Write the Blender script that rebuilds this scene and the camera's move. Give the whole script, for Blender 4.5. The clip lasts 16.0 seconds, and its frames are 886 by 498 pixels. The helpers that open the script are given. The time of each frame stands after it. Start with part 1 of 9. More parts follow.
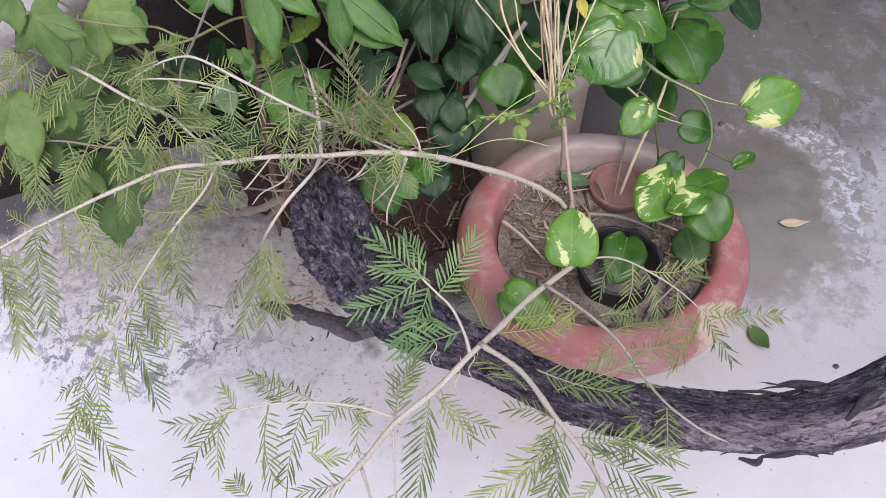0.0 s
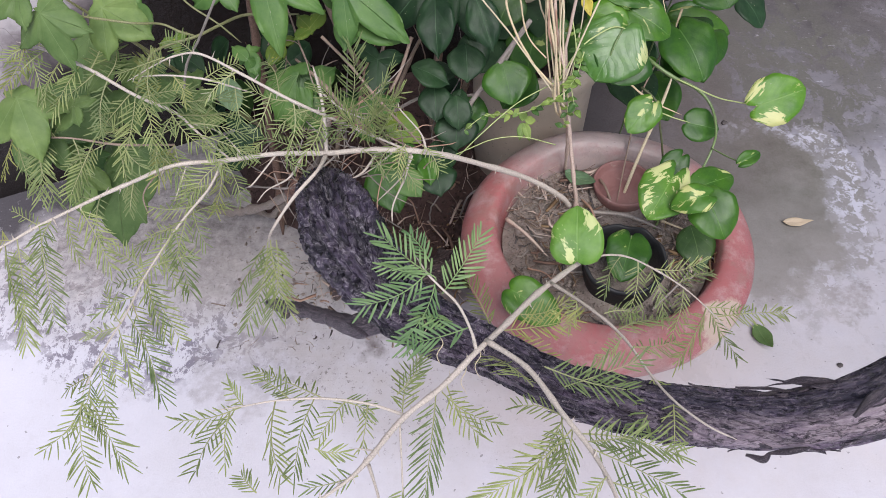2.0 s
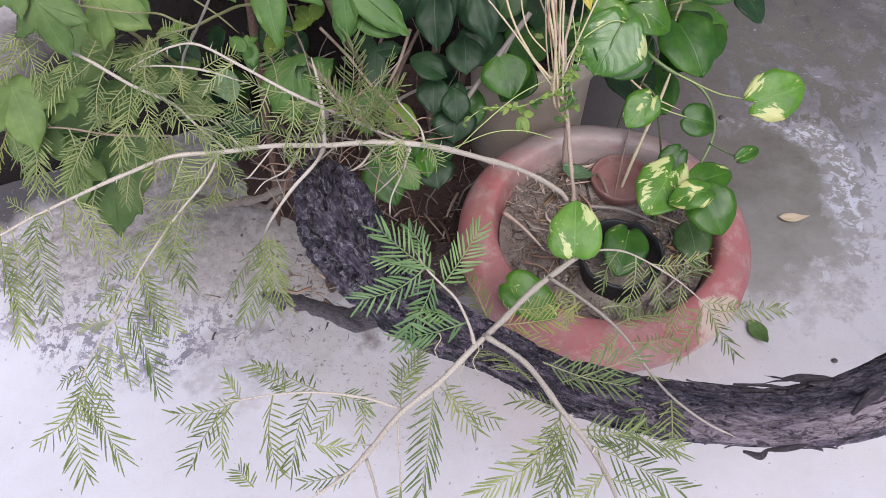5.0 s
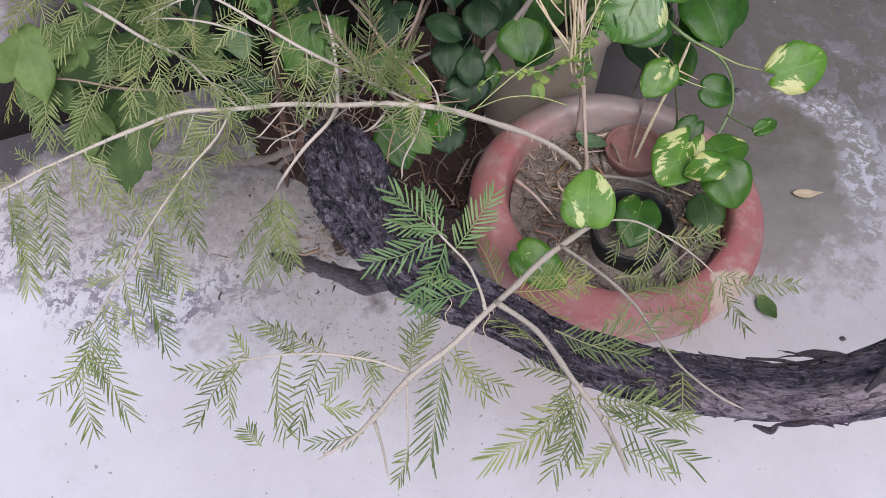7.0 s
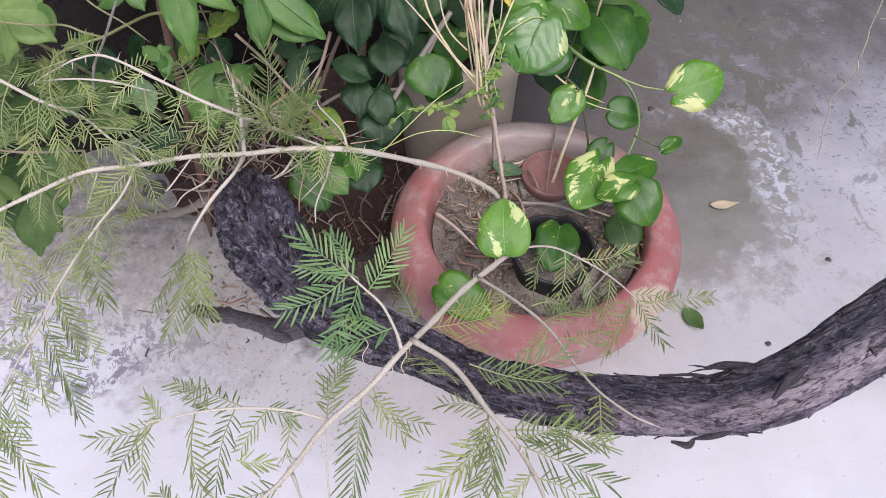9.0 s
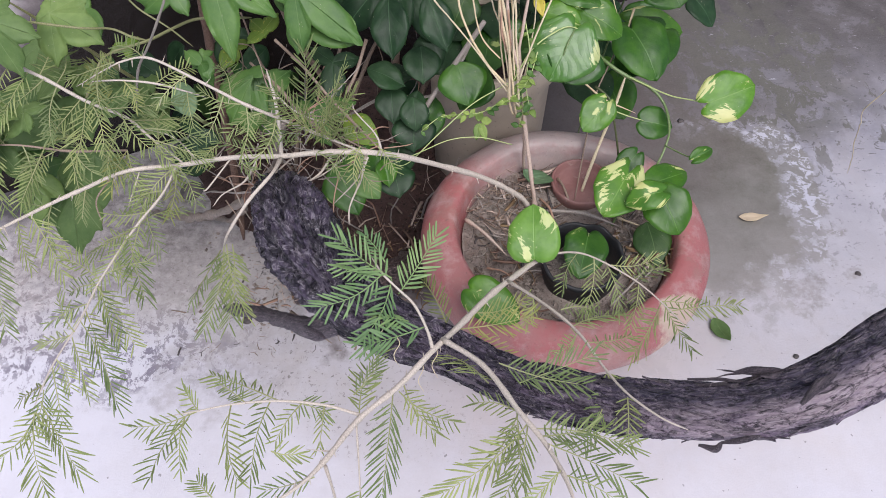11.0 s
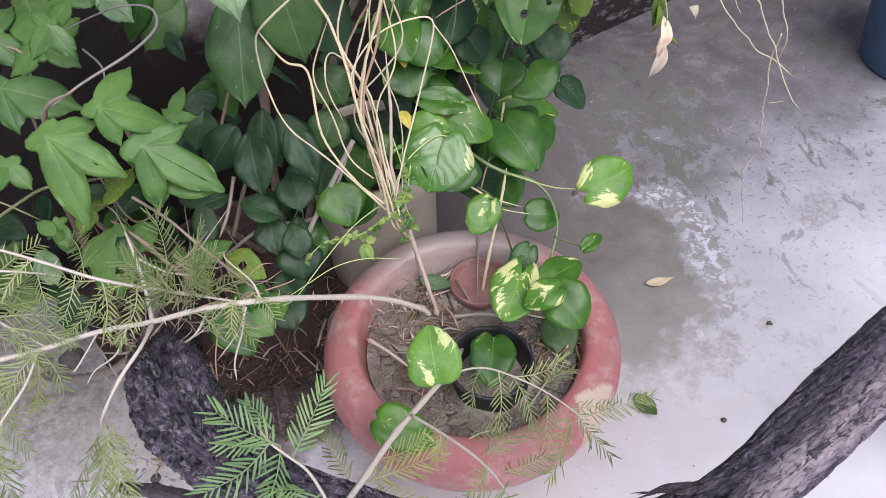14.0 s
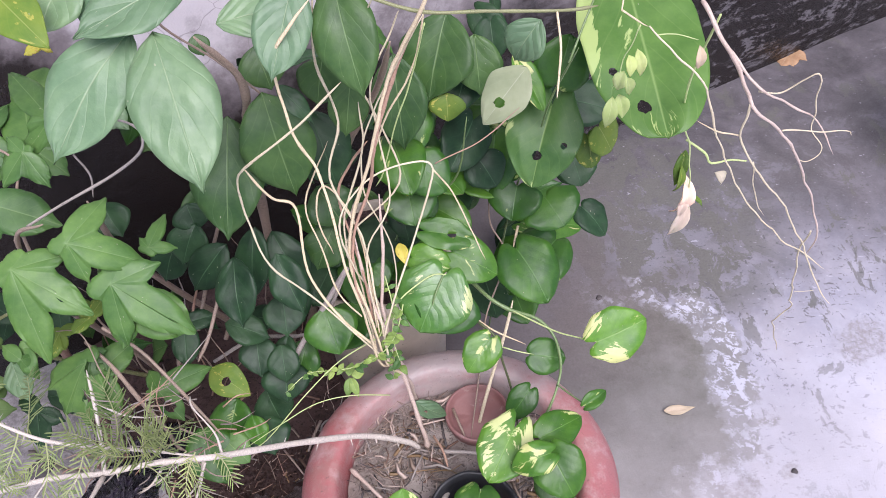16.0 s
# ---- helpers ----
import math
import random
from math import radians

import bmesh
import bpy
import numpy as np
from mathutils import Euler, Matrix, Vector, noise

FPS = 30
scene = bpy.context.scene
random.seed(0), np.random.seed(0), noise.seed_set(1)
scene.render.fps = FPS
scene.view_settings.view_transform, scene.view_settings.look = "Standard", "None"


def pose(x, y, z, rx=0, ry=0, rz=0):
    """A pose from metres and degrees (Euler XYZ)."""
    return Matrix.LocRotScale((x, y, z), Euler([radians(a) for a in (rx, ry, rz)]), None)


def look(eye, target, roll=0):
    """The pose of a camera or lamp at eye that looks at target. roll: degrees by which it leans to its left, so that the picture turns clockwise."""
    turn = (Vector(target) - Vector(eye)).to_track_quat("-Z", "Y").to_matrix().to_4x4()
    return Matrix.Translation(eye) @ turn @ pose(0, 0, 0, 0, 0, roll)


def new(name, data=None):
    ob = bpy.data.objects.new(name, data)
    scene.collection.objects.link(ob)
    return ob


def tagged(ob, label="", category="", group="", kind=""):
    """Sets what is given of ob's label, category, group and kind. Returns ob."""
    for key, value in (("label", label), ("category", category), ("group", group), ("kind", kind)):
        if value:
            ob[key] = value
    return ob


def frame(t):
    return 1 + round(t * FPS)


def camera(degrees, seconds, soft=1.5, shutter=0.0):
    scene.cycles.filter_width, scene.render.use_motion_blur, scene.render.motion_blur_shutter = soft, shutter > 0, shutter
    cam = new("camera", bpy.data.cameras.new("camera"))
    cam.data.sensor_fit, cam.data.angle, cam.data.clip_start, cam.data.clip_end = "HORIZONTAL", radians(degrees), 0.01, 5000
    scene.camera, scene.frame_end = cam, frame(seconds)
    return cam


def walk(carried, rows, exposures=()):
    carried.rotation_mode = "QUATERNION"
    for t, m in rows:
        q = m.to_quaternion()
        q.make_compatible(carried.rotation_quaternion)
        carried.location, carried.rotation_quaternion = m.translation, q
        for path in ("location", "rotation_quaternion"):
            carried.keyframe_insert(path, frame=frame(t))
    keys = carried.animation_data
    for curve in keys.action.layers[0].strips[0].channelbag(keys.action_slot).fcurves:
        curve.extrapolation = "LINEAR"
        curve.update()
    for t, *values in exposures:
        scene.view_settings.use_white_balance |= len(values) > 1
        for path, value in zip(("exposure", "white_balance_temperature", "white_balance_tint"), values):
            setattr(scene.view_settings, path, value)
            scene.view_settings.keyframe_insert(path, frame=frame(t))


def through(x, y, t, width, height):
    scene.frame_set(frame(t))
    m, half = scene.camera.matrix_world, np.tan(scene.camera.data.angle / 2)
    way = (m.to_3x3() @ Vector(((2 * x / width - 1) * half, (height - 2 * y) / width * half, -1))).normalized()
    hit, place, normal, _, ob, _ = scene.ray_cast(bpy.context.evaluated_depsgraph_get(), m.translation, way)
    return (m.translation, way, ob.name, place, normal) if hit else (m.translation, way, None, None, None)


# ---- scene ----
cam = camera(56.4, 16.0, 0.3)
PATH = [
    (0, (0.077, 0.106, 1.21), (0.069, 1.285, -0.406), -1.7),
    (0.5, (0.08, 0.107, 1.203), (0.074, 1.272, -0.423), -2.4),
    (1, (0.075, 0.105, 1.203), (0.057, 1.264, -0.427), -2.2),
    (1.5, (0.072, 0.103, 1.203), (0.064, 1.273, -0.419), -1.9),
    (2, (0.07, 0.103, 1.207), (0.063, 1.284, -0.408), -1.6),
    (2.5, (0.067, 0.104, 1.207), (0.067, 1.28, -0.411), -1.0),
    (3, (0.068, 0.104, 1.202), (0.071, 1.269, -0.424), -1.4),
    (3.5, (0.063, 0.103, 1.205), (0.049, 1.276, -0.415), -1.8),
    (4, (0.065, 0.107, 1.204), (0.06, 1.275, -0.419), -1.2),
    (4.2, (0.065, 0.106, 1.206), (0.063, 1.273, -0.418), -1.1),
    (6.3, (0.062, 0.111, 1.207), (0.079, 1.262, -0.428), 0.4),
    (6.5, (0.061, 0.107, 1.205), (0.069, 1.253, -0.435), 0.2),
    (7, (0.055, 0.11, 1.196), (0.056, 1.21, -0.475), 0.8),
    (7.5, (0.057, 0.112, 1.204), (0.073, 1.241, -0.447), 1.2),
    (8, (0.084, 0.123, 1.21), (0.151, 1.277, -0.422), 0.2),
    (8.5, (0.103, 0.116, 1.208), (0.26, 1.263, -0.423), 1.7),
    (9, (0.096, 0.115, 1.202), (0.216, 1.27, -0.426), 1.2),
    (11.3, (0.084, 0.096, 1.208), (0.146, 1.288, -0.396), 0.1),
    (11.5, (0.082, 0.099, 1.206), (0.158, 1.295, -0.395), 1.0),
    (12, (0.078, 0.1, 1.216), (0.134, 1.298, -0.385), 0.5),
    (12.5, (0.089, 0.104, 1.206), (0.155, 1.293, -0.401), -0.2),
    (13, (0.096, 0.111, 1.201), (0.183, 1.278, -0.421), -0.1),
    (13.5, (0.125, 0.142, 1.215), (0.275, 1.373, -0.354), -2.7),
    (14, (0.155, 0.178, 1.224), (0.389, 1.456, -0.296), -3.2),
    (14.5, (0.188, 0.249, 1.227), (0.436, 1.499, -0.315), -2.5),
    (15, (0.235, 0.313, 1.246), (0.431, 1.549, -0.314), -2.5),
    (15.5, (0.27, 0.346, 1.27), (0.404, 1.602, -0.28), -2.8),
    (16, (0.267, 0.35, 1.281), (0.37, 1.654, -0.233), -3.0),
]
# light settings
SKY, SUN = 0.062, 3.1
EXPOSURES = ((0.0, 0.42, 6200, 14.0), (2.5, 0.41, 6200, 14.0), (4.0, 0.36, 6200, 14.0), (6.4, 0.34, 6200, 14.0), (7.0, 0.20, 6200, 14.0), (7.5, 0.29, 6200, 14.0),
             (8.0, 0.35, 6200, 14.0), (9.0, 0.48, 6200, 14.0), (11.5, 0.41, 6200, 14.0), (13.0, 0.44, 6150, 14.0), (13.5, 0.59, 6150, 14.0), (14.0, 0.59, 6150, 14.0),
             (14.5, 0.56, 6100, 16.0), (15.5, 0.56, 6000, 19.0), (16.0, 0.89, 6000, 21.0))
walk(cam, [(t, look(eye, target, roll)) for t, eye, target, roll in PATH], EXPOSURES)

# ---- light ----
world = bpy.data.worlds.new("sky")
scene.world = world
world.use_nodes = True
wn = world.node_tree.nodes
sky = wn.new("ShaderNodeTexSky")
sky.sky_type = "NISHITA"
sky.sun_disc = False
sky.sun_elevation, sky.sun_rotation = radians(57), radians(163)
world.node_tree.links.new(sky.outputs[0], wn["Background"].inputs[0])
wn["Background"].inputs[1].default_value = SKY
sun = new("sun", bpy.data.lights.new("sun", "SUN"))
sun.data.energy, sun.data.angle, sun.data.color = SUN, radians(46), (1.0, 0.95, 0.90)
sun.matrix_world = look((0.85, -0.95, 3.0), (0.3, 0.9, 0.0))


# ---- materials ----
class Mat:
    """A node material under construction."""

    def __init__(self, name, rough=0.6):
        self.m = bpy.data.materials.new(name)
        self.m.use_nodes = True
        self.t = self.m.node_tree
        self.b = self.t.nodes["Principled BSDF"]
        self.b.inputs["Roughness"].default_value = rough
        self.pos = self.node("ShaderNodeTexCoord").outputs["Object"]

    def node(self, kind):
        return self.t.nodes.new(kind)

    def put(self, value, socket):
        if hasattr(value, "is_linked"):
            self.t.links.new(value, socket)
        elif isinstance(value, tuple) and len(value) == 3 and socket.type == "RGBA":
            socket.default_value = (*value, 1)
        else:
            socket.default_value = value

    def noise(self, scale, detail=4, rough=0.55, at=None, stretch=None, warp=0.0):
        n = self.node("ShaderNodeTexNoise")
        n.inputs["Scale"].default_value, n.inputs["Detail"].default_value = scale, detail
        n.inputs["Roughness"].default_value, n.inputs["Distortion"].default_value = rough, warp
        at = at or self.pos
        if stretch:
            s = self.node("ShaderNodeMapping")
            s.inputs["Scale"].default_value = stretch
            self.put(at, s.inputs[0])
            at = s.outputs[0]
        self.put(at, n.inputs["Vector"])
        return n.outputs[0]

    def ramp(self, x, *stops):
        r = self.node("ShaderNodeValToRGB")
        e = r.color_ramp.elements
        while len(e) < len(stops):
            e.new(0.5)
        for el, (p, c) in zip(e, stops):
            el.position = p
            el.color = (*c, 1) if isinstance(c, tuple) else (c, c, c, 1)
        self.put(x, r.inputs[0])
        return r.outputs[0]

    def mix(self, f, a, b, how="MIX"):
        n = self.node("ShaderNodeMix")
        n.data_type, n.blend_type = "RGBA", how
        self.put(f, n.inputs[0])
        self.put(a, n.inputs[6])
        self.put(b, n.inputs[7])
        return n.outputs[2]

    def calc(self, how, a, b=0.0):
        n = self.node("ShaderNodeMath")
        n.operation = how
        self.put(a, n.inputs[0])
        self.put(b, n.inputs[1])
        return n.outputs[0]

    def bump(self, height, strength=0.4, depth=0.004):
        n = self.node("ShaderNodeBump")
        n.inputs["Strength"].default_value, n.inputs["Distance"].default_value = strength, depth
        self.put(height, n.inputs["Height"])
        self.put(n.outputs[0], self.b.inputs["Normal"])

    def colour(self, c):
        self.put(c, self.b.inputs["Base Color"])

    def rough(self, r):
        self.put(r, self.b.inputs["Roughness"])

    def random(self):
        return self.node("ShaderNodeObjectInfo").outputs["Random"]

    def patch(self, x, y, rx, ry, turn=0.0, ragged=0.5, scale=9.0, soft=0.08):
        """1 inside a ragged patch of the ground round (x, y), 0 outside."""
        s = self.node("ShaderNodeMapping")
        s.vector_type = "TEXTURE"
        s.inputs["Location"].default_value = (x, y, 0)
        s.inputs["Rotation"].default_value = (0, 0, radians(turn))
        s.inputs["Scale"].default_value = (rx, ry, 1)
        self.put(self.pos, s.inputs[0])
        d = self.node("ShaderNodeVectorMath")
        d.operation = "LENGTH"
        self.put(s.outputs[0], d.inputs[0])
        n = self.noise(scale, 6, 0.65)
        far = self.calc("ADD", d.outputs["Value"], self.calc("MULTIPLY", self.calc("SUBTRACT", n, 0.5), ragged * 4))
        return self.ramp(far, (max(0.0, 0.5 - soft), 1.0), (0.5 + soft, 0.0))


def concrete():
    m = Mat("cement_floor", 0.55)
    grain = m.noise(240, 3, 0.7)
    cloud = m.noise(5.5, 5, 0.6)
    scour = m.noise(38, 9, 0.80, stretch=(1.0, 0.55, 1.0), warp=0.15)
    c = m.mix(m.ramp(cloud, (0.35, 0.0), (0.72, 1.0)), (0.66, 0.655, 0.74), (0.585, 0.575, 0.635))
    c = m.mix(m.ramp(m.noise(28, 5, 0.7), (0.56, 0.0), (0.8, 0.35)), c, (0.46, 0.43, 0.46))
    # lavender lime wash, scoured thin, in a belt before the wall
    lav = m.patch(0.98, 1.50, 1.75, 0.98, 24, 0.12, 5.0, 0.26)
    c = m.mix(m.calc("MULTIPLY", lav, 0.92), c, m.mix(m.ramp(m.noise(11, 7, 0.7), (0.36, 0.0), (0.66, 1.0)), (0.132, 0.130, 0.160), (0.232, 0.230, 0.280)))
    veil = m.patch(1.00, 1.30, 2.30, 1.30, 30, 0.12, 4.0, 0.40)
    c = m.mix(m.calc("MULTIPLY", veil, m.ramp(m.noise(6, 7, 0.72), (0.42, 0.0), (0.70, 0.55))), c, (0.36, 0.335, 0.35))
    # bare brown cement, damp along the wall
    back = m.patch(1.25, 1.98, 2.60, 1.00, 22, 0.16, 5.0, 0.14)
    c = m.mix(m.calc("MULTIPLY", back, 0.92), c, m.mix(m.ramp(m.noise(7, 9, 0.70, warp=0.3), (0.36, 0.0), (0.66, 1.0)), (0.038, 0.034, 0.030), (0.095, 0.086, 0.080)))
    left_wash = m.calc("MULTIPLY", back, m.ramp(m.noise(9, 9, 0.74, warp=0.4), (0.535, 0.0), (0.56, 0.8)))
    c = m.mix(left_wash, c, m.mix(m.noise(16, 6, 0.7), (0.12, 0.117, 0.132), (0.20, 0.197, 0.228)))
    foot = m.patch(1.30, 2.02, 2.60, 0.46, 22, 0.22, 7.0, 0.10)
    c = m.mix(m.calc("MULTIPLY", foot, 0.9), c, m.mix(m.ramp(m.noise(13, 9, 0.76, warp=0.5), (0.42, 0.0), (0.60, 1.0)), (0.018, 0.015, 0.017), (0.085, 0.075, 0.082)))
    # broad brown stain spreading from the wall
    stain = m.patch(1.36, 1.74, 0.95, 0.62, 24, 0.18, 6.0, 0.22)
    c = m.mix(m.calc("MULTIPLY", stain, 0.72), c, m.mix(m.ramp(m.noise(9, 9, 0.74, warp=0.4), (0.38, 0.0), (0.64, 1.0)), (0.030, 0.025, 0.025), (0.120, 0.105, 0.112)))
    # olive scabs where the wash has flaked away, with crisp edges
    scab = m.patch(0.74, 1.45, 0.52, 0.58, 10, 0.14, 8.0, 0.14)
    scab = m.calc("MULTIPLY", scab, m.ramp(m.noise(20, 8, 0.68, stretch=(1.0, 0.7, 1.0), warp=0.5), (0.475, 0.0), (0.49, 0.95)))
    few = m.calc("MULTIPLY", lav, m.ramp(m.noise(15, 8, 0.70, stretch=(1.0, 0.6, 1.0), warp=0.6), (0.575, 0.0), (0.59, 0.85)))
    bald = m.calc("MAXIMUM", scab, few)
    c = m.mix(bald, c, m.mix(m.noise(30, 6, 0.7), (0.055, 0.054, 0.040), (0.110, 0.106, 0.088)))
    belt = m.calc("MAXIMUM", lav, m.calc("MULTIPLY", back, 0.7))
    nicks = m.calc("MAXIMUM", m.ramp(m.noise(105, 5, 0.66, stretch=(0.55, 1.0, 1.0), warp=0.4), (0.605, 0.0), (0.625, 1.0)), m.ramp(m.noise(52, 7, 0.72, stretch=(1.0, 0.6, 1.0), warp=0.3), (0.615, 0.0), (0.63, 1.0)))
    c = m.mix(m.calc("MULTIPLY", belt, m.calc("MULTIPLY", nicks, 0.85)), c, (0.065, 0.062, 0.062))
    scratch = m.ramp(m.noise(75, 6, 0.7, stretch=(0.7, 1.5, 1.0), warp=0.5), (0.645, 0.0), (0.66, 0.42))
    c = m.mix(m.calc("MULTIPLY", belt, scratch), c, (0.54, 0.53, 0.60))
    # damp algae patch beside the planter, edged with crisp flakes
    wet1 = m.patch(0.63, 1.06, 0.36, 0.42, -25, 0.16, 9.0, 0.06)
    c = m.mix(m.calc("MULTIPLY", wet1, 0.92), c, m.mix(m.ramp(m.noise(12, 8, 0.72), (0.36, 0.0), (0.64, 1.0)), (0.070, 0.067, 0.040), (0.175, 0.167, 0.145)))
    rim = m.calc("SUBTRACT", m.patch(0.64, 1.06, 0.45, 0.51, -25, 0.17, 15.0, 0.03), wet1)
    rim = m.calc("MULTIPLY", m.calc("MAXIMUM", rim, 0.0), m.patch(0.84, 1.02, 0.56, 0.74, 0, 0.2, 8.0, 0.2))
    c = m.mix(m.calc("MULTIPLY", rim, 0.85), c, (0.185, 0.178, 0.165))
    flake = m.ramp(m.noise(52, 8, 0.72, warp=0.3), (0.515, 0.0), (0.530, 0.95))
    c = m.mix(m.calc("MULTIPLY", rim, flake), c, (0.47, 0.47, 0.55))
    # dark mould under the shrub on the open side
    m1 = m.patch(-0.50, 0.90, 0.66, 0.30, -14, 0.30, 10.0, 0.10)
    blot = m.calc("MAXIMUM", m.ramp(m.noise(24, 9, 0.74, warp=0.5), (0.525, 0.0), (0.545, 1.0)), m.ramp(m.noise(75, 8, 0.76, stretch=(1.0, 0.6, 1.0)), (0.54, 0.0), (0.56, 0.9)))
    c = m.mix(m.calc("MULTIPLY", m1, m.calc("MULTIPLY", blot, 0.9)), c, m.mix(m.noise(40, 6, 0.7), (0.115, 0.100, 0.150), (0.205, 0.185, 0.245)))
    m2 = m.patch(-0.22, 0.78, 0.26, 0.16, 10, 0.4, 14.0, 0.1)
    c = m.mix(m.calc("MULTIPLY", m2, m.ramp(m.noise(48, 7, 0.75), (0.44, 0.5), (0.62, 0.12))), c, (0.25, 0.225, 0.235))
    m3 = m.patch(0.765, 0.862, 0.08, 0.05, 20, 0.4, 30.0, 0.1)
    m4 = m.patch(0.86, 0.89, 0.035, 0.022, 30, 0.4, 34.0, 0.1)
    m5 = m.patch(1.09, 1.12, 0.11, 0.07, 30, 0.4, 24.0, 0.12)
    spots = m.calc("MAXIMUM", m3, m.calc("MAXIMUM", m4, m5))
    c = m.mix(m.calc("MULTIPLY", spots, m.ramp(m.noise(90, 6, 0.7), (0.40, 0.9), (0.6, 0.2))), c, (0.22, 0.20, 0.20))
    # earth washed out round the roots and the planter's foot
    e0 = m.patch(0.30, 0.78, 0.44, 0.30, 0, 0.3, 8.0, 0.25)
    c = m.mix(m.calc("MULTIPLY", e0, 0.55), c, (0.42, 0.37, 0.345))
    e3 = m.patch(-0.04, 0.72, 0.36, 0.16, -25, 0.3, 9.0, 0.25)
    c = m.mix(m.calc("MULTIPLY", e3, m.ramp(m.noise(30, 7, 0.72), (0.35, 0.75), (0.65, 0.3))), c, (0.49, 0.455, 0.450))
    # brown earth at the roots, darkened further to paint the shade under the shrub
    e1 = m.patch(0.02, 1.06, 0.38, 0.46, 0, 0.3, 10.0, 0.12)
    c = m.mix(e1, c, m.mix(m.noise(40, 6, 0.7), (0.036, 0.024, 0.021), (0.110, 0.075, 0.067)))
    e2 = m.patch(-0.24, 0.96, 0.40, 0.25, -14, 0.22, 12.0, 0.24)
    c = m.mix(m.calc("MULTIPLY", e2, 0.85), c, m.mix(m.noise(55, 6, 0.75), (0.36, 0.325, 0.305), (0.58, 0.54, 0.515)))
    grit = m.calc("MULTIPLY", m.calc("MAXIMUM", e2, e3), m.ramp(m.noise(110, 6, 0.75), (0.58, 0.0), (0.61, 0.9)))
    c = m.mix(grit, c, (0.085, 0.07, 0.062))
    # bare trodden earth and grit behind the limb, up to the wall's foot
    e4 = m.patch(-0.44, 1.14, 0.72, 0.46, 18, 0.14, 9.0, 0.24)
    c = m.mix(m.calc("MULTIPLY", e4, 0.93), c, m.mix(m.ramp(m.noise(48, 8, 0.76), (0.40, 0.0), (0.62, 1.0)), (0.19, 0.165, 0.152), (0.50, 0.455, 0.435)))
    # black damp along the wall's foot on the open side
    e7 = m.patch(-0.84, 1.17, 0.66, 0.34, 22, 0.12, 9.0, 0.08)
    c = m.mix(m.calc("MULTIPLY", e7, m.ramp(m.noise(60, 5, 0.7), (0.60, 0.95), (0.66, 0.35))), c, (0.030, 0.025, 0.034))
    # brown ground between the pots, its shade put into the colour
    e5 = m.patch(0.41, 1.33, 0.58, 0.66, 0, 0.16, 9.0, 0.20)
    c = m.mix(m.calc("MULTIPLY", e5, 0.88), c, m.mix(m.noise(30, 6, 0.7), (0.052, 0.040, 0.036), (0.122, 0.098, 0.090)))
    # dust blown against the planter and along the limb, warm bounce light painted in
    e6 = m.patch(0.52, 0.68, 1.30, 0.44, 8, 0.14, 6.0, 0.34)
    c = m.mix(m.calc("MULTIPLY", e6, m.ramp(m.noise(13, 7, 0.7), (0.30, 0.30), (0.70, 0.75))), c, (0.545, 0.495, 0.490))
    specks = m.ramp(m.noise(90, 2, 0.5), (0.72, 0.0), (0.74, 1.0))
    c = m.mix(m.calc("MULTIPLY", specks, 0.6), c, (0.12, 0.11, 0.11))
    c = m.mix(m.calc("MULTIPLY", grain, 0.2), c, (0.38, 0.36, 0.38))
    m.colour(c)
    damp = m.calc("MAXIMUM", wet1, foot)
    m.rough(m.mix(damp, (0.62, 0.62, 0.62), m.ramp(m.noise(22, 6, 0.7), (0.40, 0.28), (0.62, 0.60))))
    m.bump(m.mix(0.35, scour, grain), 0.35, 0.004)
    return m.m


def earth(name, dark=1.0, red=1.0):
    m = Mat(name, 0.95)
    c = m.ramp(m.noise(22, 8, 0.7), (0.3, (0.12 * dark * red, 0.095 * dark, 0.080 * dark)), (0.5, (0.26 * dark * red, 0.212 * dark, 0.187 * dark)), (0.72, (0.38 * dark * red, 0.33 * dark, 0.285 * dark)))
    m.colour(m.mix(m.ramp(m.noise(130, 4, 0.7), (0.5, 0.0), (0.75, 0.7)), c, (0.36 * min(1.0, dark * 1.4), 0.33 * min(1.0, dark * 1.4), 0.3 * min(1.0, dark * 1.4))))
    c2 = m.ramp(m.noise(150, 5, 0.75), (0.57, 0.0), (0.60, 0.8))
    m.colour(m.mix(c2, c, (0.075 * dark, 0.058 * dark, 0.048 * dark)))
    m.bump(m.noise(75, 8, 0.75), 1.0, 0.012)
    return m.m


def terracotta(name, base, worn, dust):
    m = Mat(name, 0.62)
    c = m.mix(m.ramp(m.noise(9, 6, 0.65), (0.38, 0.0), (0.68, 1.0)), base, worn)
    c = m.mix(m.ramp(m.noise(45, 7, 0.75), (0.60, 0.0), (0.70, 0.55)), c, dust)
    c = m.mix(m.ramp(m.noise(160, 3, 0.6), (0.64, 0.0), (0.72, 0.5)), c, (0.10, 0.08, 0.07))
    m.colour(c)
    m.rough(m.ramp(m.noise(14, 5, 0.6), (0.3, 0.42), (0.7, 0.75)))
    m.bump(m.noise(60, 7, 0.7), 0.3, 0.003)
    return m.m


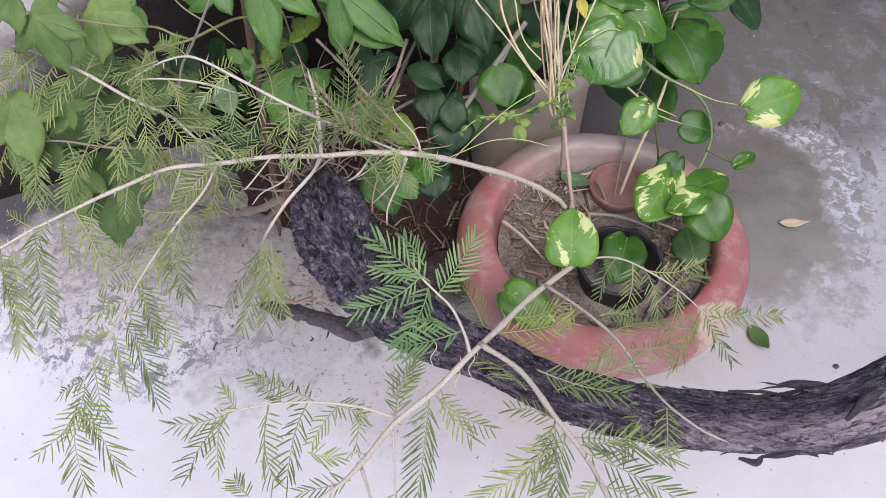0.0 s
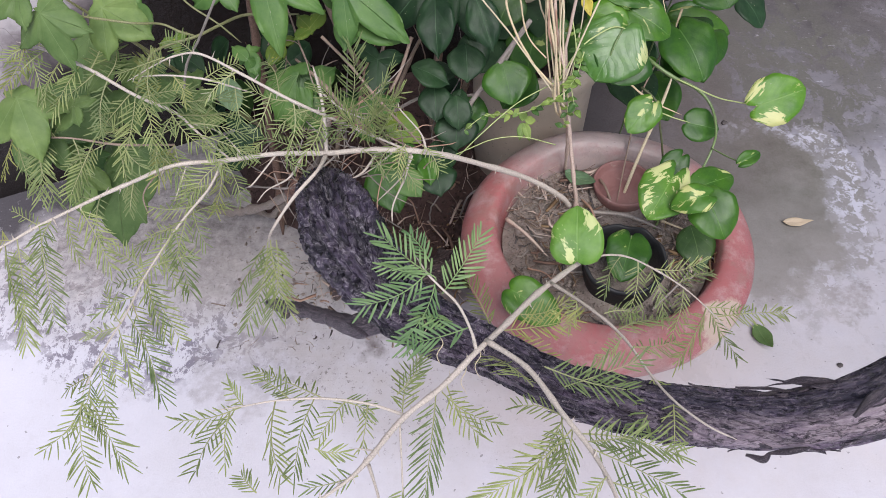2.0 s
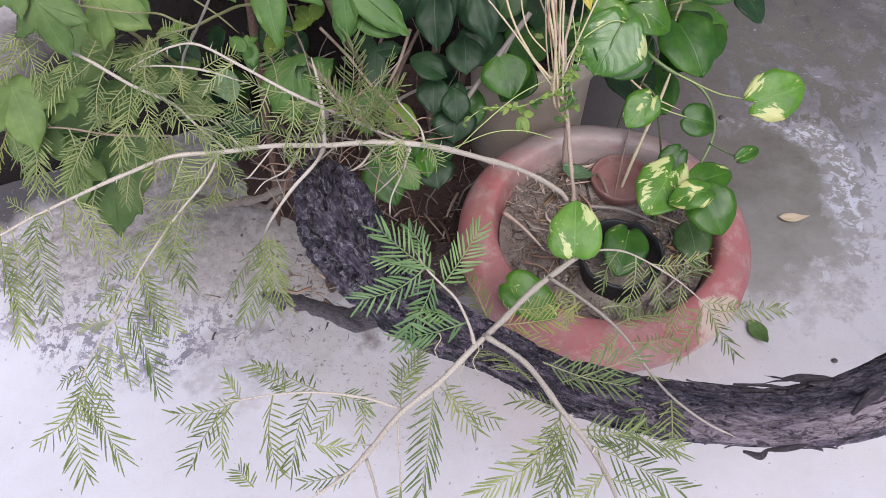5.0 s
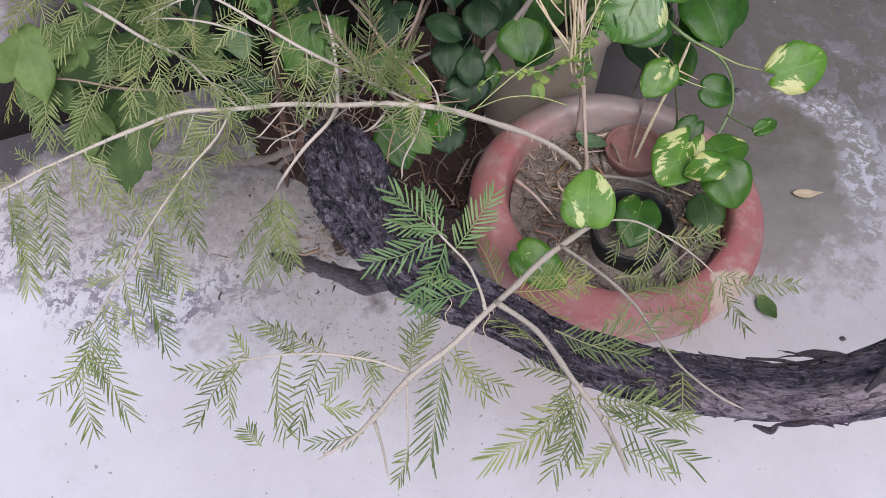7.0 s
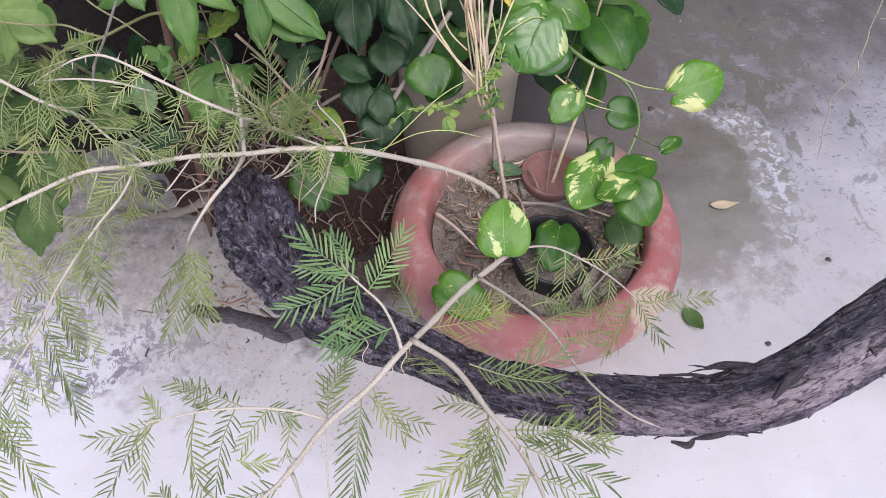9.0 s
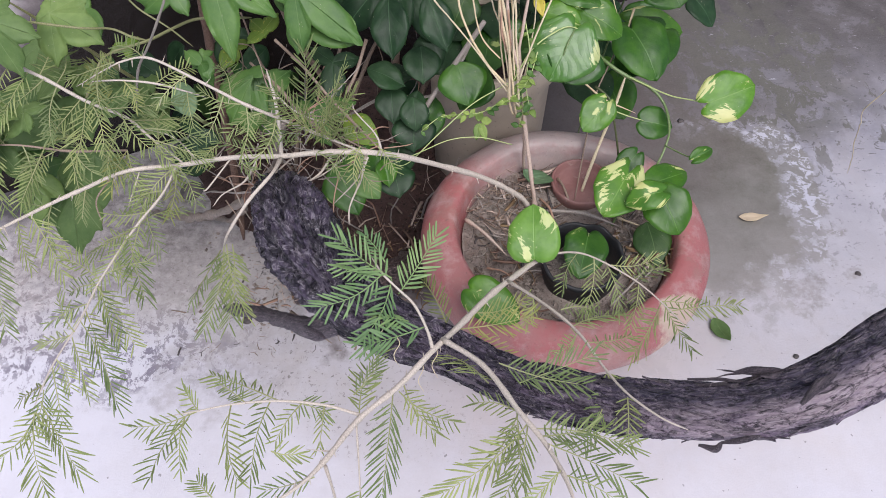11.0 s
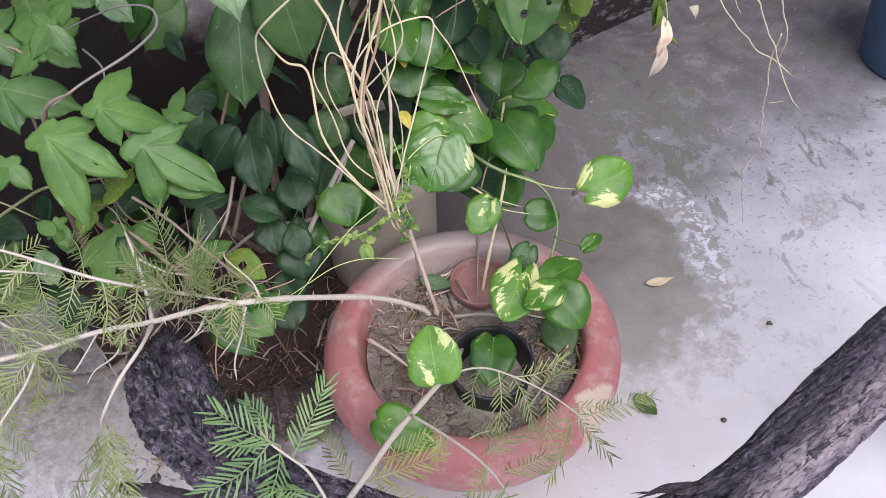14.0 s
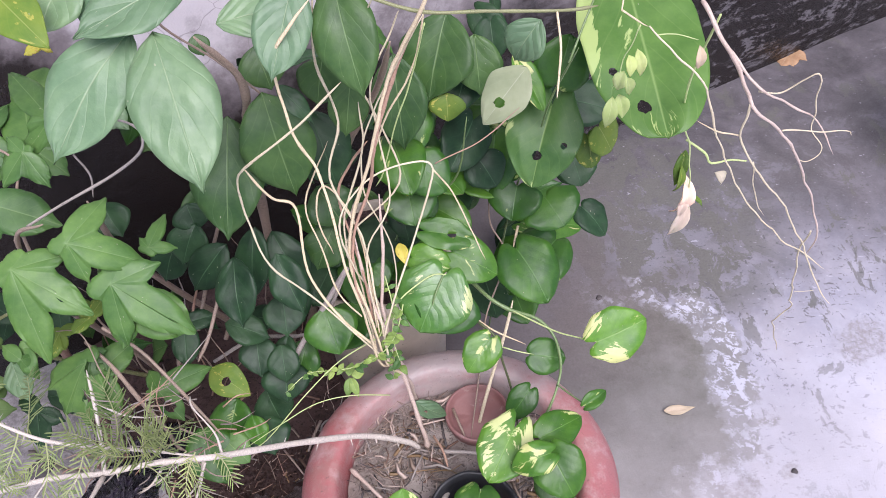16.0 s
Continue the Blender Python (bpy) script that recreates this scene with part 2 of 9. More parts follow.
def planter_clay():
    # red oxide paint, worn to bare grey clay on the side by the shrub
    m = Mat("painted_clay", 0.6)
    c = m.mix(m.ramp(m.noise(11, 6, 0.65), (0.38, 0.0), (0.66, 1.0)), (0.395, 0.118, 0.118), (0.365, 0.155, 0.152))
    stain = m.ramp(m.noise(16, 7, 0.72), (0.50, 0.0), (0.60, 0.65))
    c = m.mix(stain, c, (0.33, 0.175, 0.155))
    bare = m.patch(0.02, 0.26, 0.56, 0.38, 0, 0.22, 12.0, 0.15)
    c = m.mix(m.calc("MULTIPLY", bare, 0.95), c, m.mix(m.noise(25, 6, 0.7), (0.36, 0.30, 0.29), (0.49, 0.415, 0.395)))
    chip = m.patch(0.140, -0.158, 0.090, 0.055, 45, 0.20, 30.0, 0.05)
    c = m.mix(chip, c, (0.55, 0.42, 0.33))
    c = m.mix(m.ramp(m.noise(30, 8, 0.75), (0.50, 0.0), (0.70, 0.62)), c, (0.53, 0.38, 0.36))
    c = m.mix(m.ramp(m.noise(7, 5, 0.65), (0.52, 0.0), (0.72, 0.45)), c, (0.40, 0.30, 0.28))
    c = m.mix(m.ramp(m.noise(170, 3, 0.6), (0.65, 0.0), (0.73, 0.5)), c, (0.12, 0.08, 0.07))
    m.colour(c)
    m.rough(m.ramp(m.noise(14, 5, 0.6), (0.3, 0.30), (0.7, 0.62)))
    m.bump(m.noise(38, 8, 0.72), 0.6, 0.005)
    return m.m


def bark(name, dark, pale, fibre, amount=1.0, weather=None):
    m = Mat(name, 0.8)
    uv = m.node("ShaderNodeTexCoord").outputs["UV"]
    strips = m.noise(6, 8, 0.72, at=uv, stretch=(1.0, 3.6, 1.0), warp=0.5)
    fine = m.noise(17, 7, 0.75, at=uv, stretch=(1.0, 3.4, 1.0), warp=0.5)
    flecks = m.noise(30, 5, 0.7, at=uv, stretch=(0.9, 2.6, 1.0), warp=0.8)
    c = m.ramp(strips, (0.42, dark), (0.51, tuple(d * 0.6 + p * 0.4 for d, p in zip(dark, pale))), (0.60, pale))
    if weather:
        # the open end is weathered grey, the sheltered end nearly black
        sep = m.node("ShaderNodeSeparateXYZ")
        m.put(uv, sep.inputs[0])
        grey = m.ramp(m.calc("ADD", m.calc("MULTIPLY", sep.outputs[0], 0.12), m.calc("MULTIPLY", m.calc("SUBTRACT", strips, 0.5), 0.9)), (0.44, 0.0), (0.60, 1.0))
        c = m.mix(grey, c, m.ramp(m.noise(5, 7, 0.7, at=uv, stretch=(1.0, 5.0, 1.0)), (0.40, tuple(0.45 * w for w in weather)), (0.60, weather)))
    c = m.mix(m.ramp(fine, (0.53, 0.0), (0.60, 0.7 * amount)), c, fibre)
    c = m.mix(m.ramp(flecks, (0.57, 0.0), (0.61, 0.85 * amount)), c, tuple(min(1.0, 1.5 * f) for f in fibre))
    c = m.mix(m.ramp(fine, (0.38, 0.7), (0.46, 0.0)), c, (0.010, 0.009, 0.012))
    m.colour(c)
    m.rough(m.ramp(fine, (0.40, 0.30), (0.6, 0.70)))
    m.bump(m.mix(0.5, strips, m.mix(0.4, fine, flecks)), 1.0, 0.010)
    return m.m


def limb_bark():
    """Black flaking bark with pale curled flake edges that also paint its glints, weathered purple-grey towards the
    open end.
    """
    m = Mat("weathered_dark_bark", 0.6)
    uv = m.node("ShaderNodeTexCoord").outputs["UV"]
    sep = m.node("ShaderNodeSeparateXYZ")
    m.put(uv, sep.inputs[0])
    open_end = m.ramp(m.calc("MULTIPLY", sep.outputs[0], 0.12), (0.36, 0.0), (0.56, 1.0))
    broad = m.noise(5, 7, 0.66, at=uv, stretch=(1.0, 2.6, 1.0), warp=0.7)
    flake = m.noise(15, 6, 0.66, at=uv, stretch=(1.0, 1.9, 1.0), warp=1.2)
    tiny = m.noise(34, 6, 0.72, at=uv, stretch=(0.8, 2.4, 1.0), warp=0.8)
    dark = m.ramp(broad, (0.38, (0.009, 0.008, 0.013)), (0.60, (0.068, 0.053, 0.086)))
    grey = m.ramp(broad, (0.38, (0.030, 0.023, 0.042)), (0.53, (0.138, 0.100, 0.158)), (0.68, (0.48, 0.39, 0.46)))
    c = m.mix(open_end, dark, grey)
    # pale band on the facing side, dark far flank: light painted by angle
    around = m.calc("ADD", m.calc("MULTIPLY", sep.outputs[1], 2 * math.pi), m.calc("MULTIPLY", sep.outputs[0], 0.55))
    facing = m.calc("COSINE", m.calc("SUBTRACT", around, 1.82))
    lit_band = m.calc("ADD", facing, m.calc("MULTIPLY", m.calc("SUBTRACT", m.noise(4, 7, 0.7, at=uv, stretch=(1.0, 3.0, 1.0), warp=0.5), 0.5), 1.5))
    lit_band = m.calc("MULTIPLY", m.ramp(lit_band, (0.72, 0.0), (0.98, 1.0)), m.ramp(m.calc("MULTIPLY", sep.outputs[0], 0.12), (0.48, 0.0), (0.60, 1.0)))
    c = m.mix(m.calc("MULTIPLY", lit_band, 0.85), c, m.mix(m.ramp(tiny, (0.40, 0.0), (0.60, 1.0)), (0.265, 0.205, 0.240), (0.53, 0.445, 0.485)))
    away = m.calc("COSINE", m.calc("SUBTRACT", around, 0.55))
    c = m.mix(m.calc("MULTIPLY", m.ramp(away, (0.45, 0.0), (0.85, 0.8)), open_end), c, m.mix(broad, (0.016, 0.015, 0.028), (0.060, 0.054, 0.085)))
    edge = m.ramp(m.calc("ABSOLUTE", m.calc("SUBTRACT", flake, 0.53)), (0.0, 1.0), (0.022, 0.0))
    some = m.ramp(m.noise(9, 5, 0.65, at=uv, stretch=(1.0, 1.4, 1.0)), (0.40, 0.0), (0.52, 1.0))
    c = m.mix(m.calc("MULTIPLY", m.calc("MULTIPLY", edge, some), 0.72), c, m.mix(open_end, (0.46, 0.42, 0.46), (0.36, 0.295, 0.325)))
    c = m.mix(m.ramp(tiny, (0.60, 0.0), (0.66, 0.42)), c, (0.33, 0.29, 0.325))
    split = m.ramp(m.calc("ABSOLUTE", m.calc("SUBTRACT", broad, 0.47)), (0.0, 0.9), (0.026, 0.0))
    c = m.mix(split, c, (0.008, 0.007, 0.010))
    c = m.mix(m.ramp(flake, (0.38, 0.85), (0.45, 0.0)), c, (0.010, 0.009, 0.013))
    m.colour(c)
    m.rough(m.ramp(flake, (0.42, 0.18), (0.60, 0.50)))
    m.bump(m.mix(0.5, broad, m.mix(0.35, flake, tiny)), 1.0, 0.014)
    return m.m


def stem_mat(name, a, b, rough=0.55):
    m = Mat(name, rough)
    uv = m.node("ShaderNodeTexCoord").outputs["UV"]
    c = m.mix(m.ramp(m.noise(9, 5, 0.6, at=uv, stretch=(6, 1, 1)), (0.35, 0.0), (0.7, 1.0)), a, b)
    c = m.mix(m.ramp(m.noise(300, 2, 0.5), (0.62, 0.0), (0.7, 0.5)), c, tuple(0.45 * v for v in a))
    m.colour(c)
    m.bump(m.noise(220, 4, 0.6), 0.4, 0.001)
    return m.m


def leaf_mat(name, deep, bright, vein, gloss=0.35, cream=None, cream_amount=0.5, through=0.25, veins=6.0, spot=None, rib_strength=0.6, shine=0.32, relief=0.20, quilt=0.10, vein_mix=0.07, sectors=()):
    m = Mat(name, gloss)
    uvn = m.node("ShaderNodeTexCoord").outputs["UV"]
    sep = m.node("ShaderNodeSeparateXYZ")
    m.put(uvn, sep.inputs[0])
    u, v = sep.outputs[0], sep.outputs[1]
    side = m.calc("ABSOLUTE", m.calc("SUBTRACT", v, 0.5))
    rnd = m.random()
    shift = m.node("ShaderNodeVectorMath")
    shift.operation = "ADD"
    comb = m.node("ShaderNodeCombineXYZ")
    m.put(m.calc("MULTIPLY", rnd, 37.0), comb.inputs[0])
    m.put(m.calc("MULTIPLY", rnd, 91.0), comb.inputs[2])
    m.put(uvn, shift.inputs[0])
    m.put(comb.outputs[0], shift.inputs[1])
    at = shift.outputs[0]
    c = m.mix(m.ramp(m.noise(26, 6, 0.66), (0.36, 0.0), (0.66, 1.0)), deep, bright)
    pick = m.node("ShaderNodeTexWhiteNoise")
    pick.noise_dimensions = "1D"
    m.put(m.calc("MULTIPLY", rnd, 71.0), pick.inputs["W"])
    tone = m.mix(rnd, (0.66, 0.72, 0.66), (1.24, 1.16, 1.04))
    c = m.mix(1.0, c, tone, "MULTIPLY")
    c = m.mix(m.calc("MULTIPLY", pick.outputs["Value"], 0.16), c, m.mix(1.0, c, (1.35, 1.12, 0.70), "MULTIPLY"))
    # older tissue along the margin and in broad clouds
    c = m.mix(m.calc("MULTIPLY", m.ramp(m.noise(1.6, 3, 0.6, at=at), (0.45, 0.0), (0.70, 1.0)), 0.35), c, m.mix(1.0, c, (0.58, 0.66, 0.60), "MULTIPLY"))
    height = m.noise(75, 4, 0.6)
    if cream:
        # narrow streaks run with the side veins, crowded in broad sectors
        half = m.calc("GREATER_THAN", v, 0.5)
        co = m.node("ShaderNodeCombineXYZ")
        m.put(m.calc("ADD", m.calc("SUBTRACT", m.calc("MULTIPLY", u, 6.5), m.calc("MULTIPLY", side, 5.2)), m.calc("MULTIPLY", half, 17.0)), co.inputs[0])
        m.put(m.calc("MULTIPLY", side, 2.6), co.inputs[1])
        m.put(m.calc("MULTIPLY", rnd, 53.0), co.inputs[2])
        splash = m.noise(0.9, 4, 0.6, at=co.outputs[0], warp=0.4)
        sector = m.noise(1.5, 1, 0.5, at=at, stretch=(1.0, 1.5, 1.0))
        most = m.calc("ADD", m.calc("MULTIPLY", splash, 0.42), m.calc("MULTIPLY", sector, 0.68))
        if sectors:
            most = m.calc("ADD", most, m.calc("MULTIPLY", m.calc("SUBTRACT", m.noise(2.2, 4, 0.62, at=co.outputs[0], warp=0.3), 0.5), 0.75))
        for pu, pv, ru, rv in sectors:
            du = m.calc("DIVIDE", m.calc("SUBTRACT", u, pu), ru)
            dv = m.calc("DIVIDE", m.calc("SUBTRACT", v, pv), rv)
            near = m.calc("SUBTRACT", 1.0, m.calc("ADD", m.calc("MULTIPLY", du, du), m.calc("MULTIPLY", dv, dv)))
            most = m.calc("ADD", most, m.calc("MULTIPLY", m.calc("MAXIMUM", near, 0.0), 0.27))
        lim = 0.735 - 0.17 * cream_amount
        pale = m.mix(m.noise(5.0, 3, 0.6, at=at), cream, tuple(0.62 * a + 0.38 * b for a, b in zip(cream, bright)))
        c = m.mix(m.ramp(most, (lim, 0.0), (lim + 0.030, 1.0)), c, pale)
    # side veins run forward from the midrib
    bent = m.calc("ADD", m.calc("MULTIPLY", side, veins * 0.95), m.calc("MULTIPLY", m.noise(2.5, 2, 0.5, at=at), 0.8))
    rib = m.calc("SUBTRACT", m.calc("MULTIPLY", u, veins), bent)
    wave = m.calc("ABSOLUTE", m.calc("SUBTRACT", m.calc("FRACT", rib), 0.5))
    lines = m.ramp(wave, (0.0, 1.0), (0.055, 0.0))
    mid = m.ramp(side, (0.0, 1.0), (0.017, 0.0))
    both = m.calc("MAXIMUM", m.calc("MULTIPLY", lines, vein_mix), m.calc("MULTIPLY", mid, rib_strength))
    c = m.mix(both, c, vein)
    # small pale scars
    nick = m.noise(16.0, 2, 0.5, at=at)
    c = m.mix(m.ramp(nick, (0.755, 0.0), (0.765, 0.7)), c, (0.42, 0.42, 0.30))
    if spot:
        c = m.mix(m.ramp(m.noise(5.0, 3, 0.6, at=at), (0.62, 0.0), (0.66, 0.9)), c, spot)
    m.colour(c)
    m.rough(m.ramp(m.noise(50, 4, 0.6), (0.3, gloss + 0.02), (0.7, gloss + 0.20)))
    m.bump(m.calc("SUBTRACT", m.calc("MULTIPLY", height, 0.6), m.calc("ADD", m.calc("MULTIPLY", both, 0.6), m.calc("MULTIPLY", m.ramp(wave, (0.0, 1.0), (0.45, 0.0)), quilt))), min(1.0, relief * 1.3), 0.0028)
    m.b.inputs["Specular IOR Level"].default_value = shine
    out = m.t.nodes["Material Output"]
    tr = m.node("ShaderNodeBsdfTranslucent")
    m.put(m.mix(1.0, c, (1.15, 1.25, 0.55), "MULTIPLY"), tr.inputs[0])
    mx = m.node("ShaderNodeMixShader")
    mx.inputs[0].default_value = through
    m.put(m.b.outputs[0], mx.inputs[1])
    m.put(tr.outputs[0], mx.inputs[2])
    m.put(mx.outputs[0], out.inputs[0])
    return m.m


def plain(name, a, b, rough=0.6, scale=40.0, relief=0.3):
    m = Mat(name, rough)
    m.colour(m.mix(m.ramp(m.noise(scale, 6, 0.65), (0.35, 0.0), (0.68, 1.0)), a, b))
    m.bump(m.noise(scale * 3, 5, 0.65), relief, 0.002)
    return m.m


def wall_plaster():
    m = Mat("damp_shaded_plaster", 0.7)
    up = m.node("ShaderNodeSeparateXYZ")
    m.put(m.pos, up.inputs[0])
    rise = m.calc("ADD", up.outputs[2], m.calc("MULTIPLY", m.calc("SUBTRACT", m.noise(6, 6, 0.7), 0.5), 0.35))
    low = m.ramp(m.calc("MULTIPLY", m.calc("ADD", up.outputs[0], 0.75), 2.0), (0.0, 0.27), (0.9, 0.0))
    # pushes the pale paint up here, dimming the wall as leaf shade would
    dim_band = m.ramp(m.calc("ABSOLUTE", m.calc("ADD", up.outputs[0], 0.32)), (0.06, 0.24), (0.24, 0.0))
    rise = m.calc("SUBTRACT", m.calc("ADD", rise, low), dim_band)
    paint = m.mix(m.noise(12, 5, 0.6), (0.44, 0.405, 0.415), (0.56, 0.52, 0.53))
    cracks = m.node("ShaderNodeTexVoronoi")
    cracks.feature = "DISTANCE_TO_EDGE"
    cracks.inputs["Scale"].default_value = 14.0
    warped = m.node("ShaderNodeVectorMath")
    warped.operation = "MULTIPLY_ADD"
    wob = m.node("ShaderNodeTexNoise")
    wob.inputs["Scale"].default_value = 9.0
    m.put(m.pos, wob.inputs["Vector"])
    m.put(wob.outputs["Color"], warped.inputs[0])
    warped.inputs[1].default_value = (0.12, 0.12, 0.12)
    m.put(m.pos, warped.inputs[2])
    m.put(warped.outputs[0], cracks.inputs["Vector"])
    paint = m.mix(m.ramp(cracks.outputs["Distance"], (0.0, 0.6), (0.014, 0.0)), paint, (0.16, 0.14, 0.14))
    # pale flecks on the right: flaking, with wet glints painted in as colour
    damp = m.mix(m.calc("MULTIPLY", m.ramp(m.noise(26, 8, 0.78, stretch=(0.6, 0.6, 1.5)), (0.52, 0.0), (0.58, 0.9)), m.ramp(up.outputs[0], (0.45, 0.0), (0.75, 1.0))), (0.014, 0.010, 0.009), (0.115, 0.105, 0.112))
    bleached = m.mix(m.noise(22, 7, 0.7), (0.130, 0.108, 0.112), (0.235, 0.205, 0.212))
    # near-black low wall: real damp, plus the foliage's shade put into the colour
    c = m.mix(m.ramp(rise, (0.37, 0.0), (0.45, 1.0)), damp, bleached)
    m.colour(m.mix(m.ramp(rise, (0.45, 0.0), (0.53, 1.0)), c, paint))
    wet = m.ramp(rise, (0.30, 1.0), (0.46, 0.0))
    m.rough(m.ramp(rise, (0.30, 0.16), (0.48, 0.72)))
    m.bump(m.mix(m.calc("MULTIPLY", wet, 0.75), m.calc("MULTIPLY", m.noise(40, 7, 0.7), 0.25), m.noise(62, 6, 0.72)), 1.0, 0.006)
    return m.m


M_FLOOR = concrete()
M_EARTH = earth("dry_planter_soil", 1.52, 0.99)
# same earth at a fifth of the tone, holding the shade below the leaves
M_EARTH_SHADED = earth("shaded_bed_soil", 0.30, 1.40)
M_PLANTER = planter_clay()
M_SMALL = terracotta("small_pot_clay", (0.23, 0.105, 0.095), (0.30, 0.17, 0.155), (0.42, 0.33, 0.30))
M_TAN = terracotta("buff_pot_clay", (0.50, 0.415, 0.325), (0.60, 0.515, 0.42), (0.64, 0.58, 0.50))
M_BLACKPOT = plain("black_plastic", (0.011, 0.012, 0.014), (0.032, 0.032, 0.035), 0.5, 30, 0.4)
M_BLUE = plain("blue_paint", (0.045, 0.10, 0.19), (0.085, 0.16, 0.26), 0.45, 18, 0.2)
M_BLUERIM = plain("blue_pot_inner", (0.42, 0.40, 0.42), (0.55, 0.52, 0.55), 0.6, 30, 0.2)
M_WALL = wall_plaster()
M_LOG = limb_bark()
M_FLAP = bark("peeling_bark", (0.032, 0.025, 0.038), (0.140, 0.110, 0.138), (0.24, 0.20, 0.215))
M_LOGBROWN = bark("rotten_log_bark", (0.030, 0.019, 0.020), (0.105, 0.072, 0.070), (0.24, 0.18, 0.165))
M_ROT = bark("rotten_red_wood", (0.16, 0.070, 0.048), (0.36, 0.19, 0.135), (0.33, 0.22, 0.18))
M_THORN = stem_mat("pale_thorn_bark", (0.42, 0.365, 0.310), (0.66, 0.585, 0.510))
M_TWIG = stem_mat("brown_twig", (0.22, 0.155, 0.115), (0.36, 0.28, 0.215))
M_ROOT = stem_mat("tan_grey_root", (0.20, 0.165, 0.14), (0.34, 0.285, 0.245))
M_GREYSTEM = stem_mat("grey_stem", (0.27, 0.235, 0.21), (0.42, 0.37, 0.33))
M_DRY = stem_mat("dry_vine_bark", (0.56, 0.44, 0.27), (0.76, 0.64, 0.43))
M_DRYRED = stem_mat("dry_reddish_vine", (0.34, 0.20, 0.14), (0.48, 0.31, 0.22))
M_STRAW = stem_mat("pale_straw_vine", (0.52, 0.44, 0.29), (0.72, 0.63, 0.45))
M_GREENSTEM = stem_mat("green_stem", (0.10, 0.165, 0.055), (0.22, 0.29, 0.12), 0.35)
M_PALEGREEN = stem_mat("pale_green_tendril", (0.36, 0.46, 0.16), (0.52, 0.58, 0.27), 0.45)
M_DARKSTEM = stem_mat("dark_olive_stem", (0.045, 0.06, 0.02), (0.10, 0.11, 0.045), 0.5)
M_STAKE = stem_mat("old_stake_wood", (0.11, 0.060, 0.042), (0.27, 0.170, 0.125), 0.8)
M_OLIVESTEM = stem_mat("olive_stem", (0.15, 0.16, 0.065), (0.28, 0.28, 0.135), 0.5)
M_POTHOS = leaf_mat("variegated_leaf", (0.042, 0.142, 0.012), (0.098, 0.245, 0.022), (0.18, 0.35, 0.08), 0.28, (0.62, 0.64, 0.26), 0.45, shine=0.5)
M_CREAM = leaf_mat("cream_splashed_leaf", (0.055, 0.175, 0.016), (0.115, 0.28, 0.028), (0.26, 0.44, 0.11), 0.32, (0.68, 0.67, 0.28), 0.66, shine=0.5)
M_HALF = leaf_mat("half_cream_leaf", (0.055, 0.175, 0.016), (0.115, 0.28, 0.028), (0.30, 0.46, 0.14), 0.32, (0.70, 0.67, 0.30), 0.30, shine=0.5, sectors=((0.22, 0.92, 0.34, 0.34), (0.12, 0.18, 0.30, 0.22)))
M_EARS = leaf_mat("cream_based_leaf", (0.065, 0.195, 0.018), (0.130, 0.300, 0.030), (0.26, 0.44, 0.11), 0.32, (0.70, 0.70, 0.34), 0.38, shine=0.5, sectors=((0.08, 0.12, 0.30, 0.26), (0.10, 0.86, 0.30, 0.24)))
M_FRESH = leaf_mat("fresh_heart_leaf", (0.115, 0.28, 0.04), (0.20, 0.40, 0.07), (0.30, 0.48, 0.14), 0.32, (0.68, 0.71, 0.34), 0.22, shine=0.5, sectors=((0.72, 0.90, 0.34, 0.20), (0.12, 0.36, 0.16, 0.10)))
M_SPLASH = leaf_mat("yellow_splashed_leaf", (0.085, 0.20, 0.045), (0.15, 0.29, 0.07), (0.30, 0.44, 0.13), 0.36, (0.54, 0.62, 0.25), 0.50, shine=0.5)
M_QUILTED = leaf_mat("quilted_heart_leaf", (0.046, 0.150, 0.022), (0.100, 0.250, 0.040), (0.20, 0.36, 0.12), 0.26, (0.62, 0.64, 0.30), 0.20, shine=0.8, relief=0.30, quilt=0.30, vein_mix=0.10, sectors=((0.25, 0.06, 0.34, 0.16),))
M_BIGSPLASH = leaf_mat("pale_flecked_leaf", (0.135, 0.285, 0.055), (0.215, 0.385, 0.085), (0.36, 0.50, 0.17), 0.36, (0.52, 0.61, 0.24), 0.22, shine=0.5, through=0.35, quilt=0.25, vein_mix=0.12, sectors=((0.40, 0.97, 0.36, 0.15), (0.45, 0.62, 0.30, 0.10)))
M_PALESPRIG = leaf_mat("pale_cream_sprig", (0.46, 0.56, 0.24), (0.62, 0.68, 0.38), (0.66, 0.68, 0.42), 0.45, through=0.35)
M_GREENHEART = leaf_mat("plain_heart_leaf", (0.024, 0.098, 0.011), (0.062, 0.178, 0.018), (0.13, 0.27, 0.07), 0.30, (0.46, 0.55, 0.18), 0.18, shine=0.5)
M_BROAD = leaf_mat("broad_green_leaf", (0.040, 0.105, 0.026), (0.082, 0.170, 0.044), (0.22, 0.33, 0.13), 0.38, shine=0.5, relief=0.24, veins=4.0, quilt=0.22, vein_mix=0.12)
# paler, bluer green with the sky's sheen mixed into the base colour
M_BROADLIGHT = leaf_mat("sky_sheen_broad_leaf", (0.128, 0.235, 0.130), (0.185, 0.305, 0.175), (0.42, 0.52, 0.32), 0.40, shine=0.7, relief=0.40, veins=4.0, quilt=0.45, vein_mix=0.15)
# darker copy for inner leaves, foliage shade put into the green
M_SHADED = leaf_mat("shaded_green_leaf", (0.010, 0.036, 0.014), (0.030, 0.078, 0.032), (0.08, 0.16, 0.075), 0.36, veins=4.0, through=0.15, quilt=0.18, vein_mix=0.08)
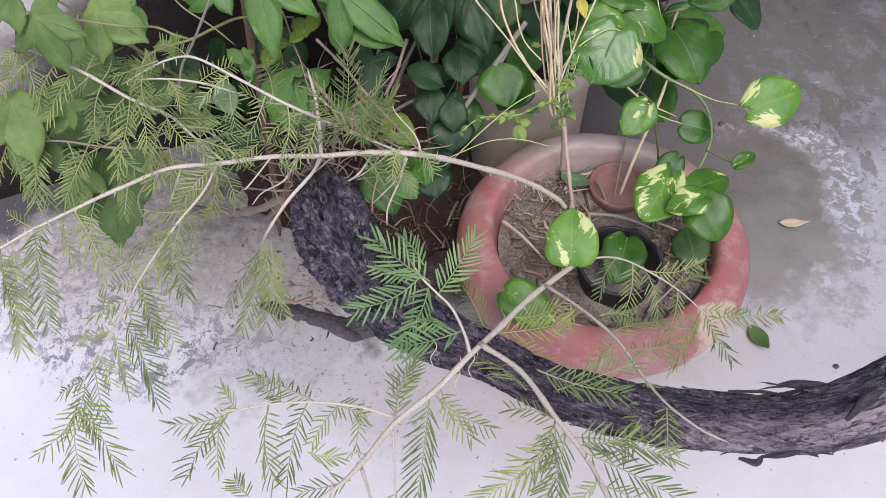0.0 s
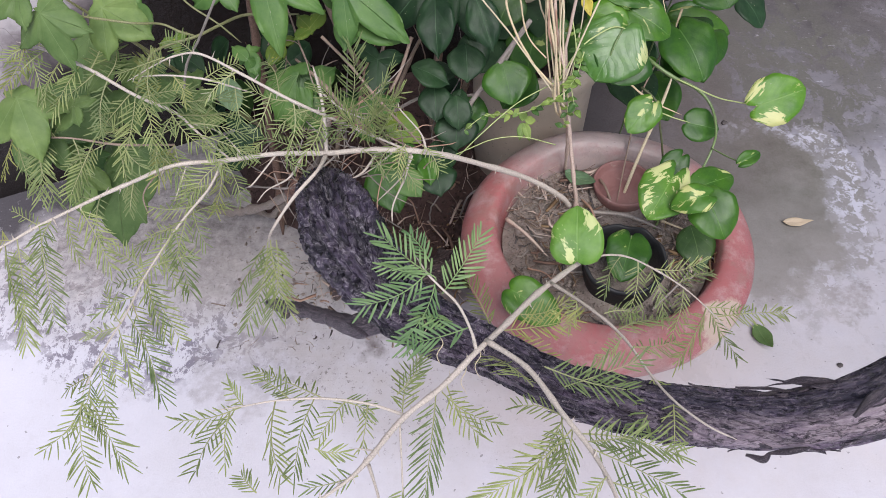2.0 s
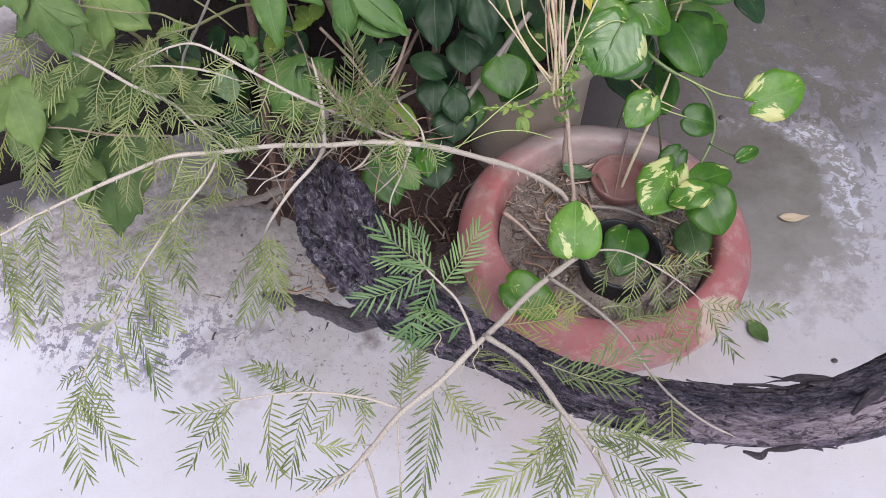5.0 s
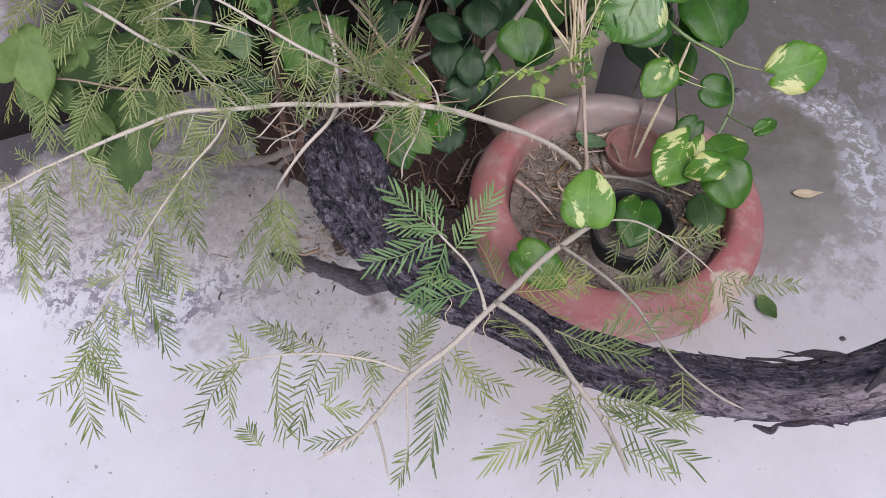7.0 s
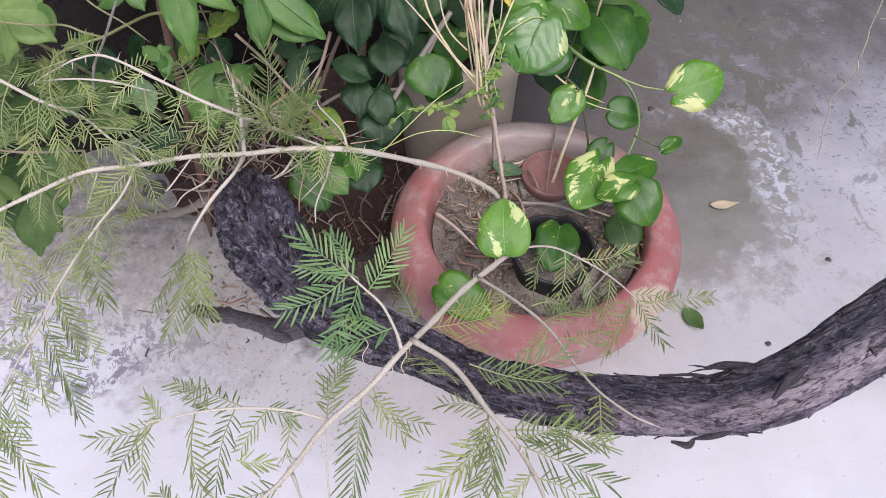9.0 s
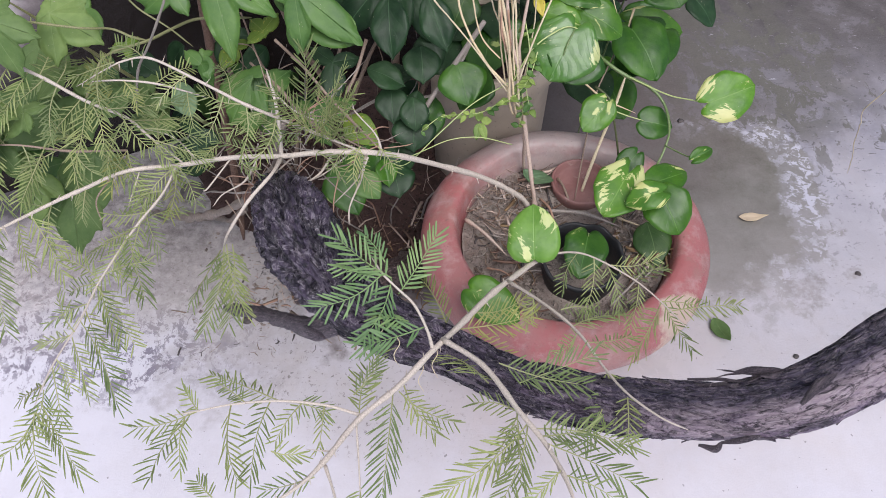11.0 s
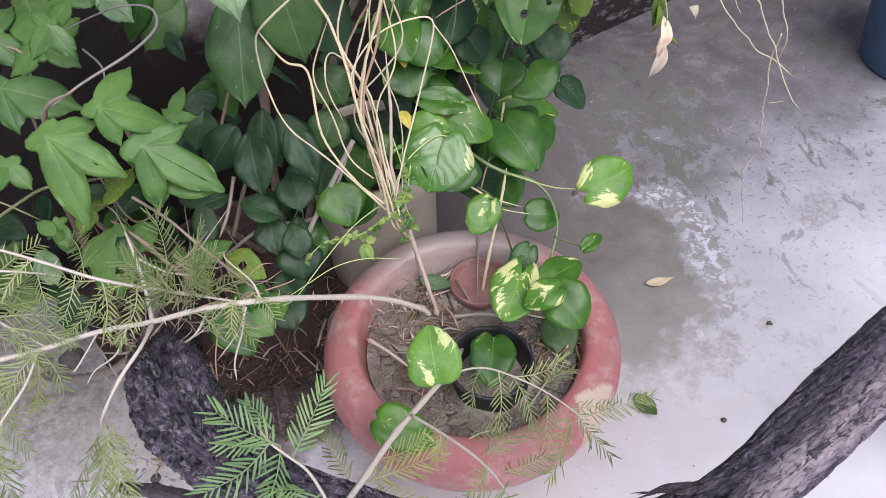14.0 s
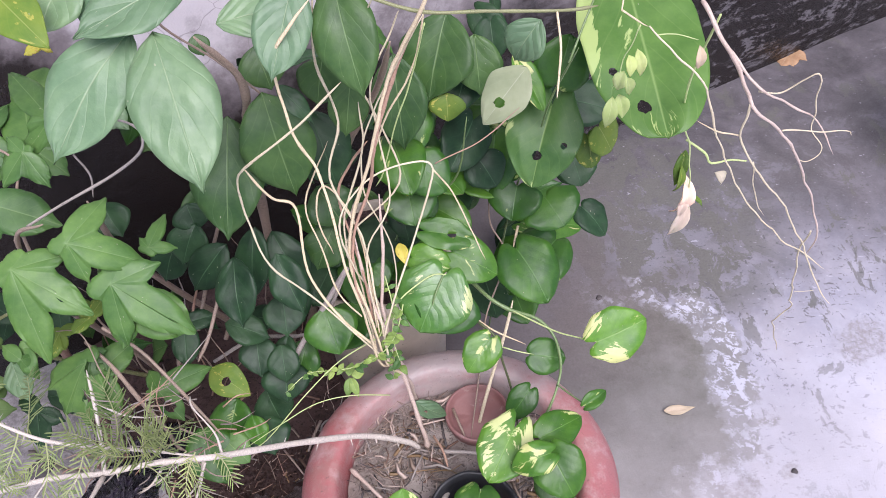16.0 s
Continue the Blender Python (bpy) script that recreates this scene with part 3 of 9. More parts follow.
M_PASSION = leaf_mat("lobed_leaf", (0.056, 0.145, 0.032), (0.112, 0.232, 0.058), (0.24, 0.36, 0.14), 0.40, veins=6.0, rib_strength=0.4, shine=0.5, relief=0.10)
M_PALELOBE = leaf_mat("pale_lobed_leaf", (0.130, 0.225, 0.075), (0.215, 0.325, 0.125), (0.30, 0.40, 0.18), 0.46, veins=6.0, rib_strength=0.4, shine=0.4, relief=0.10, through=0.35)
M_OLIVE = leaf_mat("yellowing_leaf", (0.105, 0.20, 0.03), (0.175, 0.26, 0.045), (0.40, 0.44, 0.14), 0.42, spot=(0.42, 0.40, 0.08))
M_YELLOW = leaf_mat("yellow_leaf", (0.42, 0.40, 0.05), (0.58, 0.52, 0.12), (0.62, 0.58, 0.24), 0.5, spot=(0.34, 0.20, 0.06))
M_PALE = leaf_mat("pale_leaf_underside", (0.46, 0.49, 0.33), (0.56, 0.58, 0.42), (0.62, 0.63, 0.48), 0.5)
M_CURL = leaf_mat("dry_pink_flower", (0.74, 0.56, 0.53), (0.88, 0.74, 0.71), (0.74, 0.58, 0.53), 0.7)
M_DEAD = leaf_mat("dead_leaf", (0.27, 0.165, 0.10), (0.40, 0.27, 0.18), (0.46, 0.34, 0.24), 0.75, through=0.1)
M_BLUSH = leaf_mat("dry_pink_petal", (0.66, 0.54, 0.46), (0.76, 0.65, 0.57), (0.70, 0.58, 0.48), 0.7)
M_FERN = leaf_mat("feathery_leaflet", (0.200, 0.265, 0.120), (0.365, 0.435, 0.215), (0.46, 0.45, 0.25), 0.45, through=0.3)
M_FERNDRY = leaf_mat("yellowing_leaflet", (0.245, 0.290, 0.105), (0.385, 0.415, 0.175), (0.42, 0.40, 0.2), 0.5, through=0.3)
M_FERNDEEP = leaf_mat("deep_green_leaflet", (0.150, 0.270, 0.125), (0.270, 0.405, 0.205), (0.26, 0.38, 0.15), 0.4, through=0.25)
M_SPRIG = leaf_mat("young_leaflet", (0.17, 0.28, 0.07), (0.30, 0.42, 0.13), (0.42, 0.50, 0.22), 0.42, through=0.3)
M_STALKDRY = stem_mat("pinkish_dry_stem", (0.44, 0.33, 0.27), (0.66, 0.53, 0.45))
M_GREYDEBRIS = plain("dark_debris", (0.05, 0.045, 0.045), (0.12, 0.10, 0.095), 0.8, 60, 0.5)


# ---- builders ----
def place(name, bm_or_mesh, material, parent=None, label=""):
    if isinstance(bm_or_mesh, bmesh.types.BMesh):
        me = bpy.data.meshes.new(name)
        bm_or_mesh.to_mesh(me)
        bm_or_mesh.free()
    else:
        me = bm_or_mesh
    if material and not me.materials:
        me.materials.append(material)
    ob = new(name, me)
    ob.parent = parent
    if label:
        ob["label"] = label
    return ob


def part(name, bm, material, parent, label=""):
    return place(name, bm, material, parent, label)


def thing(name, at, label, category, group="", kind=""):
    ob = new(name)
    ob.location = at
    ob.empty_display_size = 0.02
    tagged(ob, label, category, group, kind)
    bpy.context.view_layer.update()
    return ob


def under(ob, parent):
    """Keep ob where it is built in the world, as a part of parent."""
    ob.parent = parent
    ob.matrix_parent_inverse = Matrix.Translation(parent.location).inverted()
    return ob


def smooth_line(pts, per=6):
    """A Catmull-Rom line through points; each may carry any number of values."""
    p = np.array(pts, float)
    if len(p) == 2:
        f = np.linspace(0, 1, per + 1)[:, None]
        return p[0] * (1 - f) + p[1] * f
    q = np.vstack([2 * p[0] - p[1], p, 2 * p[-1] - p[-2]])
    out = []
    for i in range(1, len(q) - 2):
        a, b, c, d = q[i - 1:i + 3]
        for k in range(per):
            t = k / per
            out.append(0.5 * (2 * b + (c - a) * t + (2 * a - 5 * b + 4 * c - d) * t * t + (3 * b - a - 3 * c + d) * t ** 3))
    out.append(q[-2])
    return np.array(out)


def tube_mesh(name, pts, radii, sides=7, per=6, rough=0.0, knots=0.0, wobble=0.0, tapered=True):
    """A tapered round stem along a smooth line, capped, with UVs along and round it."""
    if not hasattr(radii, "__len__"):
        radii = [radii] * len(pts)
    if len(radii) == 2 and len(pts) > 2:
        radii = list(np.linspace(radii[0], radii[1], len(pts)))
    line = smooth_line([(*p, r) for p, r in zip(pts, radii)], per)
    n = len(line)
    bm = bmesh.new()
    uv = bm.loops.layers.uv.new()
    rings, along = [], 0.0
    side = None
    seed = random.random() * 50
    for i, row in enumerate(line):
        c, r = Vector(row[:3]), max(0.0002, row[3])
        r *= (1.0, 0.85, 0.6, 0.3)[max(0, 3 - (n - 1 - i))] if tapered else 1.0
        t = Vector(line[min(i + 1, n - 1)][:3]) - Vector(line[max(i - 1, 0)][:3])
        t.normalize()
        if side is None:
            side = t.orthogonal().normalized()
        side = (side - t * side.dot(t)).normalized()
        up = t.cross(side)
        if wobble:
            c = c + Vector(noise.noise_vector(c * 40 + Vector((seed, 0, 0)))) * wobble
        if i:
            along += (Vector(line[i][:3]) - Vector(line[i - 1][:3])).length
        swell = 1 + knots * max(0.0, noise.noise(Vector((along * 60, seed, 0)))) * 2
        ring = []
        for k in range(sides):
            a = 2 * math.pi * k / sides
            rr = r * swell
            if rough:
                rr *= 1 + rough * noise.noise(Vector((math.cos(a) * 1.6, math.sin(a) * 1.6, along * 25 + seed)))
            ring.append(bm.verts.new(c + (side * math.cos(a) + up * math.sin(a)) * rr))
        rings.append((ring, along))
    for (r0, a0), (r1, a1) in zip(rings, rings[1:]):
        for k in range(sides):
            f = bm.faces.new((r0[k], r0[(k + 1) % sides], r1[(k + 1) % sides], r1[k]))
            f.smooth = True
            for loop, (uu, vv) in zip(f.loops, ((a0, k), (a0, k + 1), (a1, k + 1), (a1, k))):
                loop[uv].uv = (uu * 10, vv / sides)
    bm.faces.new(rings[0][0][::-1])
    bm.faces.new(rings[-1][0])
    return bm


def stem(owner, name, pts, radii, material, sides=6, per=6, knots=0.25, wobble=0.0, label=""):
    return under(part(name, tube_mesh(name, pts, radii, sides, per, 0.12, knots, wobble), material, None, label), owner)


def outline_heart(u):
    """Half width of a heart leaf, 0 at the stalk to 1 at the tip."""
    return 1.92 * (u + 0.12) ** 0.45 * max(0.0, 1 - u) ** 0.68


def outline_round(u):
    return (max(0.0, 1 - (2 * (u * 0.93 + 0.07) - 1) ** 2) ** 0.42) * (1 - 0.12 * u)


def outline_ovate(u):
    return math.sin(math.pi * u ** 0.82) ** 0.85


def outline_drip(u):
    """A broad oval blade drawn out into a short drip tip."""
    body = math.sin(math.pi * min(1.0, u * 1.065) ** 1.02) ** 0.66 if u < 0.938 else 0.0
    return max(body, 0.26 * (1 - u) / 0.14 if u > 0.86 else 0.0)


def outline_lance(u):
    return math.sin(math.pi * u ** 0.75) ** 1.1


def blade(bm, uv, base, tip, width, face, shape, curl=0.12, fold=0.12, wave=0.03, rows=12, cols=8, ears=0.0, skew=0.0):
    """One leaf blade as a curved sheet with its own thickness: midrib from base to tip, half widths by shape."""
    base, tip, face = Vector(base), Vector(tip), Vector(face).normalized()
    ax = tip - base
    length = ax.length
    ax.normalize()
    across = ax.cross(face).normalized()
    face = across.cross(ax).normalized()
    seed = random.random() * 90
    thick = 0.0004
    curl *= random.uniform(0.5, 1.7)
    lop, twist = random.uniform(-0.5, 0.5), random.uniform(-0.30, 0.30)
    layers = []
    for lift in (thick, -thick):
        grid = []
        for i in range(rows + 1):
            u = i / rows
            half = 0.5 * width * shape(u)
            uneven = (1 + 0.07 * noise.noise(Vector((u * 4.5, seed, 1.0))), 1 + 0.07 * noise.noise(Vector((u * 4.5, seed, 9.0))))
            row = []
            for k in range(cols + 1):
                s = 2 * k / cols - 1
                back = ears * length * math.sin(math.pi * abs(s) ** 0.75) * max(0.0, 1 - u * 2.6) ** 1.3
                x = ax * (u * length - back) + across * (s * half * uneven[s > 0] + skew * width * u * (1 - u))
                h = -curl * length * (u - 0.35) ** 2 * 1.6 + fold * abs(s) * half * 1.3
                h -= 0.25 * fold * half * s * s * 2
                h += fold * lop * s * half + twist * s * half * (u - 0.3)
                h -= 0.10 * half * max(0.0, abs(s) - 0.6) * (1.5 + 1.5 * noise.noise(Vector((u * 2.5, seed, 4.0 + (s > 0)))))
                h += wave * length * noise.noise(Vector((u * 3 + seed, s * 1.6, seed * 0.3)))
                h += wave * 0.5 * length * abs(s) ** 2 * math.sin(u * 15 + seed + (2 if s > 0 else 0))
                v = bm.verts.new(base + x + face * (h + lift))
                row.append((v, (u, 0.5 + 0.5 * s)))
            grid.append(row)
        layers.append(grid)
    for li, grid in enumerate(layers):
        for i in range(rows):
            for k in range(cols):
                q = [grid[i][k], grid[i][k + 1], grid[i + 1][k + 1], grid[i + 1][k]]
                if li:
                    q.reverse()
                f = bm.faces.new([v for v, _ in q])
                f.smooth = True
                for loop, (_, w) in zip(f.loops, q):
                    loop[uv].uv = w
    top, low = layers
    edge = [(0, k) for k in range(cols + 1)] + [(i, cols) for i in range(1, rows + 1)]
    edge += [(rows, k) for k in range(cols - 1, -1, -1)] + [(i, 0) for i in range(rows - 1, 0, -1)]
    for a, b in zip(edge, edge[1:] + edge[:1]):
        q = [top[b[0]][b[1]], top[a[0]][a[1]], low[a[0]][a[1]], low[b[0]][b[1]]]
        f = bm.faces.new([v for v, _ in q])
        for loop, (_, w) in zip(f.loops, q):
            loop[uv].uv = w


def pierce(bm, centre, radius):
    """An insect hole: drop the faces about a place in the blade and draw its edge round."""
    c = Vector(centre)
    gone = [f for f in bm.faces if (f.calc_center_median() - c).length < radius]
    bmesh.ops.delete(bm, geom=gone, context="FACES")
    for v in bm.verts:
        if v.is_boundary and (v.co - c).length < radius * 1.8:
            out = (v.co - c).normalized()
            v.co = c + out * (radius * (1.0 + 0.28 * noise.noise(out * 2.3 + c * 60)))


FACE = (0.0, -0.45, 0.9)


def leaf(owner, base, tip, width, material, shape=outline_heart, face=FACE, curl=0.15, fold=0.14, wave=0.02, ears=0.16, stalk=None, stalk_mat=None, holes=(), label="", skew=0.0, rows=12):
    """A leaf part, and its stalk if it has one, from the stalk's foot to the blade."""
    bm = bmesh.new()
    uv = bm.loops.layers.uv.new()
    face = Vector(face) + Vector((random.uniform(-0.18, 0.18), random.uniform(-0.18, 0.18), 0))
    fine = 4 if holes else 1
    blade(bm, uv, base, tip, width, face, shape, curl, fold, wave * 1.25, max(rows, 14) * fine if rows > 8 else rows, 10 * fine if rows > 8 else 8, ears if shape in (outline_heart, outline_round) else 0.0, skew)
    for f, s, r in holes:
        b, t = Vector(base), Vector(tip)
        a = (t - b).normalized().cross(Vector(face)).normalized()
        c = b.lerp(t, f) + a * (s * width * 0.5)
        near = min(bm.verts, key=lambda v: (v.co - c).length).co.copy()
        pierce(bm, near, r)
    ob = under(part("leaf", bm, material, None, label), owner)
    if stalk:
        b, s = Vector(base), Vector(stalk)
        mid = b.lerp(s, 0.5) + Vector((0, 0, 0.18 * (b - s).length))
        inner = b + (Vector(tip) - b) * 0.06
        stem(ob, "stalk", [s, mid, b, inner], [0.0013, 0.0010], stalk_mat or M_GREENSTEM, 5, 4, 0)
    return ob


def lobed_leaf(owner, centre, tips, material, width=0.042, face=FACE, stalk=None, label="", holes=()):
    """A palmate leaf: one sheet whose outline runs out into a pointed lobe towards each tip."""
    bm = bmesh.new()
    uv = bm.loops.layers.uv.new()
    c, f = Vector(centre), (Vector(face) + Vector((random.uniform(-0.15, 0.15), random.uniform(-0.15, 0.15), 0))).normalized()
    ex = (Vector(tips[0]) - c)
    ex = (ex - f * ex.dot(f)).normalized()
    ey = f.cross(ex)
    lobes = []
    for t in tips:
        d = Vector(t) - c
        x, y, h = d.dot(ex), d.dot(ey), d.dot(f)
        lobes.append((math.atan2(y, x), math.hypot(x, y), h))
    longest = max(l for _, l, _ in lobes)
    angles = sorted({round(2 * math.pi * k / 90, 4) for k in range(90)} | {round((a + o) % (2 * math.pi), 4) for a, _, _ in lobes for o in (-0.05, -0.02, 0.0, 0.02, 0.05)})
    seed = random.random() * 70
    rim = []
    for a in angles:
        best = (0.22 * longest * (1 + 0.2 * math.cos(a * 3 + seed)), 0.0, 0.0, 0.2)
        for la, ll, lh in lobes:
            d = (a - la + math.pi) % (2 * math.pi) - math.pi
            w = min(1.28 * width * (ll / longest) ** 0.6, ll * 0.74)
            if math.cos(d) <= 0.05:
                continue
            A, B = ll / 2, w / 2
            r = 2 * A * B * B * math.cos(d) / (B * B * math.cos(d) ** 2 + A * A * math.sin(d) ** 2) * (0.88 + 0.12 * math.exp(-(d / 0.07) ** 2))
            if r > best[0]:
                best = (r, d, lh / max(ll, 1e-4), min(1.0, abs(r * math.sin(d)) / (w * 0.5 + 1e-5)))
        rim.append(best)
    rings, steps = [], 7
    for lift in (0.0004, -0.0004):
        mid = bm.verts.new(c + f * lift)
        net = []
        for (r, d, slope, out), a in zip(rim, angles):
            ray = []
            for k in range(1, steps + 1):
                q = r * k / steps
                h = slope * q - 0.10 * q * q / longest + 0.10 * abs(q * math.sin(d)) - 0.004 * (k == steps) * random.random()
                h += 0.010 * longest * 10 * noise.noise(Vector((q * 22 * math.cos(a) + seed, q * 22 * math.sin(a), 0))) * 0.25
                v = bm.verts.new(c + (ex * math.cos(a) + ey * math.sin(a)) * q + f * (h + lift))
                ray.append((v, (0.98 * q / longest, 0.5 + (0.5 if d > 0 else -0.5) * min(1.0, out * k / steps))))
            net.append(ray)
        rings.append((mid, net))
    n = len(angles)
    for li, (mid, net) in enumerate(rings):
        for i in range(n):
            a, b = net[i], net[(i + 1) % n]
            quads = [[(mid, (0.0, 0.5)), a[0], b[0]]] + [[a[k], a[k + 1], b[k + 1], b[k]] for k in range(steps - 1)]
            for q in quads:
                if li:
                    q.reverse()
                fc = bm.faces.new([v for v, _ in q])
                fc.smooth = True
                for loop, (_, w) in zip(fc.loops, q):
                    loop[uv].uv = w
    for i in range(n):
        a, b = rings[0][1][i][-1], rings[0][1][(i + 1) % n][-1]
        e, d = rings[1][1][(i + 1) % n][-1], rings[1][1][i][-1]
        fc = bm.faces.new((b[0], a[0], d[0], e[0]))
        for loop, w in zip(fc.loops, (b, a, d, e)):
            loop[uv].uv = w[1]
    for which, far, size in holes:
        at = c.lerp(Vector(tips[which]), far)
        pierce(bm, min(bm.verts, key=lambda v: (v.co - at).length).co.copy(), size)
    ob = under(part("leaf", bm, material, None, label), owner)
    if stalk:
        mid = c.lerp(Vector(stalk), 0.5) + Vector((0, 0, 0.01))
        stem(ob, "stalk", [stalk, mid, c + Vector((0, 0, -0.001))], [0.0014, 0.0010], M_PALEGREEN, 5, 4, 0)
    return ob


def feather(owner, base, tip, material=None, spread=0.29, face=FACE, droop=0.12, lean=50, narrow=0.00150, large=1.12, gap=0.0054):
    """A pinnate leaf: a rib with close pairs of narrow blunt leaflets, one part."""
    b, t = Vector(base), Vector(tip)
    bm = bmesh.new()
    uv = bm.loops.layers.uv.new()
    length = (t - b).length
    ax = (t - b).normalized()
    f = (Vector(face) + Vector((random.uniform(-0.75, 0.75), random.uniform(-0.6, 0.6), 0))).normalized()
    across = ax.cross(f).normalized()
    f = across.cross(ax).normalized()
    bend = random.uniform(-0.10, 0.10)
    pairs = max(8, min(24, int(length / gap)))
    longest = max(0.013, min(0.0215, spread * length * 0.92)) * random.uniform(0.9, 1.1) * large
    fold = random.uniform(-0.35, 0.25)

    def rib(u):
        return b + ax * (length * u) - f * (droop * length * u * u) + across * (bend * length * math.sin(math.pi * u))
    prev = None
    r0 = 0.0009
    for i in range(9):
        u = i / 8
        c, r = rib(u), r0 * (1 - 0.6 * u)
        ring = [bm.verts.new(c + across * (r * math.cos(a)) + f * (r * math.sin(a))) for a in (0.5, 2.6, 4.7)]
        if prev:
            for k in range(3):
                q = bm.faces.new((prev[k], prev[(k + 1) % 3], ring[(k + 1) % 3], ring[k]))
                for loop in q.loops:
                    loop[uv].uv = (u, 0.5)
        prev = ring
    for i in range(pairs):
        u = 0.10 + 0.90 * i / (pairs - 1)
        size = longest * (0.55 + 0.50 * math.sin(math.pi * (0.12 + 0.72 * u)) ** 0.8) * random.uniform(0.82, 1.10)
        for s in (-1, 1):
            if random.random() < 0.05:
                continue
            ang = radians(lean + random.uniform(-9, 9) - 22 * u * u)
            d = (across * (s * math.sin(ang)) + ax * math.cos(ang) + f * (fold + random.uniform(-0.30, 0.20))).normalized()
            wdir = d.cross(f).normalized()
            w = narrow * random.uniform(0.8, 1.15) * (0.7 + 0.3 * size / 0.02)
            p = rib(u)
            bow = ax * (size * random.uniform(-0.10, 0.16)) - f * (size * random.uniform(0.02, 0.20))
            row = [(0.05, 0.22), (0.30, 0.5), (0.70, 0.48), (0.93, 0.30)]
            one = [p + d * (size * q) + wdir * (w * h) + bow * (q * q) for q, h in row]
            two = [p + d * (size * q) - wdir * (w * h) + bow * (q * q) for q, h in row]
            pts = one + [p + d * size + bow] + two[::-1]
            vs = [bm.verts.new(x) for x in pts]
            lo = [bm.verts.new(x - f * 0.0004) for x in pts]
            n = len(pts)
            for ring in (vs, lo[::-1]):
                q = bm.faces.new(ring)
                for loop in q.loops:
                    loop[uv].uv = (0.1 + u * 0.3, 0.70)
            for k in range(n):
                bm.faces.new((vs[(k + 1) % n], vs[k], lo[k], lo[(k + 1) % n]))
    return under(part("feather_leaf", bm, material or M_FERN, None), owner)


def lathe(bm, profile, sides=64, centre=(0, 0), wob=0.0, seed=0.0):
    """Turn a profile of (radius, height) round the upright axis."""
    rings = []
    for r, z in profile:
        ring = []
        for k in range(sides):
            a = 2 * math.pi * k / sides
            rr = r * (1 + wob * noise.noise(Vector((math.cos(a) * 1.3 + seed, math.sin(a) * 1.3, z * 6))))
            zz = z + wob * 0.25 * noise.noise(Vector((math.cos(a) * 2 + seed, math.sin(a) * 2, 5.0)))
            ring.append(bm.verts.new((centre[0] + rr * math.cos(a), centre[1] + rr * math.sin(a), zz)))
        rings.append(ring)
    for r0, r1 in zip(rings, rings[1:]):
        for k in range(sides):
            f = bm.faces.new((r0[k], r0[(k + 1) % sides], r1[(k + 1) % sides], r1[k]))
            f.smooth = True
    return rings


# ---- the yard ----
def build_ground():
    bm = bmesh.new()
    near = np.arange(-1.5, 3.01, 0.1)
    xs = [-60, -20, -6, -3] + list(near) + [4, 8, 20, 60]
    ys = [-60, -20, -6, -3] + list(near) + [4, 8, 20, 60]
    grid = [[bm.verts.new((x, y, 0.0015 * noise.noise(Vector((x * 3, y * 3, 0))) if abs(x) < 4 and abs(y) < 4 else 0)) for x in xs] for y in ys]
    for a, b in zip(grid, grid[1:]):
        for k in range(len(xs) - 1):
            bm.faces.new((a[k], a[k + 1], b[k + 1], b[k])).smooth = True
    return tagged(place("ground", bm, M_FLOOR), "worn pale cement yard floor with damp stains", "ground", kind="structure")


def build_wall():
    """The yard wall behind the plants, with a damp plinth."""
    bm = bmesh.new()
    a, b = Vector((-2.4, 0.52, 0)), Vector((3.2, 2.76, 0))
    run = (b - a).normalized()
    back = Vector((-run.y, run.x, 0))
    n, m = 90, 24
    rows = []
    for j in range(m + 1):
        z = 1.9 * j / m
        out = 0.035 if z < 0.14 else 0.0
        rows.append([bm.verts.new(a.lerp(b, i / n) - back * (out + 0.006 * noise.noise(Vector((i * 0.3, z * 9, 0)))) + Vector((0, 0, z))) for i in range(n + 1)])
    for r0, r1 in zip(rows, rows[1:]):
        for i in range(n):
            bm.faces.new((r0[i], r0[i + 1], r1[i + 1], r1[i])).smooth = True
    far = [bm.verts.new(p + back * 0.23 + Vector((0, 0, z))) for z in (0, 1.9) for p in (a, b)]
    bm.faces.new((far[1], far[0], far[2], far[3]))
    bm.faces.new([*rows[-1], far[3], far[2]])
    bm.faces.new([far[0], *[r[0] for r in rows], far[2]])
    bm.faces.new([far[3], *[r[n] for r in rows[::-1]], far[1]])
    return tagged(place("wall_back", bm, M_WALL), "damp plastered yard wall with cracked pale paint, shade painted low behind the plants", "wall", kind="structure")


def build_bed():
    """Loose earth heaped round the roots between wall and planter."""
    bm = bmesh.new()
    n = 90
    grid = []
    for j in range(n + 1):
        row = []
        for i in range(n + 1):
            x, y = -0.68 + 1.26 * i / n, 0.84 + 0.74 * j / n
            d = math.hypot((x + 0.03) / 0.32, (y - 1.25) / 0.29)
            edge = d + 0.16 * noise.noise(Vector((x * 7, y * 7, 4))) + 0.06 * noise.noise(Vector((x * 25, y * 25, 4)))
            h = 0.05 * (1 - edge) if edge > 0.55 else 0.0225 + 0.03 * (0.55 - edge)
            h += 0.010 * noise.noise(Vector((x * 14, y * 14, 1))) * min(1.0, max(0.0, 1 - edge) * 4)
            row.append(bm.verts.new((x, y, h)))
        grid.append(row)
    for r0, r1 in zip(grid, grid[1:]):
        for i in range(n):
            bm.faces.new((r0[i], r0[i + 1], r1[i + 1], r1[i])).smooth = True
    return tagged(place("soil_bed", bm, M_EARTH_SHADED), "dark loose earth heaped round the plant roots", "soil", kind="stuff")


build_ground()
build_wall()
build_bed()


# ---- pots ----
PX, PY = 0.312, 0.848


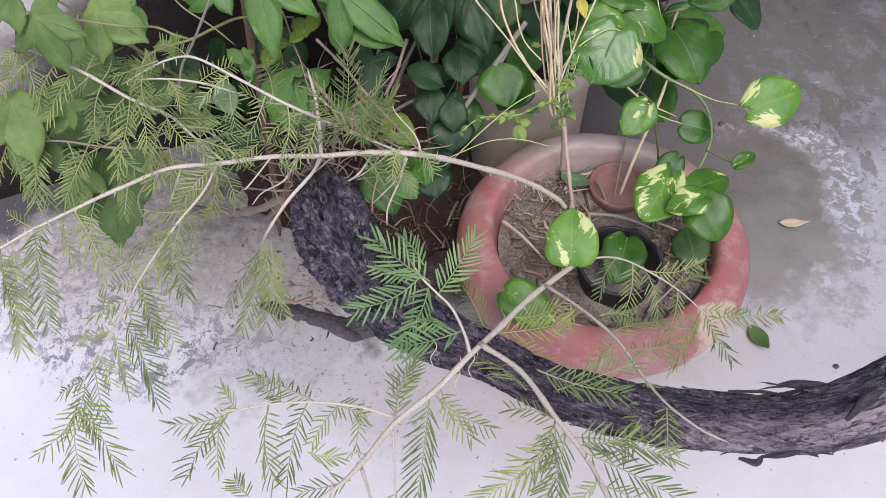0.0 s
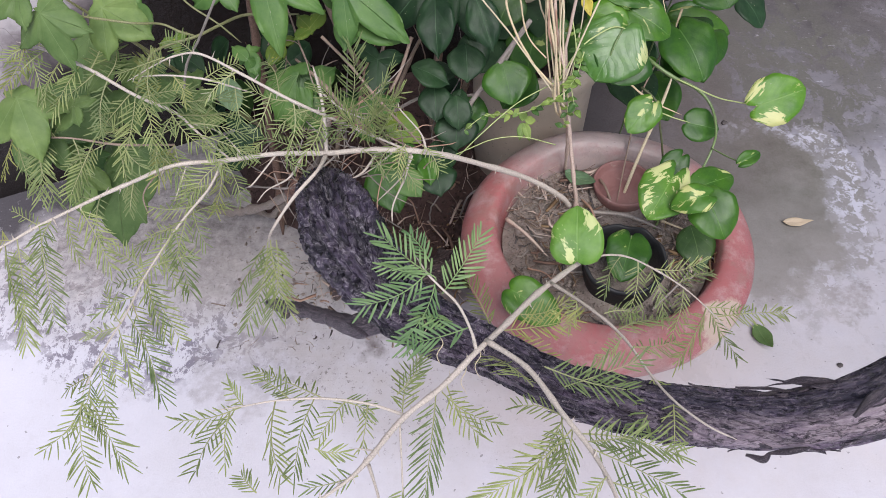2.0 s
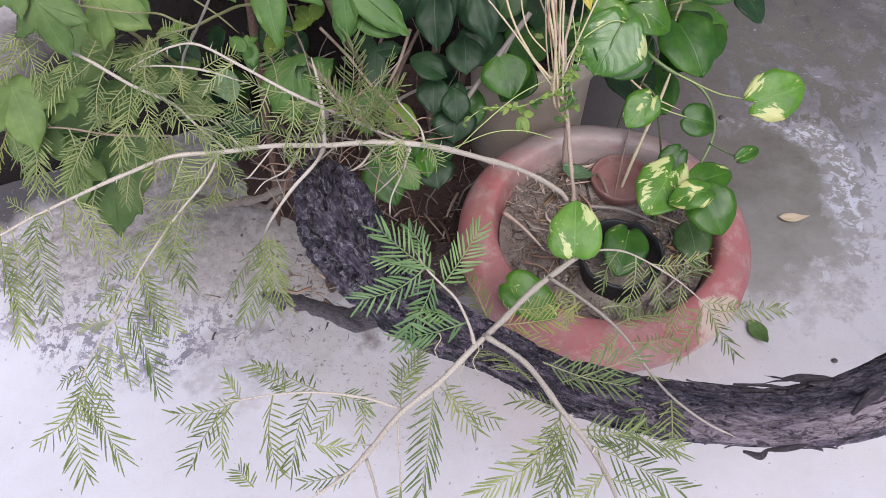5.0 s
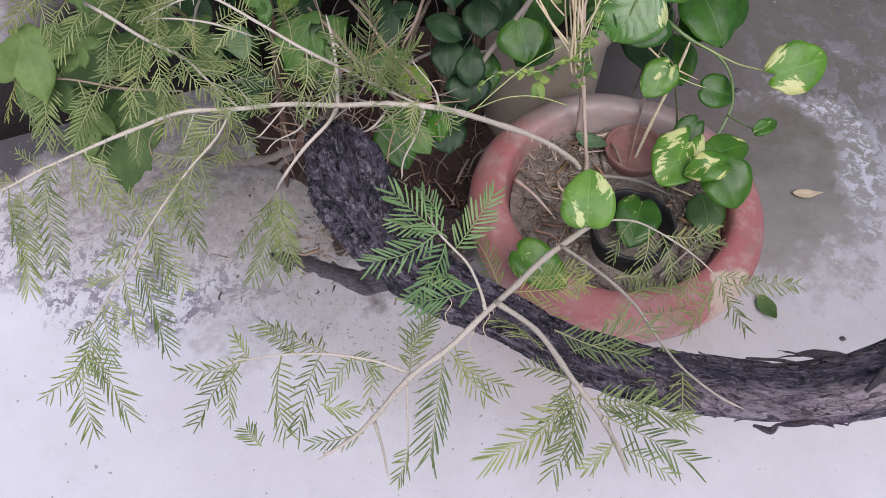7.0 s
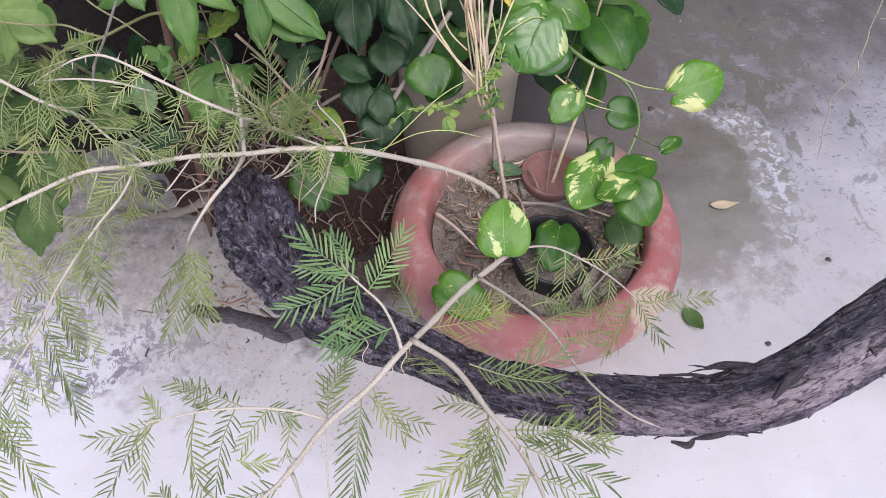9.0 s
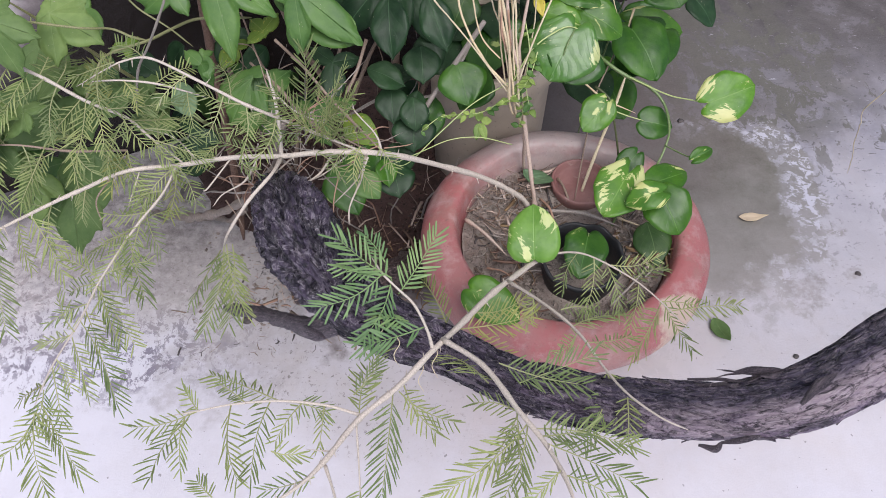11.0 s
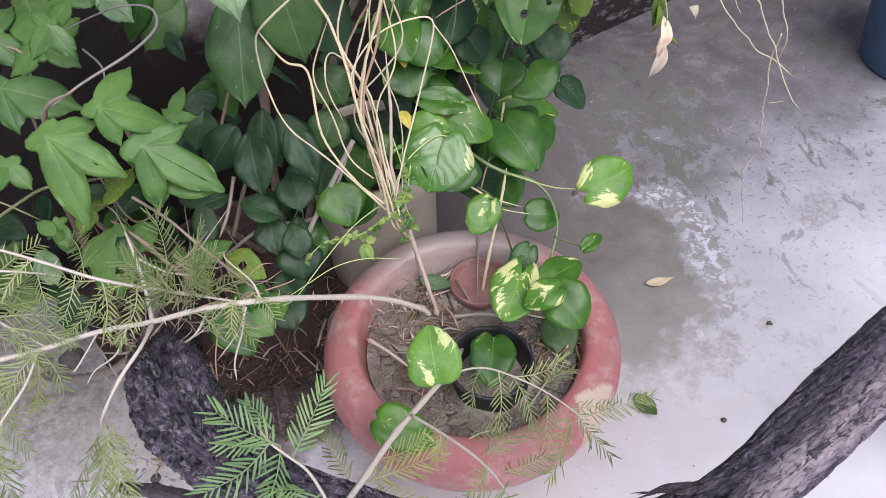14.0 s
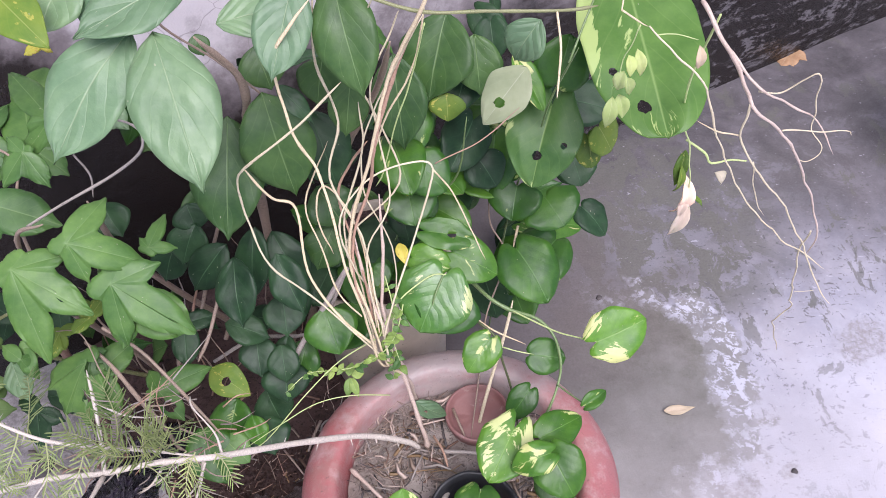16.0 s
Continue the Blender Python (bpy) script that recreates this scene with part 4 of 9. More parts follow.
def soil_disc(name, radius, z, material, bumps=0.008, seed=0.0, sides=48, dome=0.0):
    bm = bmesh.new()
    rings = [[bm.verts.new((0, 0, z + dome))]]
    for j in range(1, 15):
        r = radius * j / 14
        rings.append([bm.verts.new((r * math.cos(a), r * math.sin(a), z + dome * (1 - (j / 14) ** 2) + bumps * noise.noise(Vector((r * math.cos(a) * 26 + seed, r * math.sin(a) * 26, 0))))) for a in [2 * math.pi * k / sides for k in range(sides)]])
    for k in range(sides):
        bm.faces.new((rings[0][0], rings[1][k], rings[1][(k + 1) % sides])).smooth = True
    for r0, r1 in zip(rings[1:], rings[2:]):
        for k in range(sides):
            bm.faces.new((r0[k], r1[k], r1[(k + 1) % sides], r0[(k + 1) % sides])).smooth = True
    return bm


def build_planter():
    ob = thing("clay_planter", (PX, PY, 0), "wide red-painted clay planter with a thick worn rim", "planter")
    bm = bmesh.new()
    lathe(bm, [(0.0, 0.0), (0.125, 0.0), (0.135, 0.012), (0.168, 0.12), (0.186, 0.172)], 72, wob=0.008)
    part("body", bm, M_PLANTER, ob)
    bm = bmesh.new()
    lathe(bm, [(0.184, 0.146), (0.203, 0.153), (0.2155, 0.168), (0.2205, 0.186), (0.2195, 0.202), (0.212, 0.217), (0.197, 0.229), (0.180, 0.2345), (0.171, 0.2345), (0.1655, 0.229), (0.1625, 0.214), (0.159, 0.196), (0.154, 0.160)], 96, wob=0.014, seed=3)
    part("rim", bm, M_PLANTER, ob, "thick rounded rim, red paint worn to grey clay")
    part("soil", soil_disc("soil", 0.156, 0.190, M_EARTH, 0.010, 2.0, dome=0.008), M_EARTH, ob, "dry crumbly brown soil")
    return ob


def build_small_pot():
    """A little clay pot sunk in the soil, filled to the brim."""
    x, y, z = 0.352, 0.950, 0.192
    ob = thing("small_clay_pot", (x, y, z), "small red clay pot sunk in the planter soil", "pot")
    bm = bmesh.new()
    lathe(bm, [(0.0, -0.03), (0.036, -0.03), (0.047, 0.016), (0.0475, 0.022), (0.045, 0.0245), (0.0425, 0.022), (0.0405, 0.014), (0.036, 0.011), (0.0, 0.0105)], 40, wob=0.01)
    part("body", bm, M_SMALL, ob)
    return ob


def build_black_pot():
    """A soft black nursery pot pushed into the soil."""
    x, y, z = 0.325, 0.788, 0.185
    ob = thing("nursery_pot", (x, y, z), "black plastic nursery pot half buried in soil", "pot")
    bm = bmesh.new()
    lathe(bm, [(0.050, -0.05), (0.0565, 0.030), (0.0570, 0.042), (0.0605, 0.044), (0.0615, 0.053), (0.0590, 0.056), (0.0560, 0.054), (0.0540, 0.040), (0.0490, 0.006), (0.046, -0.012)], 64, wob=0.035, seed=8)
    part("rim", bm, M_BLACKPOT, ob)
    part("soil", soil_disc("soil", 0.0485, 0.004, M_EARTH_SHADED, 0.008, 7.0, 32), M_EARTH_SHADED, ob, "dark soil with dead bits")
    return ob


def build_back_pot(name, x, y, r, h, material, label, base=0.74):
    ob = thing(name, (x, y, 0), label, "pot")
    bm = bmesh.new()
    lathe(bm, [(0.0, 0.0), (r * base, 0.0), (r * (base + 0.03), 0.01), (r * 0.93, h * 0.80), (r * 0.96, h * 0.82), (r * 1.02, h * 0.84), (r * 1.03, h * 0.97), (r, h), (r * 0.93, h), (r * 0.90, h * 0.9)], 64, wob=0.012, seed=x * 9)
    part("body", bm, material, ob)
    part("soil", soil_disc("soil", r * 0.92, h * 0.95, M_EARTH_SHADED, 0.006, x * 5), M_EARTH_SHADED, ob)
    return ob


def build_blue_pot():
    ob = thing("blue_pot", (1.545, 1.50, 0), "blue-painted round pot with a pale chipped rim", "pot")
    bm = bmesh.new()
    lathe(bm, [(0.0, 0.0), (0.118, 0.0), (0.124, 0.01), (0.150, 0.22), (0.152, 0.235)], 56, wob=0.01)
    part("body", bm, M_BLUE, ob)
    bm = bmesh.new()
    lathe(bm, [(0.150, 0.228), (0.160, 0.232), (0.163, 0.255), (0.158, 0.265), (0.146, 0.265), (0.140, 0.24), (0.138, 0.15)], 56, wob=0.01)
    part("rim", bm, M_BLUERIM, ob, "pale chipped rim")
    part("soil", soil_disc("soil", 0.139, 0.19, M_EARTH_SHADED), M_EARTH_SHADED, ob)
    return ob


build_planter()
build_small_pot()
build_black_pot()
build_back_pot("buff_pot", 0.230, 1.206, 0.114, 0.30, M_TAN, "smooth buff clay pot behind the red planter", 0.84)
build_blue_pot()


# ---- the dead limb ----
def build_limb():
    ob = thing("dead_limb", (0.02, 0.96, 0), "fallen dark limb with ridged peeling bark", "limb")
    pts = [(-0.155, 1.1, -0.02), (-0.135, 1.0, 0.13), (-0.105, 0.87, 0.3), (-0.066, 0.733, 0.442), (-0.047, 0.676, 0.460), (-0.020, 0.630, 0.457), (0.010, 0.593, 0.448), (0.042, 0.566, 0.443), (0.078, 0.546, 0.44), (0.122, 0.524, 0.437), (0.171, 0.493, 0.44), (0.221, 0.469, 0.445), (0.274, 0.451, 0.452), (0.324, 0.438, 0.465), (0.371, 0.426, 0.48), (0.415, 0.421, 0.5), (0.467, 0.43, 0.52), (0.6, 0.49, 0.545), (0.76, 0.56, 0.5), (0.96, 0.57, 0.32), (1.16, 0.54, 0.0), (1.19, 0.535, -0.03)]
    rad = [0.03, 0.028, 0.032, 0.0405, 0.0440, 0.0395, 0.0350, 0.0310, 0.0277, 0.0238, 0.0238, 0.0262, 0.0279, 0.0283, 0.0276, 0.0295, 0.0306, 0.036, 0.036, 0.036, 0.034, 0.03]
    line = smooth_line([(*p, r) for p, r in zip(pts, rad)], 54)
    sides = 132
    bm = bmesh.new()
    uv = bm.loops.layers.uv.new()
    side, along, rings, spine = None, 0.0, [], []
    n = len(line)
    for i, row in enumerate(line):
        c, r = Vector(row[:3]), row[3]
        t = (Vector(line[min(i + 1, n - 1)][:3]) - Vector(line[max(i - 1, 0)][:3])).normalized()
        side = side or t.orthogonal().normalized()
        side = (side - t * side.dot(t)).normalized()
        up = t.cross(side)
        if i:
            along += (c - Vector(line[i - 1][:3])).length
        ring = []
        for k in range(sides):
            a = 2 * math.pi * k / sides + along * 2.2
            ca, sa = math.cos(a), math.sin(a)
            scale = min(along, 0.75) + 0.30 * max(0.0, along - 0.75)
            ridge = 1 - 2 * abs(noise.noise(Vector((ca * 6.0, sa * 6.0, scale * 30))))
            crack = abs(noise.noise(Vector((ca * 8.5, sa * 8.5, scale * 44 + 7))))
            chip = noise.noise(Vector((ca * 10.0, sa * 10.0, scale * 80)))
            chip = max(-0.25, min(0.35, chip * 2.2))
            lump = noise.noise(Vector((ca * 1.2, sa * 1.2, along * 6 + 3)))
            rugged = 0.34 + 0.61 * min(1.0, max(0.0, (1.15 - along) * 2.5))
            rr = r * (0.97 + 0.10 * lump) + rugged * (0.0036 * ridge - 0.008 * max(0.0, 0.17 - crack) / 0.17 + 0.0062 * chip)
            ring.append(bm.verts.new(c + (side * math.cos(a) + up * math.sin(a)) * rr))
        rings.append((ring, along))
        spine.append((c, side.copy(), up, t, r))
    for (r0, a0), (r1, a1) in zip(rings, rings[1:]):
        for k in range(sides):
            f = bm.faces.new((r0[k], r0[(k + 1) % sides], r1[(k + 1) % sides], r1[k]))
            f.smooth = True
            for loop, (uu, vv) in zip(f.loops, ((a0, k), (a0, k + 1), (a1, k + 1), (a1, k))):
                loop[uv].uv = (uu * 4, vv / sides)
    bm.faces.new(rings[0][0][::-1])
    bm.faces.new(rings[-1][0])
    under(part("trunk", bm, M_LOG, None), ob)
    # torn strips of bark standing off the limb
    strips = [((0.38, 0.448, 0.515), (0.398, 0.446, 0.517), (0.423, 0.443, 0.525), 0.008, 0.0012),
              ((0.341, 0.393, 0.478), (0.356, 0.388, 0.48), (0.362, 0.393, 0.485), 0.007, 0.0015),
              ((0.361, 0.392, 0.485), (0.377, 0.391, 0.49), (0.392, 0.392, 0.5), 0.006, 0.0015),
              ((0.339, 0.452, 0.5), (0.368, 0.446, 0.505), (0.388, 0.442, 0.51), 0.004, 0.001),
              ((0.418, 0.393, 0.5), (0.435, 0.393, 0.508), (0.451, 0.397, 0.515), 0.005, 0.0015),
              ((0.417, 0.399, 0.545), (0.431, 0.409, 0.555), (0.451, 0.42, 0.56), 0.009, 0.002),
              ((0.192, 0.487, 0.475), (0.233, 0.47, 0.48), (0.274, 0.457, 0.487), 0.005, 0.001),
              ((-0.018, 0.563, 0.42), (-0.027, 0.564, 0.43), (-0.043, 0.576, 0.43), 0.006, 0.001)]
    for a, b, c, w, e in strips:
        under(part("bark_strip", tube_mesh("bark_strip", [a, b, c], [e, w * 0.5, e], 6, 8, 0.5, 0.3, 0.002), M_FLAP, None, "loose strip of peeling bark"), ob)
    random.seed(91)
    for k in range(46):
        c, sd, u2, t, r = spine[random.randrange(560, 930)]
        a = random.choice((1.82 + random.uniform(1.15, 1.7), 1.82 + random.uniform(1.15, 1.7), 1.82 + random.uniform(-0.9, 1.1), 1.82 - random.uniform(1.3, 1.75)))
        out = sd * math.cos(a) + u2 * math.sin(a)
        wide = t.cross(out).normalized()
        ln, w, lift = random.uniform(0.010, 0.034), random.uniform(0.0025, 0.006), random.uniform(0.001, 0.0055)
        run = t * random.choice((-1, 1))
        root = c + out * (r * 0.97)
        fb = bmesh.new()
        flake_uv = fb.loops.layers.uv.new()
        steps, top, low = 5, [], []
        for i in range(steps + 1):
            q = i / steps
            mid = root + run * (ln * q) + out * (lift * q * q)
            half = w * (1 - 0.75 * q) * random.uniform(0.7, 1.15)
            for s2 in (-1, 1):
                top.append(fb.verts.new(mid + wide * (s2 * half) + out * 0.0006))
                low.append(fb.verts.new(mid + wide * (s2 * half) - out * 0.0006))
        for i in range(steps):
            for q in ((top[2 * i], top[2 * i + 1], top[2 * i + 3], top[2 * i + 2]), (low[2 * i + 1], low[2 * i], low[2 * i + 2], low[2 * i + 3]),
                      (top[2 * i], top[2 * i + 2], low[2 * i + 2], low[2 * i]), (top[2 * i + 3], top[2 * i + 1], low[2 * i + 1], low[2 * i + 3])):
                for loop in fb.faces.new(q).loops:
                    loop[flake_uv].uv = (loop.vert.co.x * 10, loop.vert.co.y * 10)
        fb.faces.new((top[-2], top[-1], low[-1], low[-2]))
        under(part("bark_flake", fb, M_FLAP, None), ob)
    # frayed fibres at the tip of the longest strip, and pale rootlets clinging to the limb
    for dx, dy, dz in ((-0.022, 0.004, 0.002), (-0.018, 0.000, 0.006), (-0.024, -0.002, -0.003)):
        stem(ob, "fibre", [(0.384, 0.447, 0.515), (0.384 + dx * 0.5, 0.447 + dy * 0.5 + 0.001, 0.515 + dz * 0.5), (0.384 + dx, 0.447 + dy, 0.515 + dz)], [0.0012, 0.0004], M_FLAP, 5, 4)
    for x, y, z in ((0.045, 0.548, 0.474), (0.062, 0.532, 0.470), (0.100, 0.520, 0.466), (0.085, 0.508, 0.458)):
        stem(ob, "rootlet", [(x, y, z), (x + 0.003, y - 0.010, z + 0.001), (x - 0.003, y - 0.020, z - 0.005), (x + 0.002, y - 0.030, z - 0.012)], [0.0006, 0.0004], M_STRAW, 5, 6, 0, 0.002, "thin pale clinging rootlet")
    # a short torn side branch under the bend
    stem(ob, "side_branch", [(-0.166, 0.690, 0.292), (-0.150, 0.680, 0.304), (-0.125, 0.665, 0.320), (-0.074, 0.625, 0.360), (-0.034, 0.588, 0.400), (0.004, 0.580, 0.430)], [0.0045, 0.0075, 0.0080, 0.0085, 0.0125, 0.016], M_FLAP, 16, 10, 0.4, 0.0015, "short torn side branch, dark brown")
    return ob


build_limb()


def build_rotten_log():
    """A half-buried dark log between the limb and the planter."""
    ob = thing("rotten_log", (-0.029, 0.907, 0), "dark rotten log half buried beside the planter", "log")
    under(part("log", tube_mesh("log", [(-0.124, 0.912, 0.0), (-0.084, 0.912, 0.02), (-0.029, 0.907, 0.03), (0.024, 0.909, 0.03), (0.069, 0.926, 0.025), (0.094, 0.953, 0.0)], [0.018, 0.030, 0.034, 0.034, 0.030, 0.02], 40, 24, 0.35, 0.5, 0.006), M_LOGBROWN, None), ob)
    return ob


build_rotten_log()


# ---- the variegated creeper ----
creeper = thing("pothos_creeper", (0.33, 0.93, 0.19), "trailing creeper with glossy heart leaves splashed yellow and cream", "creeper")
stem(creeper, "vine", [(0.359, 1.044, 0.4), (0.381, 1.015, 0.395), (0.406, 1.0, 0.385), (0.44, 0.992, 0.37), (0.46, 0.971, 0.355), (0.463, 0.938, 0.342), (0.455, 0.912, 0.333), (0.438, 0.887, 0.31), (0.42, 0.882, 0.27), (0.399, 0.882, 0.21), (0.389, 0.87, 0.185)], [0.00256, 0.00272, 0.00272, 0.0024, 0.00208, 0.00192, 0.00176, 0.00176, 0.00176, 0.00192, 0.00192], M_GREENSTEM)
stem(creeper, "vine", [(0.308, 1.098, 0.44), (0.335, 1.069, 0.41), (0.359, 1.044, 0.4)], [0.0036, 0.0030], M_DARKSTEM)
stem(creeper, "vine", [(0.36, 0.999, 0.37), (0.38, 0.979, 0.36), (0.388, 0.957, 0.33), (0.399, 0.941, 0.28), (0.406, 0.925, 0.22), (0.403, 0.903, 0.185)], [0.00176, 0.00144], M_DARKSTEM)
stem(creeper, "stalk", [(0.406, 1.0, 0.385), (0.455, 0.96, 0.385), (0.48, 0.941, 0.392), (0.503, 0.924, 0.4)], [0.00104, 0.00096], M_PALEGREEN)
stem(creeper, "stalk", [(0.452, 0.91, 0.333), (0.468, 0.883, 0.343), (0.481, 0.863, 0.352)], [0.00112, 0.0008], M_GREENSTEM)
stem(creeper, "stalk", [(0.39, 0.97, 0.345), (0.409, 0.964, 0.34), (0.431, 0.959, 0.335)], [0.0008, 0.0008], M_PALEGREEN)
leaf(creeper, (0.502, 0.924, 0.4), (0.57, 0.938, 0.418), 0.0700, M_HALF, face=(0.2, -0.5, 0.85), ears=0.2, label="heart leaf half cream, half green")
leaf(creeper, (0.374, 0.977, 0.36), (0.338, 0.943, 0.335), 0.0502, M_POTHOS)
leaf(creeper, (0.426, 0.959, 0.335), (0.475, 0.951, 0.328), 0.0506, M_GREENHEART, ears=0.12)
leaf(creeper, (0.421, 0.926, 0.3), (0.388, 0.899, 0.275), 0.04, M_GREENHEART)
leaf(creeper, (0.478, 0.863, 0.352), (0.508, 0.877, 0.36), 0.0215, M_GREENHEART, curl=0.4, fold=0.5)
leaf(creeper, (0.384, 0.846, 0.348), (0.343, 0.786, 0.332), 0.0700, M_EARS, ears=0.3, fold=0.08, label="heart leaf broadly splashed with cream")
leaf(creeper, (0.420, 0.800, 0.362), (0.371, 0.790, 0.356), 0.0420, M_CREAM, face=(0, -0.4, 0.9), ears=0.2, curl=0.3)
leaf(creeper, (0.423, 0.809, 0.345), (0.444, 0.758, 0.32), 0.0667, M_POTHOS, ears=0.22)
leaf(creeper, (0.415, 0.835, 0.335), (0.477, 0.862, 0.33), 0.0469, M_POTHOS, ears=0.12)
leaf(creeper, (0.316, 0.999, 0.475), (0.279, 0.949, 0.43), 0.0977, M_QUILTED, ears=0.24, fold=0.06, wave=0.03, stalk=(0.29, 0.96, 0.42))
leaf(creeper, (0.326, 0.99, 0.45), (0.302, 0.949, 0.425), 0.0861, M_GREENHEART, ears=0.2)
leaf(creeper, (0.432, 1.104, 0.39), (0.468, 1.032, 0.352), 0.09, M_GREENHEART, ears=0.18, fold=0.06)
leaf(creeper, (0.5, 1.145, 0.352), (0.417, 1.076, 0.324), 0.0886, M_GREENHEART, ears=0.1, label="plain green heart leaf with a few flecks")
leaf(creeper, (0.467, 1.235, 0.298), (0.574, 1.235, 0.274), 0.0565, M_CREAM, fold=0.3)
leaf(creeper, (0.301, 1.057, 0.5), (0.368, 1.04, 0.49), 0.0418, M_POTHOS, holes=((0.5, -0.1, 0.006),))
leaf(creeper, (0.332, 1.034, 0.48), (0.388, 1.005, 0.46), 0.0592, M_POTHOS, ears=0.2)
leaf(creeper, (0.281, 1.032, 0.48), (0.33, 1.015, 0.475), 0.0431, M_POTHOS)
leaf(creeper, (0.464, 1.102, 0.645), (0.429, 1.034, 0.583), 0.0900, M_SPLASH, ears=0.3, holes=((0.62, 0.05, 0.006), (0.45, -0.6, 0.004)), label="glossy heart leaf with insect holes")
leaf(creeper, (0.437, 1.147, 0.47), (0.424, 1.111, 0.44), 0.075, M_GREENHEART)
leaf(creeper, (0.384, 1.159, 0.52), (0.407, 1.131, 0.49), 0.0607, M_SHADED, ears=0.1)
leaf(creeper, (0.476, 1.139, 0.45), (0.497, 1.1, 0.43), 0.0868, M_GREENHEART)
leaf(creeper, (0.538, 1.161, 0.4), (0.571, 1.127, 0.37), 0.0513, M_SHADED, ears=0.1)
leaf(creeper, (0.525, 1.203, 0.47), (0.535, 1.163, 0.44), 0.0647, M_SHADED, ears=0.1)
leaf(creeper, (0.427, 1.119, 0.7), (0.448, 1.071, 0.665), 0.0286, M_CREAM, fold=0.4)
leaf(creeper, (0.537, 1.137, 0.802), (0.541, 0.931, 0.738), 0.1315, M_BIGSPLASH, shape=outline_round, face=(-0.1, -0.6, 0.75), curl=0.05, ears=0.1, fold=0.06, wave=0.015, rows=14, holes=((0.83, 0.25, 0.0076), (0.62, 0.62, 0.0047)), stalk=(0.46, 1.03, 0.76), label="very large heart leaf with pale splashes and a hole")
leaf(creeper, (0.47, 1.109, 0.67), (0.489, 1.135, 0.72), 0.0662, M_GREENHEART, ears=0.1)
leaf(creeper, (0.299, 1.123, 0.56), (0.334, 1.092, 0.53), 0.0647, M_GREENHEART, ears=0.15)
leaf(creeper, (0.285, 1.12, 0.52), (0.29, 1.076, 0.49), 0.0701, M_GREENHEART, ears=0.15)
leaf(creeper, (0.229, 1.042, 0.45), (0.249, 1.028, 0.44), 0.0369, M_GREENHEART)
leaf(creeper, (0.528, 1.106, 0.6), (0.549, 1.1, 0.56), 0.0489, M_OLIVE, ears=0.1)
leaf(creeper, (0.518, 1.115, 0.58), (0.527, 1.104, 0.53), 0.0428, M_OLIVE, ears=0.1)
leaf(creeper, (0.28, 1.126, 0.545), (0.285, 1.094, 0.53), 0.0189, M_YELLOW, fold=0.4)
leaf(creeper, (0.266, 1.041, 0.5), (0.273, 1.011, 0.49), 0.0157, M_YELLOW, shape=outline_lance, fold=0.4)
leaf(creeper, (0.236, 0.705, 0.35), (0.238, 0.763, 0.392), 0.0688, M_FRESH, face=(0, -0.6, 0.8), ears=0.06, fold=0.06, curl=0.3, label="fresh heart leaf with one cream edge")
leaf(creeper, (0.336, 0.812, 0.258), (0.314, 0.746, 0.244), 0.0640, M_GREENHEART, ears=0.12, stalk=(0.335, 0.80, 0.19))
leaf(creeper, (0.156, 0.719, 0.27), (0.223, 0.676, 0.25), 0.0582, M_POTHOS, ears=0.08)
leaf(creeper, (0.439, 0.86, 0.22), (0.445, 0.788, 0.205), 0.0595, M_BROAD, shape=outline_ovate)
leaf(creeper, (0.17, 1.17, 0.335), (0.13, 1.1, 0.325), 0.075, M_SHADED, stalk=(0.17, 1.19, 0.275))
leaf(creeper, (0.22, 1.16, 0.345), (0.2, 1.07, 0.345), 0.08, M_GREENHEART, stalk=(0.22, 1.18, 0.285))
leaf(creeper, (0.26, 1.19, 0.345), (0.3, 1.1, 0.34), 0.085, M_GREENHEART, stalk=(0.26, 1.21, 0.285))
leaf(creeper, (0.25, 1.22, 0.35), (0.24, 1.13, 0.355), 0.09, M_SHADED, stalk=(0.25, 1.24, 0.29))
leaf(creeper, (0.19, 1.22, 0.35), (0.16, 1.15, 0.35), 0.085, M_SHADED, stalk=(0.19, 1.24, 0.29))
leaf(creeper, (0.29, 1.23, 0.34), (0.32, 1.16, 0.335), 0.085, M_SHADED, stalk=(0.29, 1.25, 0.28))
leaf(creeper, (0.4, 1.22, 0.2), (0.41, 1.13, 0.2), 0.09, M_SHADED, stalk=(0.427, 1.212, 0.17))
leaf(creeper, (0.44, 1.2, 0.2), (0.46, 1.12, 0.18), 0.08, M_GREENHEART, stalk=(0.427, 1.212, 0.17))
stem(creeper, "vine", [(0.415, 1.24, -0.005), (0.42, 1.23, 0.10), (0.43, 1.20, 0.30), (0.44, 1.16, 0.46), (0.45, 1.11, 0.58), (0.45, 1.05, 0.70), (0.46, 1.0, 0.80)], [0.0016, 0.0012], M_GREENSTEM)
stem(creeper, "vine", [(0.24, 1.19, 0.27), (0.27, 1.17, 0.38), (0.31, 1.14, 0.46), (0.35, 1.11, 0.54), (0.36, 1.08, 0.66)], [0.0016, 0.0012], M_GREENSTEM)
stem(creeper, "vine", [(0.407, 1.203, 0.42), (0.402, 1.157, 0.39), (0.418, 1.115, 0.36), (0.381, 1.057, 0.3), (0.365, 1.009, 0.24), (0.337, 0.914, 0.2)], [0.00128, 0.00128], M_TWIG)
stem(creeper, "twig", [(0.331, 1.049, 0.36), (0.377, 1.012, 0.335), (0.424, 0.98, 0.33)], [0.00176, 0.00096], M_DRY)
stem(creeper, "twig", [(0.439, 1.137, 0.4), (0.426, 1.11, 0.37)], [0.00176, 0.00128], M_DRY)


